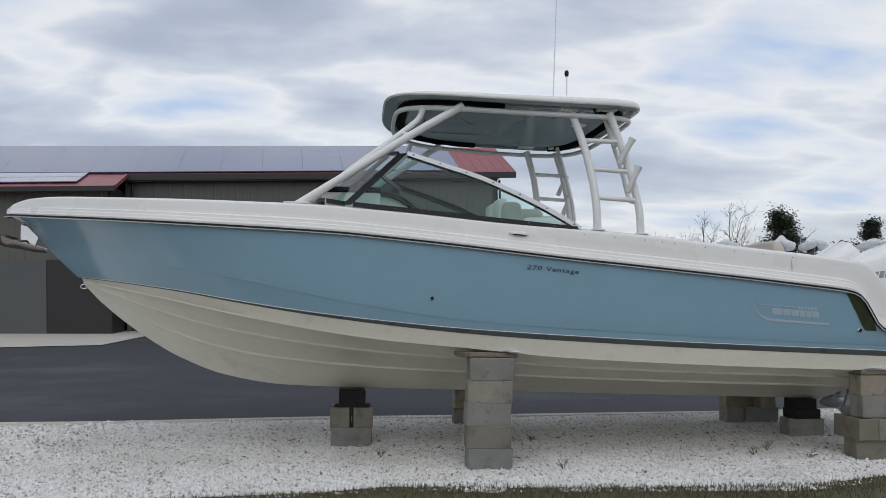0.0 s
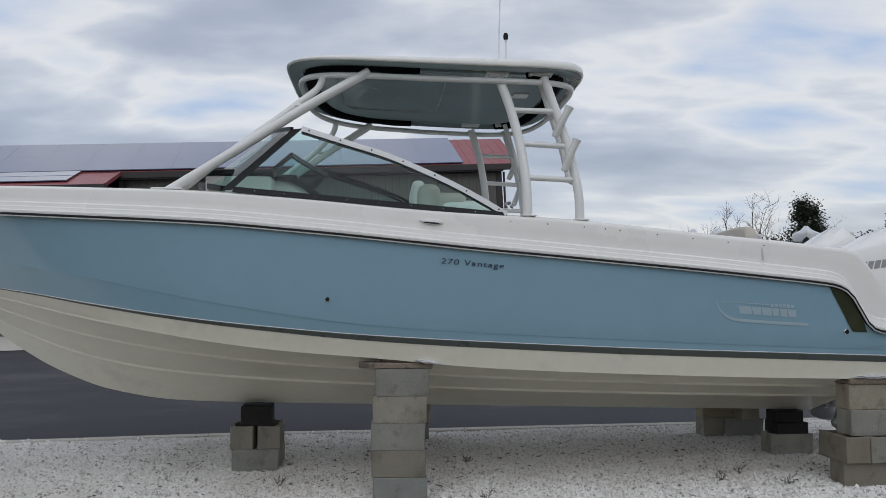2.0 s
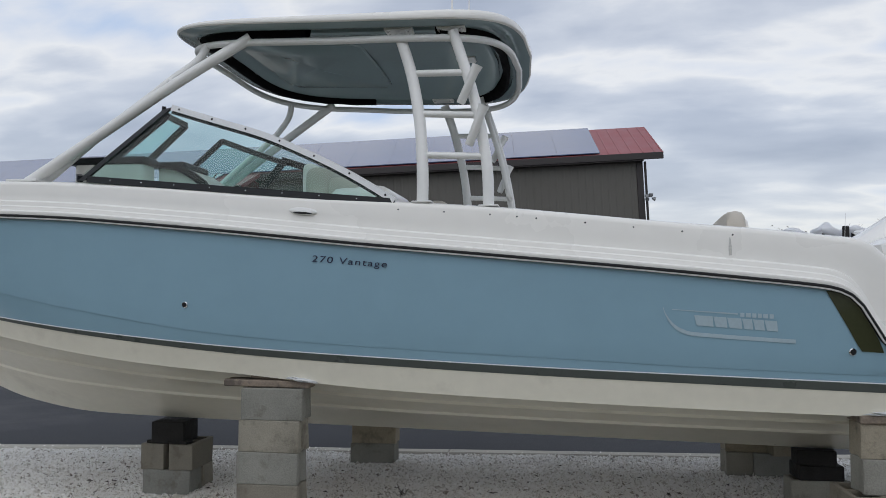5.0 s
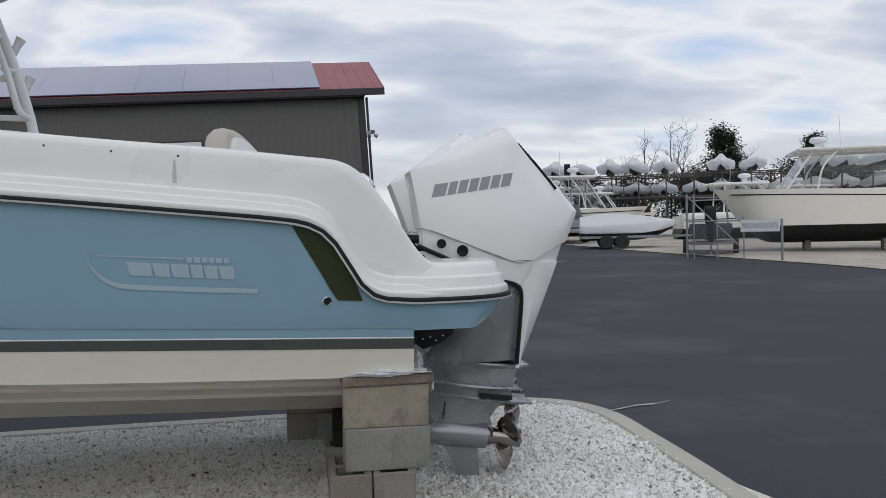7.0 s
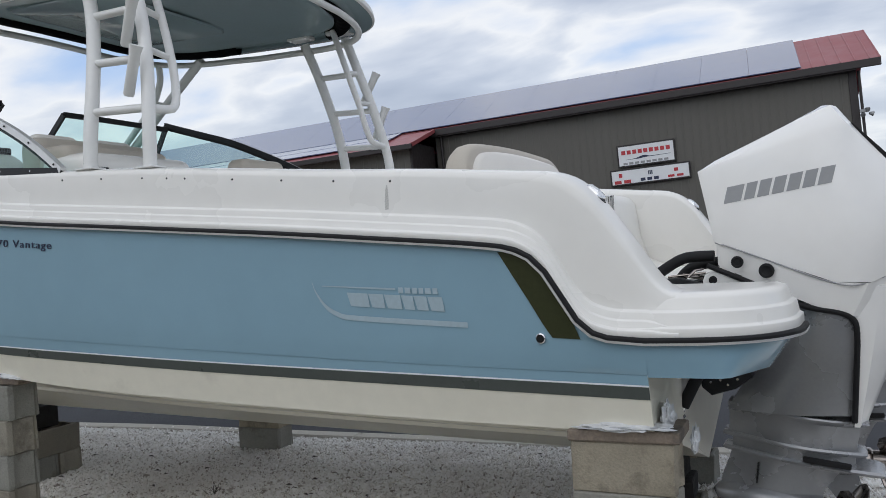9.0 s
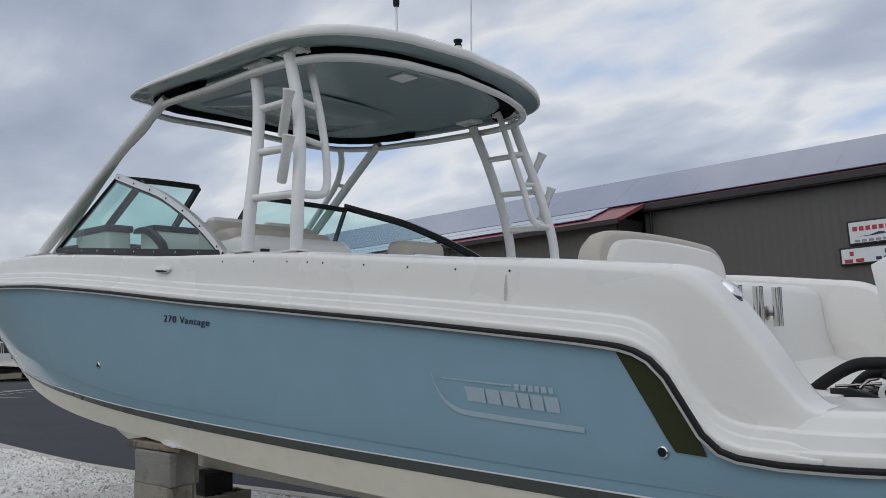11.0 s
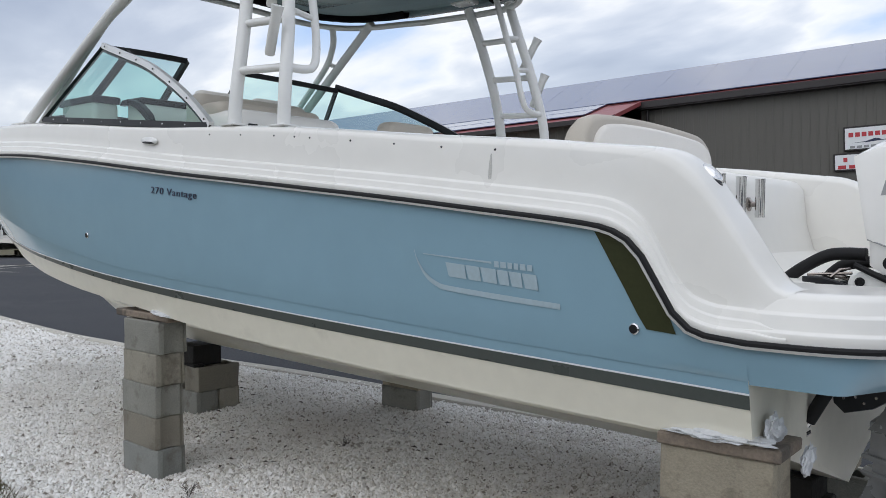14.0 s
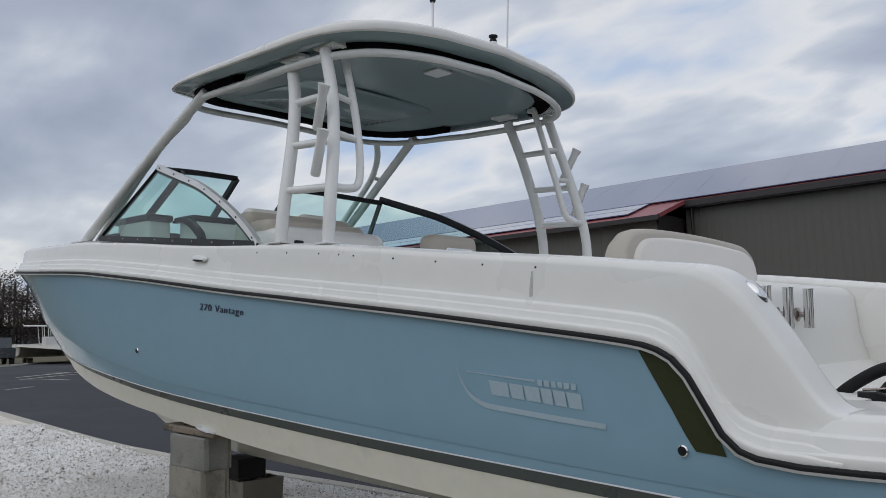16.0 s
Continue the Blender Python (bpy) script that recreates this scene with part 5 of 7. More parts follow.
def motor(v0, tilt):
    m = new("outboard_motor")
    m.parent = boat
    m.matrix_local = Matrix.Translation((3.0, v0, 1.53)) @ Matrix.Rotation(radians(tilt), 4, 'Y') @ Matrix.Translation((-0.2, 0, -1.53))
    tagged(m, "white and grey outboard motor")
    # cowl: rings from the seam up to the sloping top, as (u, half width) outlines at heights that tilt aft
    def outline(u0, u1, hw, nose, tail):
        return [(u0, -hw * nose), (u0 + 0.04, -hw * (nose + 0.12)), (u0 + 0.30, -hw * 0.94), (u1 - 0.34, -hw), (u1 - 0.22, -hw * 0.96), (u1 - 0.04, -hw * tail), (u1, -hw * tail * 0.55),
                (u1, hw * tail * 0.55), (u1 - 0.04, hw * tail), (u1 - 0.22, hw * 0.96), (u1 - 0.34, hw), (u0 + 0.30, hw * 0.94), (u0 + 0.04, hw * (nose + 0.12)), (u0, hw * nose)]
    top = curve_at([(0.0, 1.862), (0.30, 1.945), (0.55, 2.018), (0.63, 2.04), (0.94, 2.04)])
    seam = curve_at([(0.0, 1.572), (0.15, 1.53), (0.40, 1.425), (0.56, 1.362), (0.66, 1.352), (0.78, 1.39), (0.92, 1.45)])
    reach = curve_at([(0.0, 0.94), (0.28, 1.015), (0.5, 0.925), (0.75, 0.785), (1.0, 0.645)])

    def squeeze(u, f0):
        return u + (0.3 - u) / 0.3 * (0.03 + 0.055 * (1 - f0)) if u < 0.3 else 0.3 + (u - 0.3) * (reach(f0) - 0.3) / 0.585
    g = bm_new()
    rr = []
    for f0, hw, tail in ((0.0, 0.258, 0.40), (0.05, 0.262, 0.40), (0.3, 0.264, 0.38), (0.55, 0.262, 0.46), (0.8, 0.258, 0.6), (0.95, 0.252, 0.7), (1.0, 0.246, 0.72)):
        row = []
        for u, v in outline(0.0, 0.885, hw, 0.66, tail):
            uu = squeeze(u, f0)
            row.append((uu, v, seam(uu) + (top(uu) - seam(uu)) * f0))
        rr.append(row)
    ridge = [(0.06 + q[0] * 0.84, q[1] * 0.78, top(q[0]) + 0.034 + 0.030 * min(1, q[0] / 0.6)) for q in rr[-1]]
    crown = [(0.10 + q[0] * 0.72, q[1] * 0.22, top(q[0]) + 0.042 + 0.036 * min(1, q[0] / 0.6)) for q in rr[-1]]
    loft(g, rr + [ridge, crown], True, True)
    tree = BVHTree.FromBMesh(g)
    cowl = part("cowl", g, COWL, m, "white upper cowl", angle=38)
    # lower cowl and its drooping tail
    g = bm_new()
    low = curve_at([(0.0, 1.50), (0.08, 1.455), (0.25, 1.375), (0.45, 1.275), (0.58, 1.228), (0.70, 1.205), (0.9, 1.16)])
    rr = []
    for f0 in (0.0, 0.5, 0.985):
        row = []
        for u, v in outline(0.012, 0.885, 0.258, 0.62, 0.40):
            uu = u + (0.3 - u) / 0.3 * 0.085 if u < 0.3 else 0.3 + (u - 0.3) * ((0.815 + 0.105 * f0) - 0.3) / 0.585
            a, b = low(uu), seam(uu)
            row.append((uu, v * (0.92 + 0.08 * f0), a + (b - a) * f0))
        rr.append(row)
    loft(g, rr, True, True)
    part("lower_cowl", g, COWL, m, "white lower cowl", angle=30)
    g = bm_new()
    rr = []
    for w, ua, ub, hw in ((1.34, 0.62, 0.892, 0.215), (1.20, 0.630, 0.838, 0.21), (1.05, 0.622, 0.778, 0.198), (0.92, 0.616, 0.726, 0.184), (0.745, 0.604, 0.656, 0.16)):
        rr.append([(ua, -hw, w), (ua + 0.4 * (ub - ua), -hw * 0.98, w), (ub - 0.02, -hw * 0.55, w), (ub, -hw * 0.25, w), (ub, hw * 0.25, w), (ub - 0.02, hw * 0.55, w), (ua + 0.4 * (ub - ua), hw * 0.98, w), (ua, hw, w)])
    loft(g, rr, True, True)
    part("tail_panel", g, COWL, m, "white tapering tail panel", angle=35)
    g = bm_new()
    for s in (-1, 1):
        line = [(0.06, s * 0.235, 1.452), (0.25, s * 0.238, 1.362), (0.43, s * 0.236, 1.268), (0.57, s * 0.228, 1.236), (0.622, s * 0.222, 1.205), (0.634, s * 0.218, 1.15), (0.626, s * 0.206, 1.02), (0.606, s * 0.180, 0.77)]
        sweep(g, spline(line, 4), circle(0.012, 8))
    part("gasket", g, BLACK, m)
    g = bm_new()
    for s in (-1, 1):
        sm = [(u, s * v, seam(u)) for u, v in ((0.09, 0.175), (0.14, 0.208), (0.31, 0.243), (0.545, 0.259), (0.67, 0.248), (0.86, 0.108))]
        sweep(g, spline(sm, 5), circle(0.0035, 6))
    part("seam", g, LETTER, cowl)
    for s in (-1, 1):
        for u, w, r in ((0.186, 1.462, 0.023), (0.302, 1.420, 0.028)):
            g = bm_new()
            lathe(g, [(r * 1.15, 0), (r * 1.1, 0.006), (r * 0.8, 0.007), (r * 0.6, 0.003)], (u, s * 0.246, w), (0, s, 0), 16)
            part("vent_port", g, BLACK, m)
        g = bm_new()
        sweep(g, [(0.654, s * 0.100, 2.020), (0.757, s * 0.108, 1.90), (0.872, s * 0.113, 1.755)], [(-0.014, -0.008), (0.014, -0.008), (0.014, 0.008), (-0.014, 0.008)])
        part("air_slot", g, BLACK, cowl, "black air slot")
        # plain slanted letter blocks
        x = 0.140
        for wd in (0.074, 0.044, 0.048, 0.048, 0.050, 0.048, 0.054):
            g = bm_new()
            rows_l = []
            for t in (0, 0.5, 1):
                row = []
                for h in (0, 0.5, 1):
                    u, w = x + wd * t + 0.020 * h, 1.716 + (x + wd * t - 0.140) * 0.13 + 0.072 * h
                    hit = tree.ray_cast(Vector((u, s * 1.0, w)), Vector((0, -s, 0)))[0]
                    row.append((u, (hit.y if hit else s * 0.25) + s * 0.002, w))
                rows_l.append(row)
            loft(g, rows_l)
            part("letter_block", g, LETTER, cowl)
            x += wd + 0.011
    # grey leg: swelling midsection, exhaust shell, plates, gearcase, skeg
    trim = Matrix.Translation((0.40, 0, 0.78)) @ Matrix.Rotation(radians(7.5), 4, 'Y') @ Matrix.Translation((-0.34, 0, -0.80))

    def lens(ua, ub, hw, w, sharp=0.25):
        n = 9
        ring_l = []
        for k in range(n):
            t = k / (n - 1)
            ring_l.append((ua + (ub - ua) * t, -hw * (0.30 + 0.70 * math.sin(math.pi * min(1, t * 1.35 + 0.05) * 0.5)) * (1 - (1 - sharp) * max(0, (t - 0.55) / 0.45) ** 1.6), w))
        return ring_l + [(u, -v, z) for u, v, z in ring_l[::-1]]

    def leg_part(name, g, label=""):
        bmesh.ops.transform(g, matrix=trim, verts=g.verts)
        return part(name, g, GREYLEG, m, label, angle=45)
    g = bm_new()
    loft(g, [lens(0.20, 0.625, 0.20, 1.40, 0.8), lens(0.24, 0.640, 0.212, 1.28, 0.9), lens(0.235, 0.632, 0.208, 1.10, 0.88), lens(0.19, 0.622, 0.196, 0.95, 0.85), lens(0.11, 0.612, 0.186, 0.83, 0.8), lens(0.085, 0.610, 0.182, 0.79, 0.8)], True, True)
    part("midsection", g, GREYLEG, m, "grey midsection shell", angle=45)
    g = bm_new()
    loft(g, [lens(0.03, 0.60, 0.176, 0.805, 0.6), lens(0.028, 0.604, 0.180, 0.798, 0.6), lens(0.03, 0.60, 0.172, 0.785, 0.6), lens(0.035, 0.575, 0.150, 0.772, 0.5), lens(0.04, 0.565, 0.128, 0.69, 0.5), lens(0.035, 0.575, 0.126, 0.665, 0.45)], True, True)
    leg_part("drive_housing", g)
    g = bm_new()
    loft(g, [lens(0.02, 0.60, 0.140, 0.668, 0.5), lens(0.015, 0.61, 0.144, 0.658, 0.5), lens(0.02, 0.60, 0.136, 0.646, 0.5)], True, True)
    leg_part("splash_plate", g)
    g = bm_new()
    loft(g, [lens(0.06, 0.56, 0.115, 0.648, 0.5), lens(0.06, 0.57, 0.112, 0.600, 0.5)], True, True)
    leg_part("exhaust_collar", g)
    g = bm_new()
    loft(g, [lens(0.03, 0.66, 0.135, 0.602, 0.75), lens(0.02, 0.685, 0.142, 0.592, 0.75), lens(0.03, 0.675, 0.132, 0.580, 0.75)], True, True)
    plate_ob = leg_part("cavitation_plate", g, "grey anti-ventilation plate")
    g = bm_new()
    box(g, (0.36, -0.150, 0.604), (0.55, -0.128, 0.628), 0.004, 1)
    bmesh.ops.transform(g, matrix=trim, verts=g.verts)
    part("slot", g, BLACK, plate_ob, "dark exhaust slot")
    g = bm_new()
    loft(g, [lens(0.06, 0.54, 0.090, 0.590, 0.3), lens(0.05, 0.50, 0.074, 0.54, 0.3), lens(0.03, 0.46, 0.062, 0.47, 0.3), lens(0.02, 0.44, 0.060, 0.40, 0.3)], True, True)
    lathe(g, [(0.004, 0), (0.035, 0.02), (0.062, 0.07), (0.080, 0.16), (0.084, 0.26), (0.081, 0.38), (0.076, 0.46)], (-0.01, 0, 0.372), (1, 0, -0.02), 22)
    leg_part("gearcase", g, "grey gearcase")
    g = bm_new()
    sk = [(0.17, 0.33), (0.40, 0.325), (0.435, 0.12), (0.415, 0.11), (0.32, 0.125), (0.24, 0.24)]
    for side_v0 in (-0.012, 0.012):
        g.faces.new([g.verts.new((u, side_v0, w)) for u, w in sk])
    g.verts.ensure_lookup_table()
    for k in range(6):
        g.faces.new((g.verts[k], g.verts[(k + 1) % 6], g.verts[6 + (k + 1) % 6], g.verts[6 + k]))
    leg_part("skeg", g)
    g = bm_new()
    lathe(g, [(0.062, 0), (0.060, 0.02), (0.050, 0.03), (0.050, 0.16), (0.056, 0.20), (0.048, 0.20), (0.040, 0.1)], (0.452, 0, 0.363), (1, 0, -0.02), 18)
    bmesh.ops.transform(g, matrix=trim, verts=g.verts)
    prop = part("propeller_hub", g, STEEL, m, "dull steel propeller hub")
    for ph in (25, 145, 265):
        g = bm_new()
        rr = []
        for r, wd, tw in ((0.045, 0.05, 55), (0.09, 0.085, 48), (0.135, 0.095, 38), (0.17, 0.075, 30), (0.188, 0.03, 26)):
            row = []
            for t in (-1, -0.5, 0, 0.5, 1):
                along, across = t * wd * math.cos(radians(90 - tw)), t * wd * math.sin(radians(90 - tw))
                a = radians(ph) + across / r
                row.append((0.555 + along + 0.18 * r, r * math.cos(a), 0.360 + r * math.sin(a)))
            rr.append(row)
        loft(g, rr)
        bmesh.ops.transform(g, matrix=trim, verts=g.verts)
        bl = part("blade", g, STEEL, prop)
        sol = bl.modifiers.new("thick", 'SOLIDIFY')
        sol.thickness = 0.006
    g = bm_new()
    for k in range(7):
        box(g, (0.175, -0.079, 0.455 + 0.014 * k), (0.183, -0.060, 0.463 + 0.014 * k))
    bmesh.ops.transform(g, matrix=trim, verts=g.verts)
    part("intake", g, BLACK, m)
    # bracket to the transom
    g = bm_new()
    for s in (-1, 1):
        prism(g, [(-0.10, 1.36), (0.09, 1.40), (0.12, 1.25), (0.02, 1.02), (-0.02, 0.97), (-0.10, 0.97)], 0.03, Matrix(((1, 0, 0, 0), (0, 0, 1, s * 0.13 - 0.015), (0, 1, 0, 0), (0, 0, 0, 1))), 0.006, 1)
    part("clamp_bracket", g, BLACKFRAME, m, "black clamp bracket", angle=45)
    g = bm_new()
    rv = -0.36 if not tilt else 0.36
    tube(g, [(0.012, rv, 0.985), (-0.056, rv, 0.855)], 0.026, 12)
    ram = part("trim_ram", g, BLACK, m, "black trim ram")
    g = bm_new()
    tube(g, [(-0.054, rv, 0.858), (-0.066, rv, 0.835)], 0.016, 10)
    tube(g, [(-0.068, rv - 0.025, 0.806), (-0.068, rv + 0.025, 0.806)], 0.016, 10)
    part("rod_end", g, CHROME, ram, "bright rod end")
    g = bm_new()
    prism(g, [(0.0, 1.08), (0.24, 1.08), (0.23, 0.975), (0.16, 0.925), (0.06, 0.895), (0.02, 0.93)], 0.22, Matrix(((1, 0, 0, 0), (0, 0, 1, -0.33), (0, 1, 0, 0), (0, 0, 0, 1))), 0.015, 2)
    sw_b = part("swivel_bracket", g, BLACKFRAME, m, "black swivel bracket")
    for u, w in ((0.06, 0.955), (0.10, 0.965), (0.13, 0.945), (0.17, 0.970)):
        g = bm_new()
        lathe(g, [(0.007, 0), (0.005, 0.004)], (u, -0.332, w), (0, -1, 0), 8)
        part("bolt", g, CHROME, sw_b)
    # steering link and rigging hose
    g = bm_new()
    prism(g, [(0.035, 1.385), (0.045, 1.41), (0.075, 1.425), (0.112, 1.42), (0.20, 1.385), (0.30, 1.33), (0.30, 1.29), (0.05, 1.345), (0.035, 1.365)], 0.02, Matrix(((1, 0, 0, 0), (0, 0, 1, -0.225), (0, 1, 0, 0), (0, 0, 0, 1))), 0.005, 1)
    part("steering_arm", g, PIPE, m, "white steering arm")
    g = bm_new()
    lathe(g, [(0.018, 0), (0.018, 0.006), (0.012, 0.008), (0.010, 0.004)], (0.079, -0.226, 1.387), (0, -1, 0), 14)
    part("pivot_bolt", g, BLACK, m)
    if tilt:
        return m
    g = bm_new()
    tube(g, [(-0.27, -0.115, 1.33), (-0.22, -0.115, 1.385), (-0.144, -0.115, 1.44), (-0.067, -0.115, 1.481), (0.00, -0.115, 1.490), (0.075, -0.115, 1.489)], 0.025, 12, 6)
    tube(g, [(-0.17, 0.045, 1.33), (-0.12, 0.045, 1.37), (-0.087, 0.045, 1.408), (-0.038, 0.045, 1.44), (0.07, 0.045, 1.457)], 0.024, 12, 6)
    part("rigging_hose", g, BLACK, m, "black ribbed rigging hose")
    g = bm_new()
    prism(g, [(-0.13, 1.40), (-0.06, 1.402), (0.03, 1.378), (0.045, 1.365), (0.03, 1.352), (-0.075, 1.350), (-0.13, 1.36)], 0.025, Matrix(((1, 0, 0, 0), (0, 0, 1, -0.24), (0, 1, 0, 0), (0, 0, 0, 1))), 0.005, 1)
    ram = part("steering_ram", g, BLACKFRAME, m, "black hydraulic steering ram")
    g = bm_new()
    tube(g, [(-0.12, -0.20, 1.405), (0.045, -0.20, 1.418)], 0.006, 8)
    tube(g, [(-0.06, -0.14, 1.41), (0.035, -0.19, 1.395)], 0.010, 8)
    tube(g, [(-0.03, -0.21, 1.40), (0.0, -0.20, 1.43), (0.03, -0.17, 1.435)], 0.006, 8)
    part("ram_rod", g, STEEL, ram, "dull steel steering rods")
    return m


motor(-0.245, 0.0)
motor(0.465, -9.5)


# ---- concrete blocks and timber under the boat ----
def block_mesh():
    g = bm_new()
    L, W, H, t = 0.397, 0.194, 0.194, 0.034
    xs = [-L / 2, -L / 2 + t, -t / 2, t / 2, L / 2 - t, L / 2]
    ys = [-W / 2, -W / 2 + t, -0.03, 0.03, W / 2 - t, W / 2]
    grid = {}
    for z in (0, H):
        for i, x in enumerate(xs):
            for j, y in enumerate(ys):
                # the ends are hollowed for mortar
                dx = 0.013 * (1 if i == 0 else -1) if i in (0, 5) and j in (2, 3) else 0.0
                grid[i, j, z] = g.verts.new((x + dx, y, z))
    hole = {(i, j) for i in (1, 3) for j in (1, 2, 3)}
    for i in range(5):
        for j in range(5):
            if (i, j) not in hole:
                for z in (0, H):
                    g.faces.new((grid[i, j, z], grid[i + 1, j, z], grid[i + 1, j + 1, z], grid[i, j + 1, z]))
            solid = (i, j) not in hole
            for di, dj, a, b in ((-1, 0, (i, j), (i, j + 1)), (1, 0, (i + 1, j), (i + 1, j + 1)), (0, -1, (i, j), (i + 1, j)), (0, 1, (i, j + 1), (i + 1, j + 1))):
                q = (i + di, j + dj)
                other = 0 <= q[0] < 5 and 0 <= q[1] < 5 and q not in hole
                if solid and not other:
                    g.faces.new((grid[a[0], a[1], 0], grid[b[0], b[1], 0], grid[b[0], b[1], H], grid[a[0], a[1], H]))
    bmesh.ops.recalc_face_normals(g, faces=g.faces)
    es = [e for e in g.edges if len(e.link_faces) == 2 and e.calc_face_angle(0) > 1.0]
    bmesh.ops.bevel(g, geom=es, offset=0.005, segments=1, affect='EDGES')
    for v in g.verts:
        v.co += Vector((noise.noise(v.co * 9), noise.noise(v.co * 9 + Vector((5, 0, 0))), 0.6 * noise.noise(v.co * 9 + Vector((0, 7, 0))))) * 0.005
        # chipped corners
        if abs(v.co.x) > L / 2 - 0.02 and abs(v.co.y) > W / 2 - 0.02:
            k = max(0.0, noise.noise(v.co * 31 + Vector((2, 4, 1)))) * 0.05
            v.co.x -= math.copysign(k, v.co.x)
            v.co.y -= math.copysign(0.7 * k, v.co.y)
    return g


BLOCK0 = tagged(mesh_object("concrete_block", block_mesh(), CONCRETE, True, 30), "grey hollow concrete block with chipped edges, stacked under the hull", "concrete block", "blocks under the hull")
BM = boat.matrix_world @ Matrix.Translation((0, -0.09, 0))
first = [True]


def put_block(u, v, w, turn=0.0):
    m = BM @ pose(u, v, w, 0, 0, turn)
    if first[0]:
        BLOCK0.matrix_world = m
        first[0] = False
        return BLOCK0
    return copy_thing(BLOCK0, m)


def put_timber(name, lo, hi, turn, m, label, category="timber", tilt=0.0, at=(0, 0, 0)):
    g = bm_new()
    box(g, lo, hi, 0.006, 1)
    for v in g.verts:
        v.co += Vector((noise.noise(v.co * 7), noise.noise(v.co * 7 + Vector((3, 0, 0))), noise.noise(v.co * 7 + Vector((0, 9, 0))))) * 0.005
    ob = tagged(mesh_object(name, g, m, True, 30), label, category)
    ob.matrix_world = BM @ pose(*at, 0, tilt, turn)
    return ob


def ground_at(u, v):
    q = BM @ Vector((u, v, 0))
    return rise(q.x, q.y) + 0.004


random.seed(11)
z0 = ground_at(-1.0, -1.04) - 0.01
for k, (du, dv, rz) in enumerate(((0.01, 0.0, 1.5), (0.0, 0.0, -1.0), (-0.005, 0.0, 0.5), (0.008, 0.0, -0.6), (0.022, 0.0, 1.6))):
    put_block(-1.005 + du, -1.042 + dv, z0 + 0.1945 * k, rz)
z1 = z0 + 5 * 0.1945
put_timber("timber_plank", (-0.28, -0.08, 0), (0.26, 0.08, 0.042), 4, WOOD, "weathered timber plank packed under the hull", at=(-1.02, -1.03, z1 + 0.002), tilt=1.5)
put_timber("timber_wedge", (-0.20, -0.07, 0), (0.20, 0.06, 0.04), -6, WOOD, "weathered timber wedge packed under the hull", at=(-0.94, -1.02, z1 + 0.044), tilt=3)
g = bm_new()
bmesh.ops.create_icosphere(g, subdivisions=3, radius=1)
for v in g.verts:
    v.co = Vector((v.co.x * 0.10, v.co.y * 0.05, v.co.z * 0.012)) * (1 + 0.5 * noise.noise(v.co * 3))
ob = tagged(mesh_object("plastic_scrap", g, FILM), "crumpled scrap of white plastic film on the timber", "plastic film")
ob.matrix_world = BM @ pose(-0.80, -1.10, z1 + 0.052, 0, 8, 0)

# stern stack, port side
z0 = ground_at(2.5, -1.0) - 0.008
put_block(2.55, -1.02, z0, 2)
put_block(2.44, -0.98, z0 + 0.1945, 91)
put_block(2.645, -0.975, z0 + 0.1945, 88.5)
put_block(2.615, -1.02, z0 + 2 * 0.1945, 3)
put_block(2.615, -1.01, z0 + 3 * 0.1945, 1)
z1 = z0 + 4 * 0.1945
put_timber("timber_plank", (-0.215, -0.12, 0), (0.21, 0.12, 0.045), 2, WOOD, "stained timber plank between blocks and transom corner", at=(2.625, -1.0, z1 + 0.002))
g = bm_new()
bmesh.ops.create_icosphere(g, subdivisions=4, radius=1)
for v in g.verts:
    k = 1 + 0.45 * noise.noise(v.co * 2.4) + 0.2 * noise.noise(v.co * 6)
    v.co = Vector((v.co.x * 0.17 * k, v.co.y * 0.06 * k, v.co.z * 0.016 * k))
ob = tagged(mesh_object("plastic_film", g, FILM), "crumpled white plastic film under the transom corner", "plastic film")
ob.matrix_world = BM @ pose(2.62, -1.10, z1 + 0.060, 0, 0, 0)
g = bm_new()
bmesh.ops.create_icosphere(g, subdivisions=4, radius=1)
for v in g.verts:
    k = 1 + 0.4 * noise.noise(v.co * 2.2) + 0.2 * noise.noise(v.co * 6)
    v.co = Vector((v.co.x * 0.022 * k, v.co.y * 0.08 * k, v.co.z * 0.055 * k))
ob = tagged(mesh_object("transom_film", g, FILM), "crumpled white plastic film hanging on the transom", "plastic film")
ob.matrix_world = BM @ pose(2.775, -0.99, 0.905, -25, 0, 0)
g = bm_new()
bmesh.ops.create_icosphere(g, subdivisions=4, radius=1)
for v in g.verts:
    k = 1 + 0.5 * noise.noise(v.co * 2.6 + Vector((4, 0, 0))) + 0.2 * noise.noise(v.co * 7)
    v.co = Vector((v.co.x * 0.014 * k, v.co.y * 0.07 * k, v.co.z * 0.045 * k))
ob = tagged(mesh_object("film_scrap", g, FILM), "torn scrap of white plastic film at the timber's end", "plastic film")
ob.matrix_world = BM @ pose(2.848, -0.87, 0.80, 20, 0, 0)

# keel supports and starboard stacks
z0 = ground_at(-2.19, 0.1) - 0.008
put_block(-2.19, 0.03, z0, -2)
put_block(-2.185, 0.229, z0, 1)
put_block(-2.30, 0.13, z0 + 0.1945, 88)
put_block(-2.085, 0.13, z0 + 0.1945, 92)
put_timber("keel_block", (-0.13, -0.13, 0), (0.125, 0.14, 0.165), 2, TAR, "black wrapped timber block under the keel", at=(-2.19, 0.06, z0 + 0.391))
put_timber("keel_shim", (-0.17, -0.05, 0), (0.17, 0.05, 0.022), -5, TAR, "dark timber shim across the blocks", at=(-2.19, -0.02, z0 + 0.391))
z0 = ground_at(2.51, 0.1) - 0.008
put_block(2.52, 0.10, z0, 2)
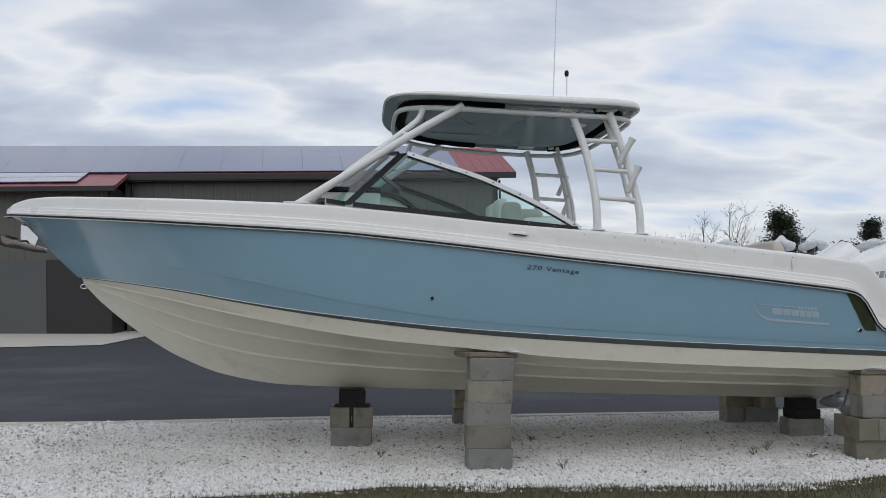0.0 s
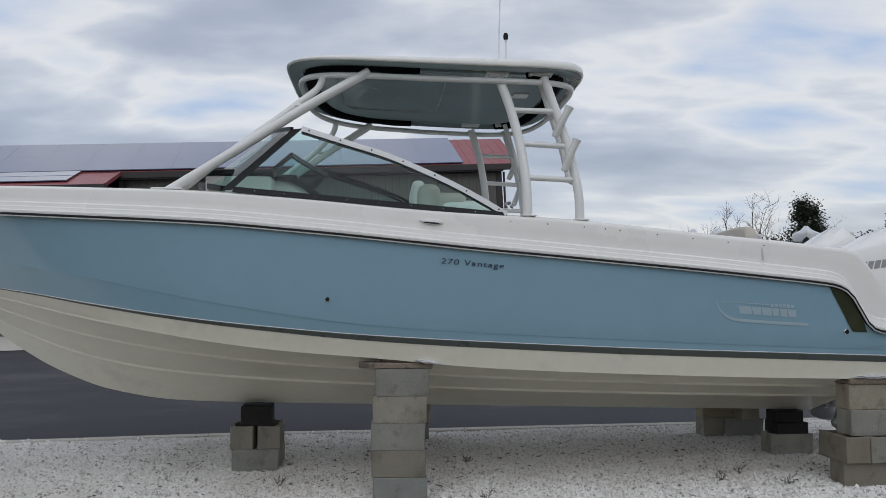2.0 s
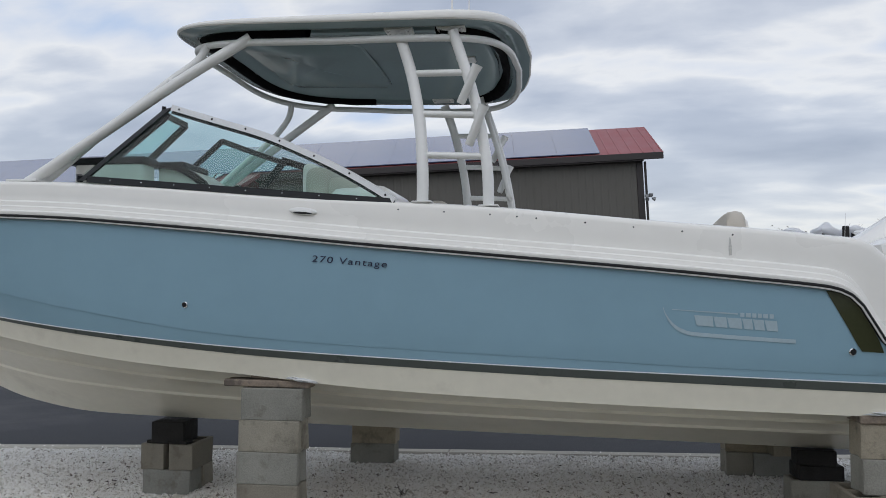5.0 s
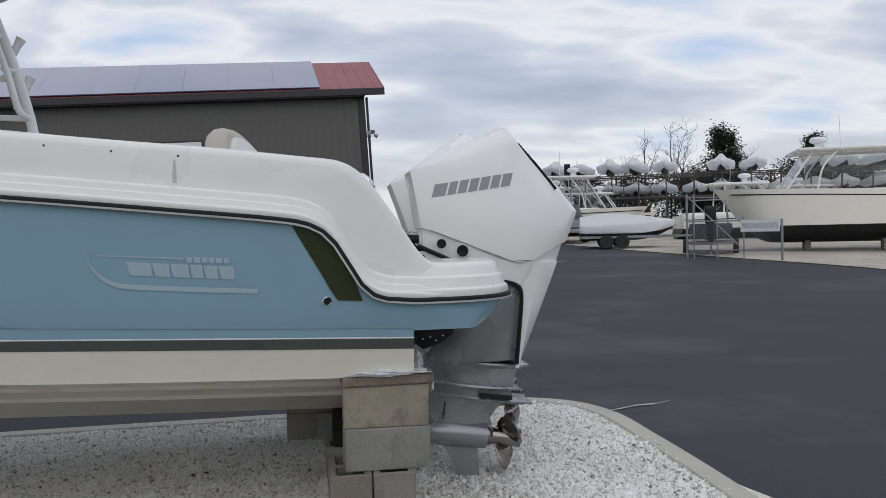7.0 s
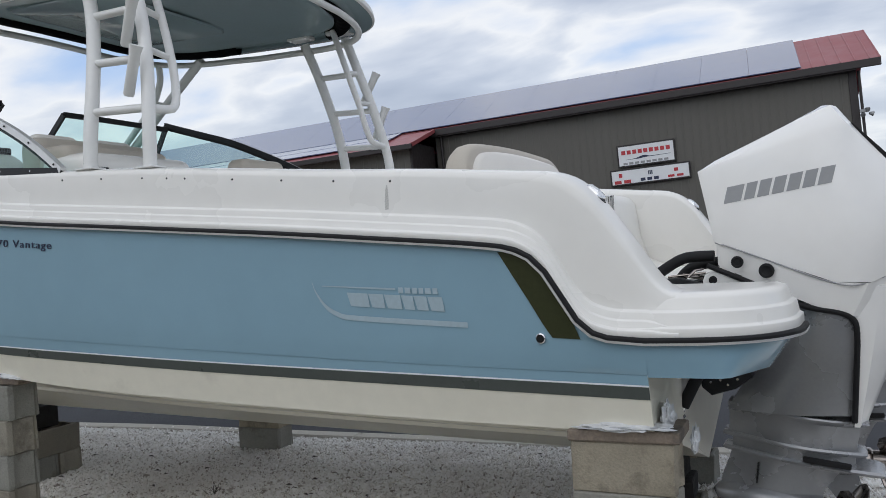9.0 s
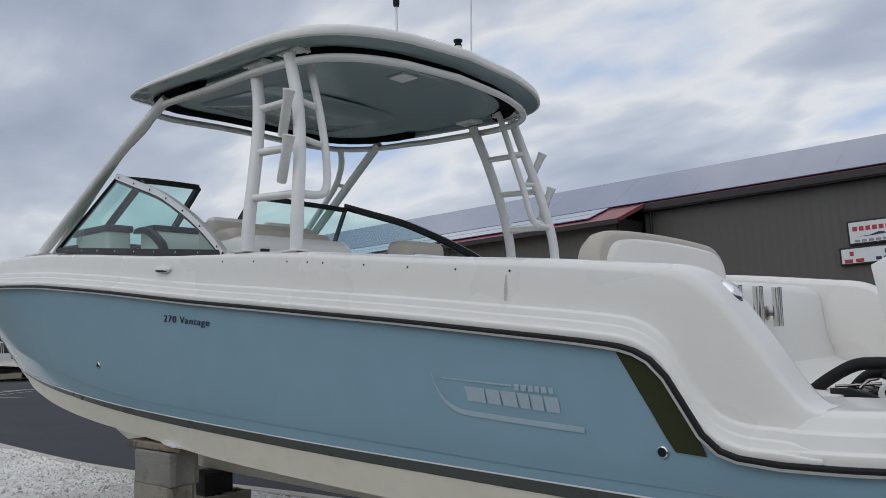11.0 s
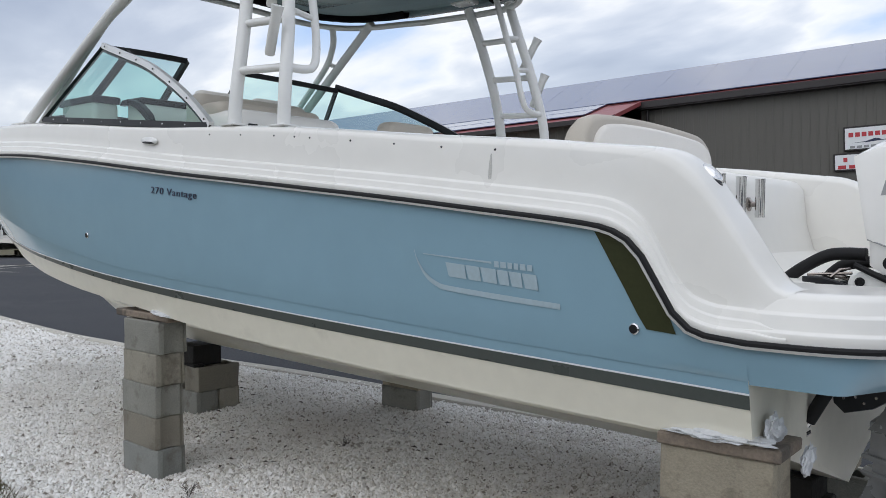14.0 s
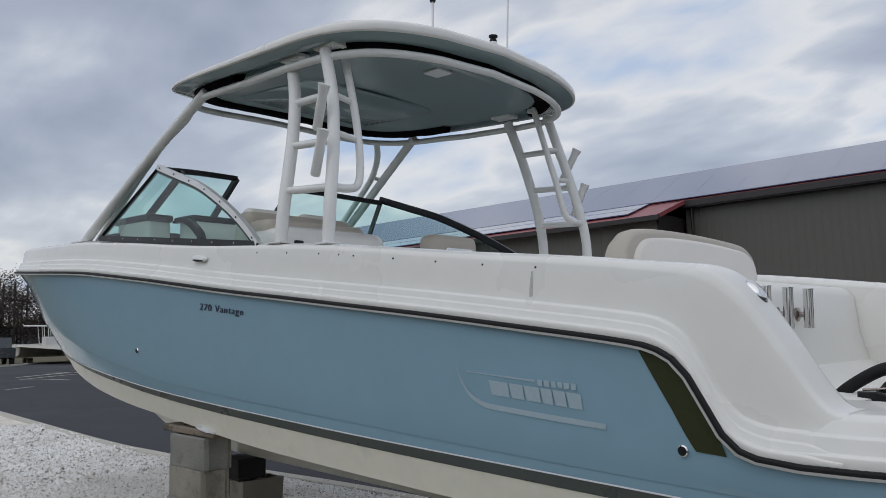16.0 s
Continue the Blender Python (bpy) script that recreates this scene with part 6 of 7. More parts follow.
put_timber("keel_block", (-0.15, -0.10, 0), (0.15, 0.12, 0.10), 3, TAR, "dark stained timber block under the keel", at=(2.52, 0.09, z0 + 0.196))
put_timber("keel_block", (-0.13, -0.10, 0), (0.13, 0.10, 0.105), -4, TAR, "dark stained timber block under the keel", at=(2.50, 0.09, z0 + 0.297))
for u, v, n in ((-0.86, 1.15, 4), (2.46, 0.93, 3)):
    z0 = ground_at(u, v) - 0.008
    for k in range(n):
        put_block(u + 0.01 * (k % 2), v, z0 + 0.1945 * k, 90 * (u > 0 and k == 1) + 2 * (k % 2))
    if u > 0:
        put_block(2.25, 0.98, z0, 4)
        put_block(2.25, 0.98, z0 + 0.1945, 1)


# ---- the workshop behind ----
house = thing("workshop", "long dark-sided metal workshop with red roof covered in solar panels", "building", Matrix.Translation((-12.04, 33.51, 0)) @ Matrix.Rotation(radians(10.3), 4, 'Z') @ Matrix.Rotation(radians(-2.55), 4, 'Y'))
XL, XR, EAVE, SLOPE, RIDGE = -34.0, 15.85, 6.40, 0.467, 3.75
BACK = 2 * RIDGE


def siding(g, x0, x1, y, z0, z1):
    """Ribbed sheet: a trapezoid rib every 0.3 m."""
    xs, ys = [], []
    x = x0
    while x < x1 - 0.3:
        for dx, dy in ((0, 0), (0.19, 0), (0.205, -0.012), (0.265, -0.012), (0.28, 0)):
            xs.append(x + dx)
            ys.append(y + dy)
        x += 0.3
    xs.append(x1)
    ys.append(y)
    loft(g, [[(a, b, z0) for a, b in zip(xs, ys)], [(a, b, z1) for a, b in zip(xs, ys)]])


g = bm_new()
siding(g, -0.6, 15.05, 0.45, -1.0, 6.45)
part("front_wall", g, SIDING, house, "ribbed grey-brown metal siding", smooth=False)
g = bm_new()
siding(g, XL, -0.75, -1.95, 2.9, 5.75)
part("lean_to_wall", g, SIDING, house, "ribbed grey-brown metal siding", smooth=False)
g = bm_new()
box(g, (XL, -2.02, -0.6), (-3.0, -1.9, 2.9), 0.01, 1)
part("roller_door", g, DARKWALL, house, "wide dark grey closed door", smooth=False)
g = bm_new()
box(g, (-3.0, -1.98, -0.6), (-0.75, -1.86, 2.9))
box(g, (-0.80, -1.95, -1.0), (-0.70, 0.45, 5.75))
part("lean_to_end", g, TRIM, house, "", smooth=False)
g = bm_new()
a = [g.verts.new(q) for q in ((15.05, 0.45, -1), (15.05, BACK - 0.45, -1), (15.05, BACK - 0.45, 6.4), (15.05, RIDGE, 8.0), (15.05, 0.45, 6.4))]
g.faces.new(a)
b = [g.verts.new(q) for q in ((XL, BACK - 0.45, -1), (15.05, BACK - 0.45, -1), (15.05, BACK - 0.45, 6.4), (XL, BACK - 0.45, 6.4))]
g.faces.new(b)
part("gable_wall", g, SIDING, house, "", smooth=False)
g = bm_new()
box(g, (14.86, 0.40, -1), (15.12, 0.55, 6.3), 0.01, 1)
part("corner_trim", g, TRIM, house, "dark corner trim", smooth=False)


def roof_z(y):
    """The lean-to in front lies flatter than the main roof."""
    return EAVE + (0.312 * y if y < 0 else SLOPE * (y if y < RIDGE else BACK - y))


g = bm_new()
for (x0, x1, y0, y1) in ((XL, XR, 0.0, RIDGE), (XL, -0.45, -2.55, 0.0), (XL, XR, RIDGE, BACK)):
    for top, dz in ((True, 0.0), (False, -0.14)):
        a = [g.verts.new(q) for q in ((x0, y0, roof_z(y0) + dz), (x1, y0, roof_z(y0) + dz), (x1, y1, roof_z(y1) + dz), (x0, y1, roof_z(y1) + dz))]
        g.faces.new(a)
x = 13.3
while x < XR:
    sweep(g, [(x, 0.02, roof_z(0.02) + 0.01), (x, RIDGE - 0.05, roof_z(RIDGE - 0.05) + 0.01)], [(-0.03, 0), (-0.015, 0.010), (0.015, 0.010), (0.03, 0)])
    x += 0.45
part("roof", g, REDROOF, house, "red ribbed metal roof", smooth=False)
g = bm_new()
box(g, (XL, -0.06, EAVE - 0.26), (XR + 0.02, 0.06, EAVE + 0.0), 0.01, 1)
box(g, (XL, -2.62, roof_z(-2.55) - 0.20), (-0.42, -2.50, roof_z(-2.55) - 0.005), 0.01, 1)
box(g, (-0.6, 0.0, EAVE - 0.30), (15.1, 0.45, EAVE - 0.24))
part("eave_gutter", g, TRIM, house, "dark eaves gutter", smooth=False)
g = bm_new()
sweep(g, [(XR, 0.0, EAVE - 0.07), (XR, RIDGE, roof_z(RIDGE) - 0.07), (XR, BACK, EAVE - 0.07)], [(-0.02, -0.09), (0.03, -0.09), (0.03, 0.08), (-0.02, 0.08)], upv=(0, 0, 1))
sweep(g, [(-0.45, -2.55, roof_z(-2.55) - 0.05), (-0.45, 0.0, EAVE - 0.05)], [(-0.02, -0.07), (0.05, -0.07), (0.05, 0.08), (-0.02, 0.08)])
sweep(g, [(XL, RIDGE, roof_z(RIDGE) + 0.02), (XR, RIDGE, roof_z(RIDGE) + 0.02)], [(-0.12, -0.09), (0, -0.02), (0.12, -0.09)])
part("barge_board", g, REDROOF, house, "red metal rake trim", smooth=False)
g = bm_new()
tube(g, [(-0.3, 0.30, 6.1), (-0.3, 0.36, 3.0), (-0.3, 0.36, 0.1)], 0.06, 8)
part("downpipe", g, TRIM, house, "dark downpipe")
g = bm_new()
tube(g, [(15.2, 0.36, 6.1), (15.2, 0.36, 0.0)], 0.05, 8)
part("downpipe", g, TRIM, house, "dark downpipe")
g = bm_new()
for dx, dz, ax in ((0.10, 0.0, (0.6, -0.7, -0.4)), (0.22, -0.16, (0.9, -0.2, -0.4)), (0.02, -0.16, (-0.5, -0.8, -0.4))):
    lathe(g, [(0.03, -0.05), (0.06, 0.0), (0.085, 0.10), (0.08, 0.105)], (15.2 + dx, 0.25, 4.75 + dz), ax, 10)
box(g, (15.12, 0.2, 4.66), (15.36, 0.32, 4.76))
part("flood_lamp", g, GALV, house, "cluster of flood lamps at the corner")
# two framed signs with plain shapes
for x0, z0, w, h, shapes in ((6.75, 3.86, 2.15, 0.84, [(0.08, 0.56, 0.86, 0.18, SIGNRED), (0.12, 0.30, 0.80, 0.12, NAVY), (0.10, 0.10, 0.80, 0.10, LETTER)]),
                             (6.42, 3.18, 2.95, 0.62, [(0.05, 0.12, 0.24, 0.2, SIGNRED), (0.11, 0.5, 0.06, 0.24, SIGNRED), (0.38, 0.16, 0.25, 0.18, NAVY), (0.48, 0.5, 0.06, 0.24, NAVY), (0.72, 0.18, 0.22, 0.14, SIGNRED), (0.80, 0.5, 0.07, 0.2, SIGNRED)])):
    g = bm_new()
    box(g, (x0, 0.30, z0), (x0 + w, 0.44, z0 + h), 0.015, 1)
    fr = part("wall_sign", g, TRIM, house, "framed white sign board", smooth=False)
    g = bm_new()
    box(g, (x0 + 0.06, 0.285, z0 + 0.06), (x0 + w - 0.06, 0.30, z0 + h - 0.06))
    part("board", g, SIGNWHITE, fr, smooth=False)
    for fx, fz, fw, fh, mm in shapes:
        n = max(1, int(fw / 0.09)) if mm is not NAVY or fw > 0.7 else 3
        if mm is NAVY and fw > 0.7:
            g = bm_new()
            pts = [(0, 0.2), (0.25, 0.45), (0.42, 1.3), (0.5, 1.1), (0.55, 0.7), (1.0, 0.75), (1.0, 0.6), (0.5, 0.45), (0.3, 0.15)]
            a = [g.verts.new((x0 + w * (fx + fw * px), 0.279, z0 + h * (fz + fh * pz))) for px, pz in pts]
            g.faces.new(a)
            part("mark", g, mm, fr, smooth=False)
            continue
        for k in range(n):
            g = bm_new()
            xa = x0 + w * (fx + fw * k / n)
            box(g, (xa, 0.277, z0 + h * fz), (xa + w * fw / n * 0.72, 0.284, z0 + h * (fz + fh)))
            part("mark", g, mm, fr, smooth=False)


# ---- distant trees and woods ----
def limbs(g, base, d, length, r, depth, tips, rnd, spread=0.55):
    """A limb that forks into thinner ones."""
    pts, q, dirv = [Vector(base)], Vector(base), Vector(d).normalized()
    for k in range(4):
        dirv = (dirv + Vector((rnd.gauss(0, 0.14), rnd.gauss(0, 0.14), rnd.gauss(0.03, 0.08)))).normalized()
        q = q + dirv * length / 4
        pts.append(q.copy())
    n = 6 if depth > 2 else 4
    rings = []
    for k, p in enumerate(pts):
        rr = r * (1 - 0.45 * k / 4)
        s = dirv.orthogonal().normalized()
        t = dirv.cross(s)
        rings.append([p + (s * math.cos(2 * math.pi * j / n) + t * math.sin(2 * math.pi * j / n)) * rr for j in range(n)])
    loft(g, rings, True)
    if depth == 0:
        tips.append(q)
        return
    for k in range(rnd.choice((3, 3, 4))):
        nd = (dirv + Vector((rnd.gauss(0, spread), rnd.gauss(0, spread), rnd.gauss(0.12, 0.25)))).normalized()
        start = pts[rnd.choice((2, 3, 4))]
        limbs(g, start, nd, length * rnd.uniform(0.55, 0.8), r * 0.52, depth - 1, tips, rnd, spread)
    tips.append(q)


def leaf_cloud(centres, spread, count, size, rnd):
    vs, fs = [], []
    for _ in range(count):
        c = rnd.choice(centres)
        p = c + Vector((rnd.gauss(0, spread), rnd.gauss(0, spread), rnd.gauss(0, spread * 0.7)))
        a, b = rnd.random() * 6.28, rnd.uniform(-1, 1)
        s = size * rnd.uniform(0.5, 1.4)
        e1 = Vector((math.cos(a), math.sin(a), b * 0.6)).normalized() * s
        e2 = Vector((-math.sin(a) * 0.6, math.cos(a) * 0.6, rnd.uniform(-0.6, 0.9))).normalized() * s * 0.7
        o = len(vs)
        vs.extend([p - e1, p + e2, p + e1, p - e2 * 0.8])
        fs.append((o, o + 1, o + 2, o + 3))
    return vs, fs


def mesh_py(name, vs, fs, m):
    me = bpy.data.meshes.new(name)
    me.from_pydata([tuple(v) for v in vs], [], fs)
    me.materials.append(m)
    return new(name, me)


def evergreen(x, y, h, wide, seed, label):
    rnd = random.Random(seed)
    t = thing("evergreen_tree", label, "tree", Matrix.Translation((x, y, 0)), "trees beyond the lot")
    g = bm_new()
    tips = []
    loft(g, [[(0.30 * (1 - k / 9) * math.cos(a), 0.30 * (1 - k / 9) * math.sin(a), h * 0.95 * k / 8) for a in [j * math.pi / 4 for j in range(8)]] for k in range(9)], True)
    for k in range(46):
        z = h * rnd.uniform(0.16, 0.95)
        a = rnd.random() * 6.28
        ln = wide * min(1.0, 1.45 * (1.06 - z / h)) * rnd.uniform(0.45, 1.1)
        end = Vector((ln * math.cos(a), ln * math.sin(a), z + rnd.uniform(0.2, 1.0)))
        tube(g, [(0, 0, z), end * 0.5 + Vector((0, 0, z * 0.5)), end], 0.05, 5)
        for f0 in (0.55, 0.8, 1.0):
            tips.append(Vector((0, 0, z)).lerp(end, f0))
    tips.append(Vector((0, 0, h)))
    part("trunk", g, BARK, t)
    vs, fs = leaf_cloud(tips, wide * 0.15, 15000, 0.125, rnd)
    ob = mesh_py("crown", vs, fs, LEAF)
    ob.parent = t
    return t


def bare_tree(x, y, h, seed, label):
    rnd = random.Random(seed)
    t = thing("bare_tree", label, "tree", Matrix.Translation((x, y, 0)), "trees beyond the lot")
    g = bm_new()
    tips = []
    limbs(g, (0, 0, 0), (0.05, 0, 1), h * 0.40, 0.26, 5, tips, rnd, 0.72)
    part("trunk", g, BARK, t, "bare winter limbs and twigs")
    return t


evergreen(38.2, 92.5, 11.8, 3.1, 3, "dark dense evergreen tree behind the boat racks")
evergreen(47.0, 90.0, 10.2, 2.4, 5, "small dark evergreen tree behind the boat racks")
bare_tree(35.4, 95.0, 15.0, 8, "tall leafless tree beside an evergreen")
bare_tree(31.8, 96.0, 12.6, 12, "leafless tree with many fine twigs")
bare_tree(23.6, 101.0, 8.2, 15, "small leafless tree behind the boat racks")
bare_tree(5.6, 96.0, 8.6, 21, "small leafless tree past the workshop corner")


def woods(name, pts, depth, h0, h1, count, seed, m, size, label, base=0.0):
    """A belt of far trees: an uneven mass of leaf clumps on many thin trunks."""
    rnd = random.Random(seed)
    line = spline([(x, y, 0) for x, y in pts], 12)
    centres, g = [], bm_new()
    for _ in range(150):
        q = rnd.choice(line) + Vector((rnd.gauss(0, 4), rnd.gauss(0, 4) + rnd.uniform(0, depth), 0))
        h = rnd.uniform(h0, h1)
        tube(g, [q, q + Vector((rnd.gauss(0, 0.2), 0, h * 0.9))], 0.12, 5)
        for k in range(7):
            centres.append(q + Vector((rnd.gauss(0, 1.6), rnd.gauss(0, 1.2), h * rnd.uniform(0.1, 1.0))))
    vs, fs = leaf_cloud(centres, 0.7, count, size, rnd)
    t = thing(name, label, "woods", Matrix.Translation((0, 0, base)), kind="stuff")
    part("trunks", g, BARK, t)
    ob = mesh_py("leaves", vs, fs, m)
    ob.parent = t


woods("far_woods", [(15, 113), (22, 114), (34, 110), (48, 104), (62, 96), (80, 84)], 10, 5.5, 9.0, 150000, 31, LEAF2, 0.16, "dark belt of far woods behind the boat racks")
woods("side_woods", [(-104, 62), (-101, 44), (-100, 30), (-100, 14), (-98, -6)], 6, 5.0, 9.5, 260000, 33, LEAF3, 0.11, "brown winter woods along the far side", -1.3)


# ---- boats and yard gear in the distance ----
def wrapped_boat_mesh(length, beam, seed, peak):
    rnd = random.Random(seed)
    g = bm_new()
    rr = []
    for k in range(15):
        s = k / 14
        hb = beam / 2 * (1 - max(0, (s - 0.55) / 0.45) ** 2.2) * (0.92 if s < 0.08 else 1)
        zk = 0.42 + 0.45 * max(0, (s - 0.6) / 0.4) ** 2
        zc = 0.92 + 0.16 * s
        pk = zc + 1.25 * peak * (0.35 + 0.65 * math.sin(math.pi * min(1, s * 0.9 + 0.12))) * (1 - 0.6 * s)
        row = []
        for v, z in ((0, zk), (0.50, zk + 0.03), (1.02, zk + 0.10), (1.12, zc - 0.10), (1.08, zc + 0.05), (0.48, zc * 0.55 + pk * 0.45 + 0.05 * rnd.random()), (0.14, pk), (0, pk + 0.02)):
            row.append((s * length, v * hb, z))
        rr.append([(x, -y, z) for x, y, z in row] + [(x, y, z) for x, y, z in row[::-1]])
    loft(g, rr, False, True)
    for v in g.verts:
        v.co.z += 0.05 * noise.noise(v.co * 1.7 + Vector((seed, 0, 0)))
    return g


def wrapped_dark_mesh(length, beam):
    g = bm_new()
    rr = []
    for k in range(12):
        s = k / 11
        hb = beam / 2 * (1 - max(0, (s - 0.55) / 0.45) ** 2.2)
        zk = 0.05 + 0.6 * max(0, (s - 0.6) / 0.4) ** 2
        rr.append([(s * length, -hb * 0.98, 0.62), (s * length, -hb * 0.8, zk + 0.2), (s * length, 0, zk), (s * length, hb * 0.8, zk + 0.2), (s * length, hb * 0.98, 0.62)])
    loft(g, rr, False, True)
    return g


# the rack: two storeys of steel with wrapped boats side by side, bows outwards
RA, RB = Vector((12.0, 90.5, 0)), Vector((52.0, 77.0, 0))
rd = (RB - RA).normalized()
rack = thing("boat_rack", "long two-storey steel boat rack", "rack", Matrix.Translation((0, 0, 0.9)))
for k in range(17):
    p = RA + (RB - RA) * k / 16
    for back in (0, 6):
        q = p + Vector((-rd.y, rd.x, 0)) * back
        g = bm_new()
        box(g, (q.x - 0.06, q.y - 0.06, 0), (q.x + 0.06, q.y + 0.06, 5.75))
        part("post", g, RUST, rack, smooth=False)
for z in (3.25, 5.45):
    for back in (0, 3, 6):
        off = Vector((-rd.y, rd.x, 0)) * back
        g = bm_new()
        sweep(g, [RA + off + Vector((0, 0, z)), RB + off + Vector((0, 0, z))], [(-0.05, -0.06), (0.05, -0.06), (0.05, 0.06), (-0.05, 0.06)])
        part("beam", g, RUST, rack, smooth=False)
rnd = random.Random(77)
protos = []
for k, (ln, bw, pk) in enumerate(((6.6, 2.3, 0.75), (7.2, 2.4, 1.0), (6.2, 2.2, 0.6))):
    t = thing("wrapped_boat", "motor boat wrapped in white film, stored on a steel rack", "boat", group="wrapped boats on the rack")
    part("wrap", wrapped_boat_mesh(ln, bw, k + 1, pk), WRAP, t, "taut white shrink wrap", angle=60)
    part("hull", wrapped_dark_mesh(ln * 0.9, bw * 0.34), DARKHULL, t, "dark keel below the wrap")
    protos.append(t)
used = set()
for row_k, z in enumerate((3.35, 5.55)):
    n = 15
    for k in range(n):
        if rnd.random() < 0.14 and row_k == 1:
            continue
        p = RA + (RB - RA) * ((k + 0.5) / n) + Vector((-rd.y, rd.x, 0)) * 6.2
        j = rnd.randrange(3)
        # the bow looks out over the front of the rack
        m = Matrix.Translation((p.x, p.y, z + 0.9)) @ Matrix.Rotation(math.atan2(rd.y, rd.x) - math.pi / 2 + radians(rnd.uniform(-4, 4)), 4, 'Z')
        if j not in used:
            used.add(j)
            protos[j].matrix_world = m
        else:
            copy_thing(protos[j], m)


CRUISER = mat("cream_cruiser_gelcoat", (0.80, 0.765, 0.68), 0.35, vary=0.03, scale=1.5, fine=12)


def cabin_boat(name, label, m, length, beam, white_lo, sheer, top, bottom_mat, hull_mat=None, fore=0.36):
    """A cabin cruiser seen from afar: hull, bottom, deck, curtained cockpit, hardtop with struts, radar."""
    t = thing(name, label, "boat", m)
    def rows_between(lo, hi):
        rr = []
        for k in range(19):
            s = k / 18
            hb = beam / 2 * (1 - (1 - min(1, s / 0.42)) ** 2.2)
            x = s * length
            rr.append((x, hb, s))
        return rr
    def section(kind):
        rr = []
        for x, hb, s in rows_between(0, 1):
            sh = sheer - 0.42 * (sheer - white_lo) * min(1, s / 0.8) ** 1.0 * 0.55
            rake = (1 - min(1, s / 0.16)) * 0.75 * (sheer - white_lo)
            if kind == "white":
                rr.append([(x + rake * (1 - k / 6) ** 1.0, sgn * hb * (0.95 + 0.05 * (k / 6) ** 0.8), white_lo + (sh - white_lo) * k / 6) for sgn in (-1,) for k in range(7)] + [(x + rake * (1 - k / 6), hb * (0.95 + 0.05 * (k / 6) ** 0.8), white_lo + (sh - white_lo) * k / 6) for k in range(6, -1, -1)])
            else:
                kz = white_lo - 0.62 + 0.5 * (1 - min(1, s / 0.2)) ** 2
                rr.append([(x + rake, -hb * 0.86, white_lo), (x + rake + 0.1, -hb * 0.74, white_lo - 0.22), (x + rake + 0.2, 0, kz), (x + rake + 0.1, hb * 0.74, white_lo - 0.22), (x + rake, hb * 0.86, white_lo)])
        return rr
    g = bm_new()
    loft(g, section("white"), False, True)
    part("hull", g, hull_mat or CREAM, t, "glossy pale hull")
    g = bm_new()
    loft(g, section("bottom"), False, True)
    part("bottom", g, bottom_mat, t, "dark antifouled bottom")
    g = bm_new()
    for sgn in (-1, 1):
        sweep(g, [(x, sgn * hb * 0.985, sheer - 0.42 * (sheer - white_lo) * min(1, s / 0.8) * 0.55 - 0.20) for x, hb, s in rows_between(0, 1) if s > 0.01], [(-0.02, -0.02), (0.02, -0.02), (0.02, 0.02), (-0.02, 0.02)])
    part("rub_rail", g, BLACK, t)
    hz = sheer - 0.2 * (sheer - white_lo)
    g = bm_new()
    loft(g, [[(length * a, -beam * b, z), (length * a, beam * b, z)] for a, b, z in ((0.30, 0.34, hz), (0.36, 0.36, hz + 0.22), (0.40, 0.36, hz + 0.25))])
    box(g, (length * (fore + 0.02), -beam * 0.42, hz - 0.3), (length * 0.95, beam * 0.42, hz + 0.12), 0.08, 2)
    part("deckhouse", g, WHITE, t, "white deckhouse")
    wx0, wx1 = length * fore, length * 0.72
    g = bm_new()
    loft(g, [[(wx0, -beam * 0.38, hz + 0.2), (wx0, beam * 0.38, hz + 0.2)], [(wx0 + 0.75, -beam * 0.33, top - 0.08), (wx0 + 0.75, beam * 0.33, top - 0.08)]])
    for sgn in (-1, 1):
        loft(g, [[(wx0, sgn * beam * 0.38, hz + 0.1), (wx1, sgn * beam * 0.40, hz + 0.1)], [(wx0 + 0.75, sgn * beam * 0.33, top - 0.08), (wx1, sgn * beam * 0.36, top - 0.08)]])
    part("clear_curtain", g, CLEAR, t, "clear plastic cockpit curtains")
    g = bm_new()
    box(g, (wx0 + 0.3, -beam * 0.40, top - 0.06), (wx1 + 0.5, beam * 0.40, top + 0.06), 0.05, 3)
    part("hardtop", g, WHITE, t, "white hardtop")
    g = bm_new()
    for sgn in (-1, 1):
        tube(g, [(wx0 - 0.1, sgn * beam * 0.39, hz + 0.1), (wx0 + 0.8, sgn * beam * 0.34, top - 0.05)], 0.035, 6)
        tube(g, [(wx0 + 0.9, sgn * beam * 0.40, hz + 0.1), (wx0 + 1.1, sgn * beam * 0.38, hz + 0.9), (wx0 + 1.6, sgn * beam * 0.36, top - 0.05)], 0.035, 6, 4)
        tube(g, [(wx1, sgn * beam * 0.40, hz), (wx1 - 0.1, sgn * beam * 0.37, top - 0.05)], 0.035, 6)
    part("tube_frame", g, PIPE, t, "white tube frame")
    g = bm_new()
    lathe(g, [(0.20, 0), (0.30, 0.06), (0.31, 0.14), (0.24, 0.22), (0.05, 0.25)], (wx0 + 1.2, 0, top + 0.28), (0, 0, 1), 16)
    box(g, (wx0 + 1.08, -0.12, top + 0.05), (wx0 + 1.32, 0.12, top + 0.29), 0.02, 1)
    part("radar", g, SIGNWHITE, t, "white radar dome")
    g = bm_new()
    tube(g, [(wx0 + 2.0, 0.3, top + 0.05), (wx0 + 1.95, 0.3, top + 1.3)], 0.012, 5)
    part("aerial", g, SIGNWHITE, t)
    return t


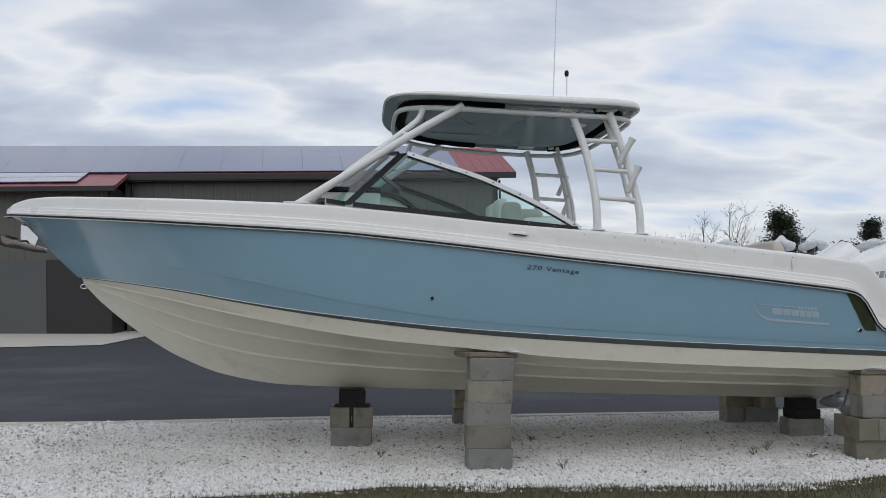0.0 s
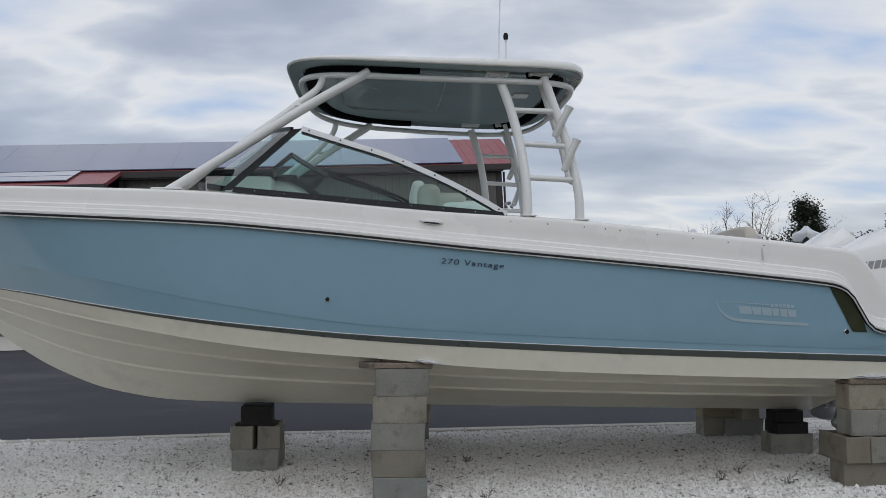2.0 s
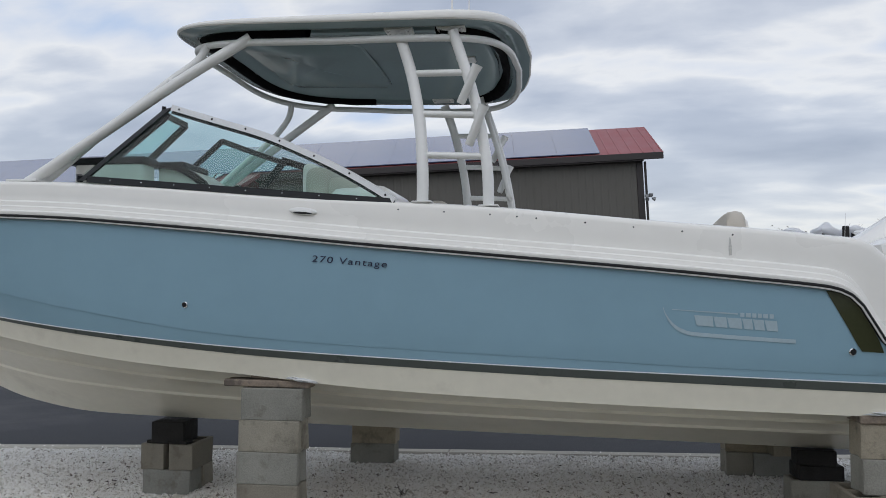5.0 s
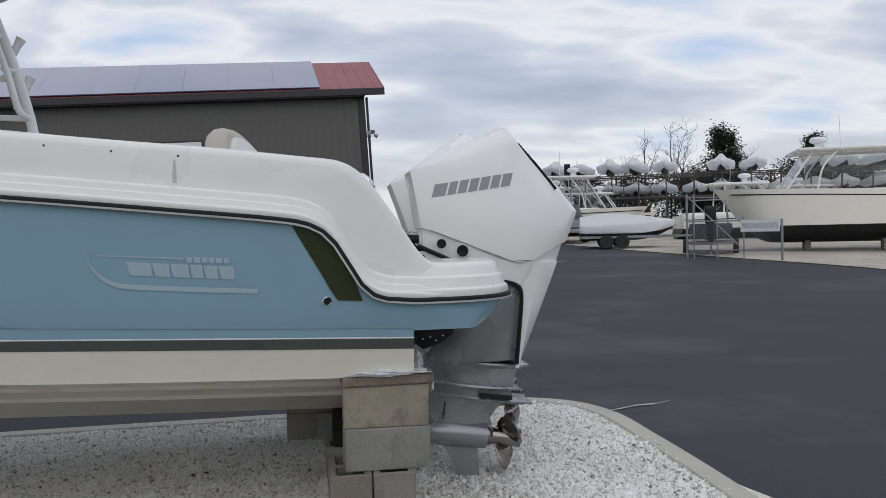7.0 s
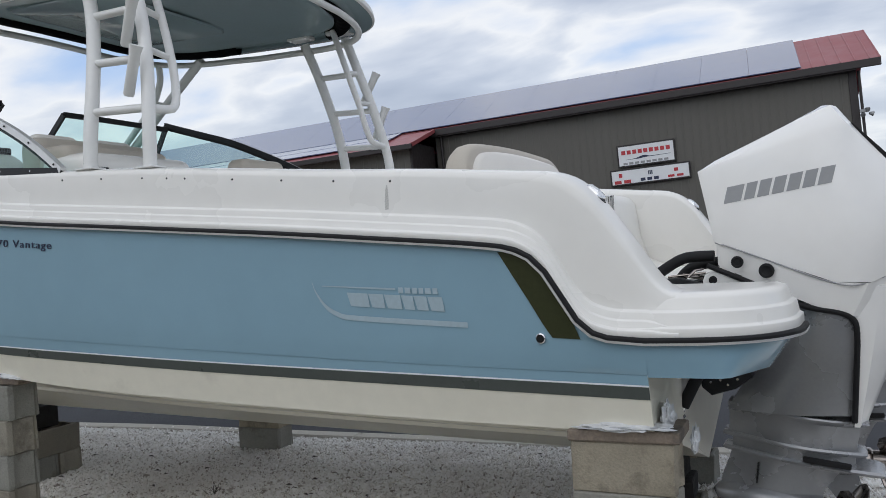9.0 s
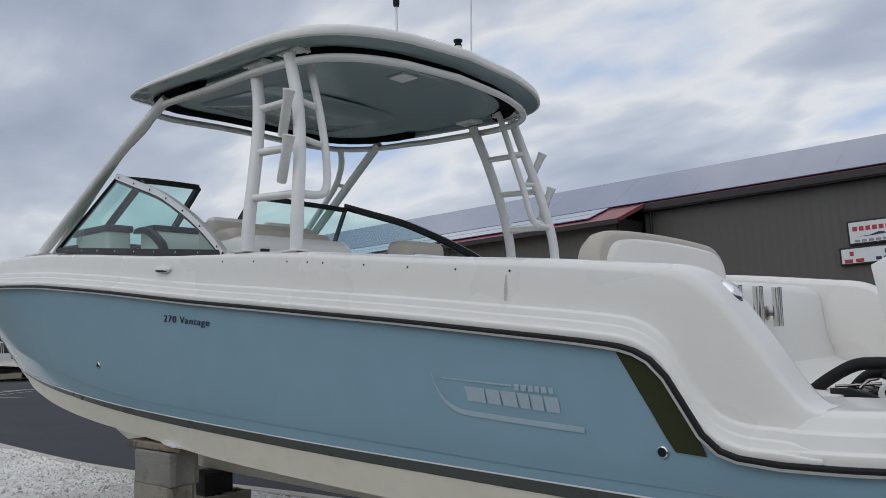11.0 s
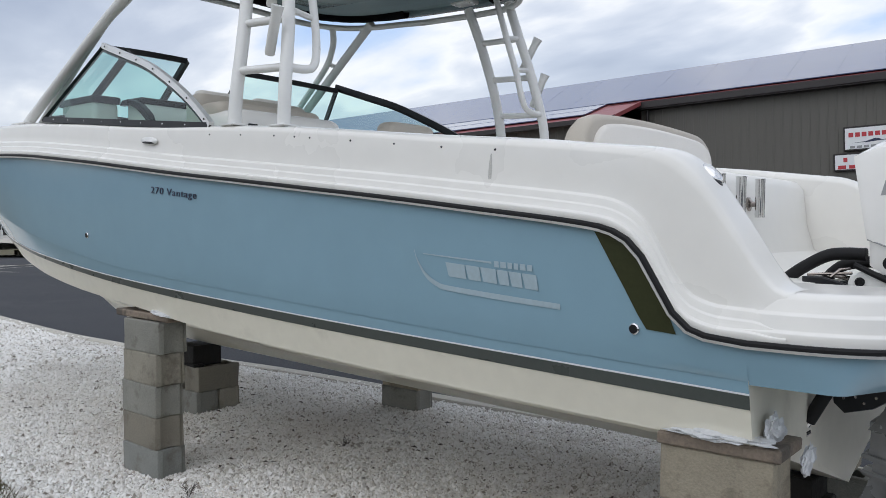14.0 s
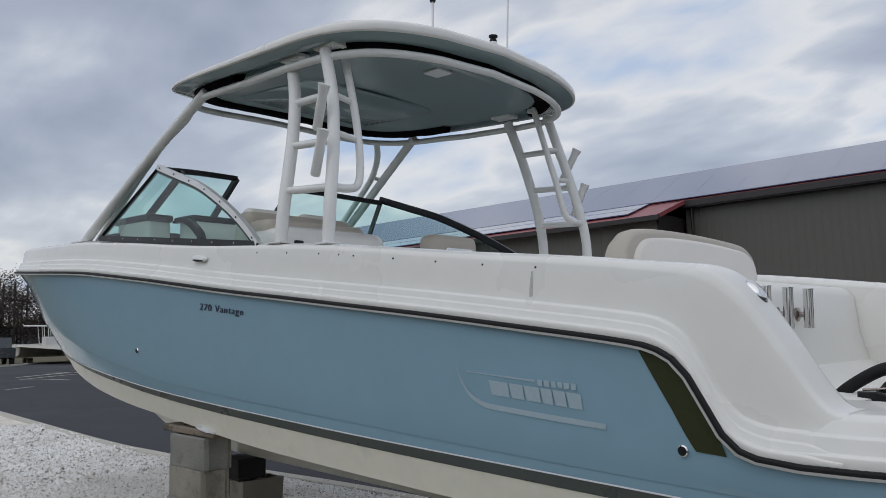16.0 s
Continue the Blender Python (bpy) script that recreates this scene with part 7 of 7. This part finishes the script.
cab_m = on_lot(15.3, 33.85) @ Matrix.Rotation(radians(-16), 4, 'Z')
cabin_boat("cabin_cruiser", "cream cabin cruiser with black bottom standing on blocks in the lot", cab_m, 10.3, 3.4, 0.90, 2.26, 3.50, DARKHULL, CRUISER, 0.235)
cabl_m = on_lot(16.3, 45.6, -0.25) @ Matrix.Rotation(radians(184), 4, 'Z')
cabin_boat("cabin_cruiser", "white cabin cruiser with hardtop stored beyond the asphalt", cabl_m, 7.4, 2.6, 1.15, 1.95, 3.45, DARKHULL)
rnd = random.Random(5)
for (x, y, a) in ((10.5, 56, 20), (20.5, 58, 160), (25, 54, 15), (16.5, 52, 170), (24.5, 44, 175), (6.8, 58, 10)):
    cabin_boat("cabin_cruiser", "white motor cruiser stored in the lot before the racks", on_lot(x, y, -0.45) @ Matrix.Rotation(radians(a), 4, 'Z'), 7.0, 2.5, 1.0, 1.8, rnd.uniform(2.7, 3.3), DARKHULL, WHITE)
# blocks under the nearer cruiser
for u, v in ((3.2, 0.0), (3.2, 0.25), (5.6, -0.6)):
    copy_thing(BLOCK0, cab_m @ pose(u, v, 0.0, 0, 0, 90))
    copy_thing(BLOCK0, cab_m @ pose(u, v, 0.195, 0, 0, 90))


def wheel_at(t, x, y, r, w=0.2):
    g = bm_new()
    lathe(g, [(r * 0.55, -w / 2), (r * 0.92, -w / 2), (r, -w * 0.35), (r, w * 0.35), (r * 0.92, w / 2), (r * 0.55, w / 2)], (x, y, r), (0, 1, 0), 20)
    wh = part("wheel", g, TYRE, t, "black tyre")
    g = bm_new()
    lathe(g, [(0.04, -w * 0.42), (r * 0.5, -w * 0.36), (r * 0.58, -w * 0.5), (r * 0.58, w * 0.5), (r * 0.5, w * 0.36), (0.04, w * 0.42)], (x, y, r), (0, 1, 0), 14)
    part("rim", g, GALV, wh, "pale wheel rim")


def trailer(m, length, label):
    t = thing("boat_trailer", label, "trailer", m)
    g = bm_new()
    for sgn in (-1, 1):
        box(g, (0.4, sgn * 0.85 - 0.05, 0.48), (length, sgn * 0.85 + 0.05, 0.60))
        sweep(g, [(0.4, sgn * 0.85, 0.54), (-1.2, 0, 0.54)], [(-0.05, -0.05), (0.05, -0.05), (0.05, 0.05), (-0.05, 0.05)])
    for x in (0.6, length * 0.5, length - 0.3):
        box(g, (x - 0.05, -0.85, 0.46), (x + 0.05, 0.85, 0.56))
    part("frame", g, GALV, t, "galvanised frame", smooth=False)
    for x in (length * 0.55, length * 0.72):
        for sgn in (-1, 1):
            wheel_at(t, x, sgn * 1.02, 0.33)
    g = bm_new()
    tube(g, [(-0.9, 0, 0.54), (-0.9, 0, 0.1)], 0.04, 6)
    part("jack", g, GALV, t)
    return t


tm = on_lot(14.9, 37.6) @ Matrix.Rotation(radians(170), 4, 'Z') @ Matrix.Scale(0.88, 4)
trailer(tm, 4.2, "galvanised trailer carrying a wrapped boat")
wb = thing("wrapped_boat", "low motor boat wrapped in white film on a trailer", "boat", tm @ pose(4.2, 0, 0.34, 0, 0, 180) @ Matrix.Diagonal((1, 1, 0.80, 1)))
part("wrap", wrapped_boat_mesh(4.4, 2.2, 9, 0.66), WRAP, wb, "taut white shrink wrap", angle=60)
part("hull", wrapped_dark_mesh(4.2, 1.3), DARKHULL, wb, "dark hull below the wrap")

# rigid boat with outboard behind the gate
rm = on_lot(14.15, 31.0) @ Matrix.Rotation(radians(70), 4, 'Z') @ Matrix.Scale(0.84, 4)
trailer(rm, 4.2, "galvanised trailer carrying a dark work boat")
rib = thing("work_boat", "dark grey open work boat with black outboard on a trailer", "boat", rm @ pose(0.3, 0, 0.55))
g = bm_new()
loft(g, [[(x, -w, 0.75), (x, -w * 1.05, 0.55), (x, -w * 0.8, 0.2), (x, 0, 0.08), (x, w * 0.8, 0.2), (x, w * 1.05, 0.55), (x, w, 0.75)] for x, w in ((0, 0.8), (1.5, 0.85), (3.0, 0.75), (4.0, 0.4), (4.4, 0.05))], False, True)
part("hull", g, TRUCK, rib)
g = bm_new()
box(g, (-0.5, -0.22, 0.75), (0.0, 0.22, 1.45), 0.1, 3)
box(g, (-0.35, -0.12, 0.0), (-0.15, 0.12, 0.8), 0.03, 1)
part("outboard", g, BLACKFRAME, rib, "black outboard motor")
g = bm_new()
for sgn in (-1, 1):
    tube(g, [(1.0, sgn * 0.7, 0.7), (1.1, sgn * 0.65, 1.7), (2.2, sgn * 0.65, 1.75), (2.4, sgn * 0.7, 0.7)], 0.03, 6, 4)
tube(g, [(1.1, -0.65, 1.72), (1.1, 0.65, 1.72)], 0.03, 6)
part("roll_frame", g, GALV, rib)

# gate of pipe and wire, with its sign
gate = thing("pipe_gate", "grey pipe gate with wire mesh and a white sign", "gate", on_lot(12.98, 29.9, 0.02) @ Matrix.Rotation(math.atan2(27.25 - 30.05, 14.75 - 12.75), 4, 'Z'))
GL = 3.24
for x in (0.0, GL * 0.08, GL * 0.34, GL * 0.62, GL):
    g = bm_new()
    tube(g, [(x, 0, 0.0), (x, 0, 2.05 if x < 0.5 else 1.30 if x < GL else 1.20)], 0.035 if x in (0.0, GL) else 0.022, 8)
    part("post", g, GALV, gate)
for z in (0.28, 1.18, 1.95):
    g = bm_new()
    tube(g, [(0, 0, z), (GL if z < 1.5 else GL * 0.35, 0, z if z < 1.5 else 1.9)], 0.022, 8)
    part("rail", g, GALV, gate)
g = bm_new()
tube(g, [(0, 0, 2.0), (GL * 0.62, 0, 0.3)], 0.018, 6)
part("brace", g, GALV, gate)
g = bm_new()
for k in range(40):
    a = GL * k / 40
    tube(g, [(a, 0, 0.28), (min(a + 0.9, GL), 0, 0.28 + min(0.9, GL - a))], 0.004, 3)
    tube(g, [(a, 0, 0.28), (max(a - 0.9, 0), 0, 0.28 + min(0.9, a))], 0.004, 3)
part("wire_mesh", g, GALV, gate, "diagonal wire mesh")
g = bm_new()
box(g, (GL * 0.60, -0.06, 0.84), (GL * 0.985, -0.035, 1.19))
sg = part("sign_board", g, SIGNWHITE, gate, "white board lettered in dark capitals", smooth=False)
cu = bpy.data.curves.new("sign_lettering", 'FONT')
cu.body, cu.size, cu.extrude = "PRE-OWNED BOATS", 0.2, 0.002
txt = new("sign_lettering", cu)
bpy.context.view_layer.update()
me = bpy.data.meshes.new_from_object(txt)
bpy.data.objects.remove(txt)
me.materials.append(LETTER)
wid = max(v.co.x for v in me.vertices)
for v in me.vertices:
    v.co = (GL * 0.615 + v.co.x / wid * GL * 0.355, -0.066 - v.co.z, 0.94 + v.co.y * 1.15)
letters(me, LETTER, sg)

# dark timber piles
for x, y in ((15.55, 63.0),):
    g = bm_new()
    loft(g, [[(x + 0.24 * math.cos(a) * k, y + 0.24 * math.sin(a) * k, z + climb(x, y)) for a in [j * math.pi / 5 for j in range(10)]] for z, k in ((0, 1.1), (3, 1.0), (4.95, 0.92), (5.0, 0.8))], True, True)
    tagged(mesh_object("timber_pile", g, TAR), "tall dark timber pile standing in the lot", "pile", "timber piles")


def pickup(m, label):
    t = thing("pickup_truck", label, "truck", m)
    side = [(-2.75, 0.55), (-2.75, 1.0), (-2.6, 1.12), (-1.3, 1.18), (-0.75, 1.82), (0.75, 1.86), (0.95, 1.25), (2.75, 1.22), (2.75, 0.6), (2.3, 0.5), (-2.2, 0.5)]
    g = bm_new()
    prism(g, side, 1.86, Matrix(((1, 0, 0, 0), (0, 0, 1, -0.93), (0, 1, 0, 0), (0, 0, 0, 1))), 0.06, 2)
    part("body", g, TRUCK, t, "dark grey painted body", angle=35)
    for sgn in (-1, 1):
        g = bm_new()
        a = [g.verts.new((x, sgn * 0.937, z)) for x, z in ((-1.1, 1.22), (-0.68, 1.74), (0.66, 1.78), (0.8, 1.26))]
        g.faces.new(a)
        part("side_window", g, DARKGLASS, t, smooth=False)
        for x in (-1.75, 1.75):
            wheel_at(t, x, sgn * 0.84, 0.39, 0.26)
        g = bm_new()
        box(g, (-2.79, sgn * 0.72 - 0.14, 0.82), (-2.73, sgn * 0.72 + 0.14, 1.02), 0.02, 1)
        part("headlight", g, SIGNWHITE, t)
    g = bm_new()
    a = [g.verts.new(q) for q in ((-1.305, -0.8, 1.2), (-1.305, 0.8, 1.2), (-0.78, 0.72, 1.79), (-0.78, -0.72, 1.79))]
    g.faces.new(a)
    part("windscreen", g, DARKGLASS, t, smooth=False)
    g = bm_new()
    box(g, (-2.80, -0.55, 0.72), (-2.74, 0.55, 1.02), 0.02, 1)
    box(g, (-2.86, -0.9, 0.48), (-2.72, 0.9, 0.66), 0.04, 2)
    part("grille", g, GALV, t, "chrome grille and bumper")
    return t


pickup(on_lot(11.4, 44.6) @ Matrix.Rotation(radians(98), 4, 'Z'), "dark grey pickup truck parked before the boats")
pickup(Matrix.Translation((-56.5, 18.95, drop(-56.5, 18.95))) @ Matrix.Rotation(radians(-6), 4, 'Z'), "dark pickup truck parked across the asphalt")

# no-entry board, brick planter with yellow bollard, traffic cone
ne = thing("no_entry_sign", "square white and red no-entry sign on a stand", "sign", on_lot(9.95, 40.0) @ Matrix.Scale(0.72, 4))
g = bm_new()
box(g, (-0.30, -0.02, 0.62), (0.30, 0.02, 1.22), 0.02, 1)
part("board", g, SIGNWHITE, ne)
g = bm_new()
lathe(g, [(0.25, 0), (0.25, 0.012)], (0, -0.02, 0.92), (0, -1, 0), 20)
part("disc", g, SIGNRED, ne)
g = bm_new()
box(g, (-0.18, -0.042, 0.88), (0.18, -0.033, 0.96))
part("bar", g, SIGNWHITE, ne)
g = bm_new()
tube(g, [(0, 0, 0), (0, 0, 0.65)], 0.03, 6)
box(g, (-0.4, -0.25, 0), (0.4, 0.25, 0.06))
part("stand", g, TRIM, ne)
pl = thing("brick_planter", "low red brick planter at the edge of the asphalt", "planter", on_lot(6.9, 31.4))
g = bm_new()
for row in range(8):
    z = 0.075 * row
    for k in range(6):
        x = -0.72 + 0.235 * k + (0.11 if row % 2 else 0)
        box(g, (x, -0.7, z), (x + 0.222, -0.6, z + 0.065))
        box(g, (0.66, -0.7 + 0.235 * k, z), (0.76, -0.48 + 0.235 * k, z + 0.065))
part("brick_face", g, BRICK, pl, "courses of red brick", smooth=False)
g = bm_new()
box(g, (-0.7, -0.62, 0), (0.68, 0.7, 0.58))
part("core", g, BRICK, pl, smooth=False)
g = bm_new()
lathe(g, [(0.13, 0), (0.13, 1.15), (0.10, 1.23), (0.0, 1.25)], (7.1, 32.6, climb(7.1, 32.6)), (0, 0, 1), 16)
tagged(mesh_object("yellow_bollard", g, YELLOW), "yellow painted bollard behind a brick planter", "bollard")
g = bm_new()
lathe(g, [(0.16, 0), (0.16, 0.03), (0.11, 0.04), (0.03, 0.45), (0.0, 0.46)], (10.3, 38.6, climb(10.3, 38.6)), (0, 0, 1), 14)
tagged(mesh_object("traffic_cone", g, ORANGE), "orange traffic cone at the edge of the lot", "traffic cone")

# open fishing boat across the asphalt
LB = Matrix.Translation((-60.4, 21.1, -1.27)) @ Matrix.Rotation(radians(97), 4, 'Z')
lb = thing("fishing_boat", "white open fishing boat with white top standing on blocks", "boat", LB @ Matrix.Translation((0, 0, 0.2)) @ Matrix.Diagonal((1, 1, 1.10, 1)))
g = bm_new()
loft(g, [[(x, -w, zt), (x, -w * 0.97, 0.55), (x, -w * 0.7, 0.34), (x, 0, zk), (x, w * 0.7, 0.34), (x, w * 0.97, 0.55), (x, w, zt)] for x, w, zt, zk in ((0, 1.1, 1.05, 0.2), (1.5, 1.2, 1.05, 0.2), (3.2, 1.2, 1.12, 0.2), (4.6, 0.95, 1.22, 0.25), (5.7, 0.45, 1.32, 0.45), (6.1, 0.05, 1.36, 0.75))], False, True)
part("hull", g, WHITE, lb, "white hull")
g = bm_new()
box(g, (0.95, -0.95, 2.24), (3.3, 0.95, 2.34), 0.04, 2)
part("top", g, WHITE, lb, "white top")
g = bm_new()
for sgn in (-1, 1):
    for x in (2.0, 2.3, 2.9):
        tube(g, [(x, sgn * 0.5, 1.0), (x - 0.15, sgn * 0.55, 2.25)], 0.03, 6)
box(g, (2.1, -0.4, 0.9), (3.0, 0.4, 1.55), 0.05, 2)
part("console", g, PIPE, lb)
for x in (1.0, 4.3):
    for sgn in (-0.35, 0.35):
        for k in range(2):
            copy_thing(BLOCK0, LB @ pose(x, sgn, 0.195 * k, 0, 0, 0))

# pale cracks and spills on the asphalt
for pts, wd in (([(5.72, 10.54), (5.87, 10.62), (6.04, 10.72), (6.2, 10.76), (6.36, 10.87)], 0.035), ([(-21.3, 11.7), (-22.3, 12.9), (-23.3, 14.6)], 0.10), ([(-22.4, 11.9), (-23.6, 13.4), (-24.4, 15.0)], 0.16), ([(-24.1, 13.3), (-23.9, 14.1), (-24.0, 15.0)], 0.5), ([(-21.3, 11.7), (-21.0, 12.3), (-20.2, 12.8)], 0.25), ([(-17.5, 10.4), (-18.2, 11.3)], 0.07), ([(8.0, 30.0), (9.2, 30.4)], 0.10)):
    g = bm_new()
    line = spline([(x, y, 0.008 + climb(x, y)) for x, y in pts], 8)
    rr = []
    for k, q in enumerate(line):
        w = wd * (0.4 + 0.8 * abs(noise.noise((k * 0.7, wd * 9, 0)))) * math.sin(math.pi * min(0.98, max(0.02, k / (len(line) - 1)))) ** 0.4
        rr.append([(q.x - 0.6 * w, q.y - w, q.z), (q.x + 0.6 * w, q.y + w, q.z)])
    loft(g, rr)
    tagged(mesh_object("asphalt_spill", g, KERB), "pale dried spill on the asphalt", "stain", kind="structure")

# dry weeds in the gravel
for k, (x, y) in enumerate(((2.9, 7.75), (3.1, 7.95), (3.35, 7.6), (-0.55, 7.62), (0.9, 8.4), (1.05, 7.2))):
    rnd = random.Random(50 + k)
    g = bm_new()
    for _ in range(7):
        a, h = rnd.random() * 6.28, rnd.uniform(0.03, 0.09)
        e = Vector((0.05 * math.cos(a), 0.05 * math.sin(a), h))
        tube(g, [(0, 0, 0), e * 0.5 + Vector((0, 0, 0.02)), e], 0.0018, 4)
        for j in range(3):
            p = e * rnd.uniform(0.4, 1)
            tube(g, [p, p + Vector((rnd.gauss(0, 0.02), rnd.gauss(0, 0.02), 0.03))], 0.0012, 3)
    ob = tagged(mesh_object("dry_weed", g, BARK), "small dry weed standing in the gravel", "weed", "weeds in the gravel")
    ob.location = (x, y, rise(x, y) + 0.01)
verts, faces = [], []
random.seed(9)
for _ in range(150):
    x, y = random.uniform(-2.0, 4.2), random.gauss(8.35, 0.55)
    if not 7.0 < y < 9.7:
        continue
    z, a, s = rise(x, y) + 0.028, random.random() * 6.28, random.uniform(0.012, 0.03)
    o = len(verts)
    verts.extend([(x + s * math.cos(a), y + s * math.sin(a), z), (x - s * 0.4 * math.sin(a), y + s * 0.4 * math.cos(a), z + 0.012), (x - s * math.cos(a), y - s * math.sin(a), z + 0.004), (x + s * 0.4 * math.sin(a), y - s * 0.4 * math.cos(a), z + 0.006)])
    faces.append((o, o + 1, o + 2, o + 3))
me = bpy.data.meshes.new("leaf_litter")
me.from_pydata(verts, [], faces)
me.materials.append(BARK)
tagged(new("leaf_litter", me), "brown dead leaves scattered on the gravel", "leaves", kind="stuff")


# ---- solar panels on the workshop roof ----
g = bm_new()
box(g, (0.003, 0.0005, 0.05), (1.697, 1.0195, 0.085), 0.002, 1)
first_panel = part("solar_panel", g, SOLAR, house, smooth=False)
panel_mesh = first_panel.data
bpy.data.objects.remove(first_panel)
for col in range(27):
    x = 13.4 - 1.70 * (col + 1)
    for row in range(-2, 4):
        steep = math.atan(SLOPE if row >= 0 else 0.312)
        y = 0.08 + (1.02 if row >= 0 else 1.10) * math.cos(steep) * row
        if row < 0 and x > -2.4:
            continue
        tilt_m = Matrix.Rotation(steep, 4, 'X')
        ob = new("solar_panel", panel_mesh)
        ob.parent = house
        ob.matrix_local = Matrix.Translation((x, y, roof_z(y))) @ tilt_m
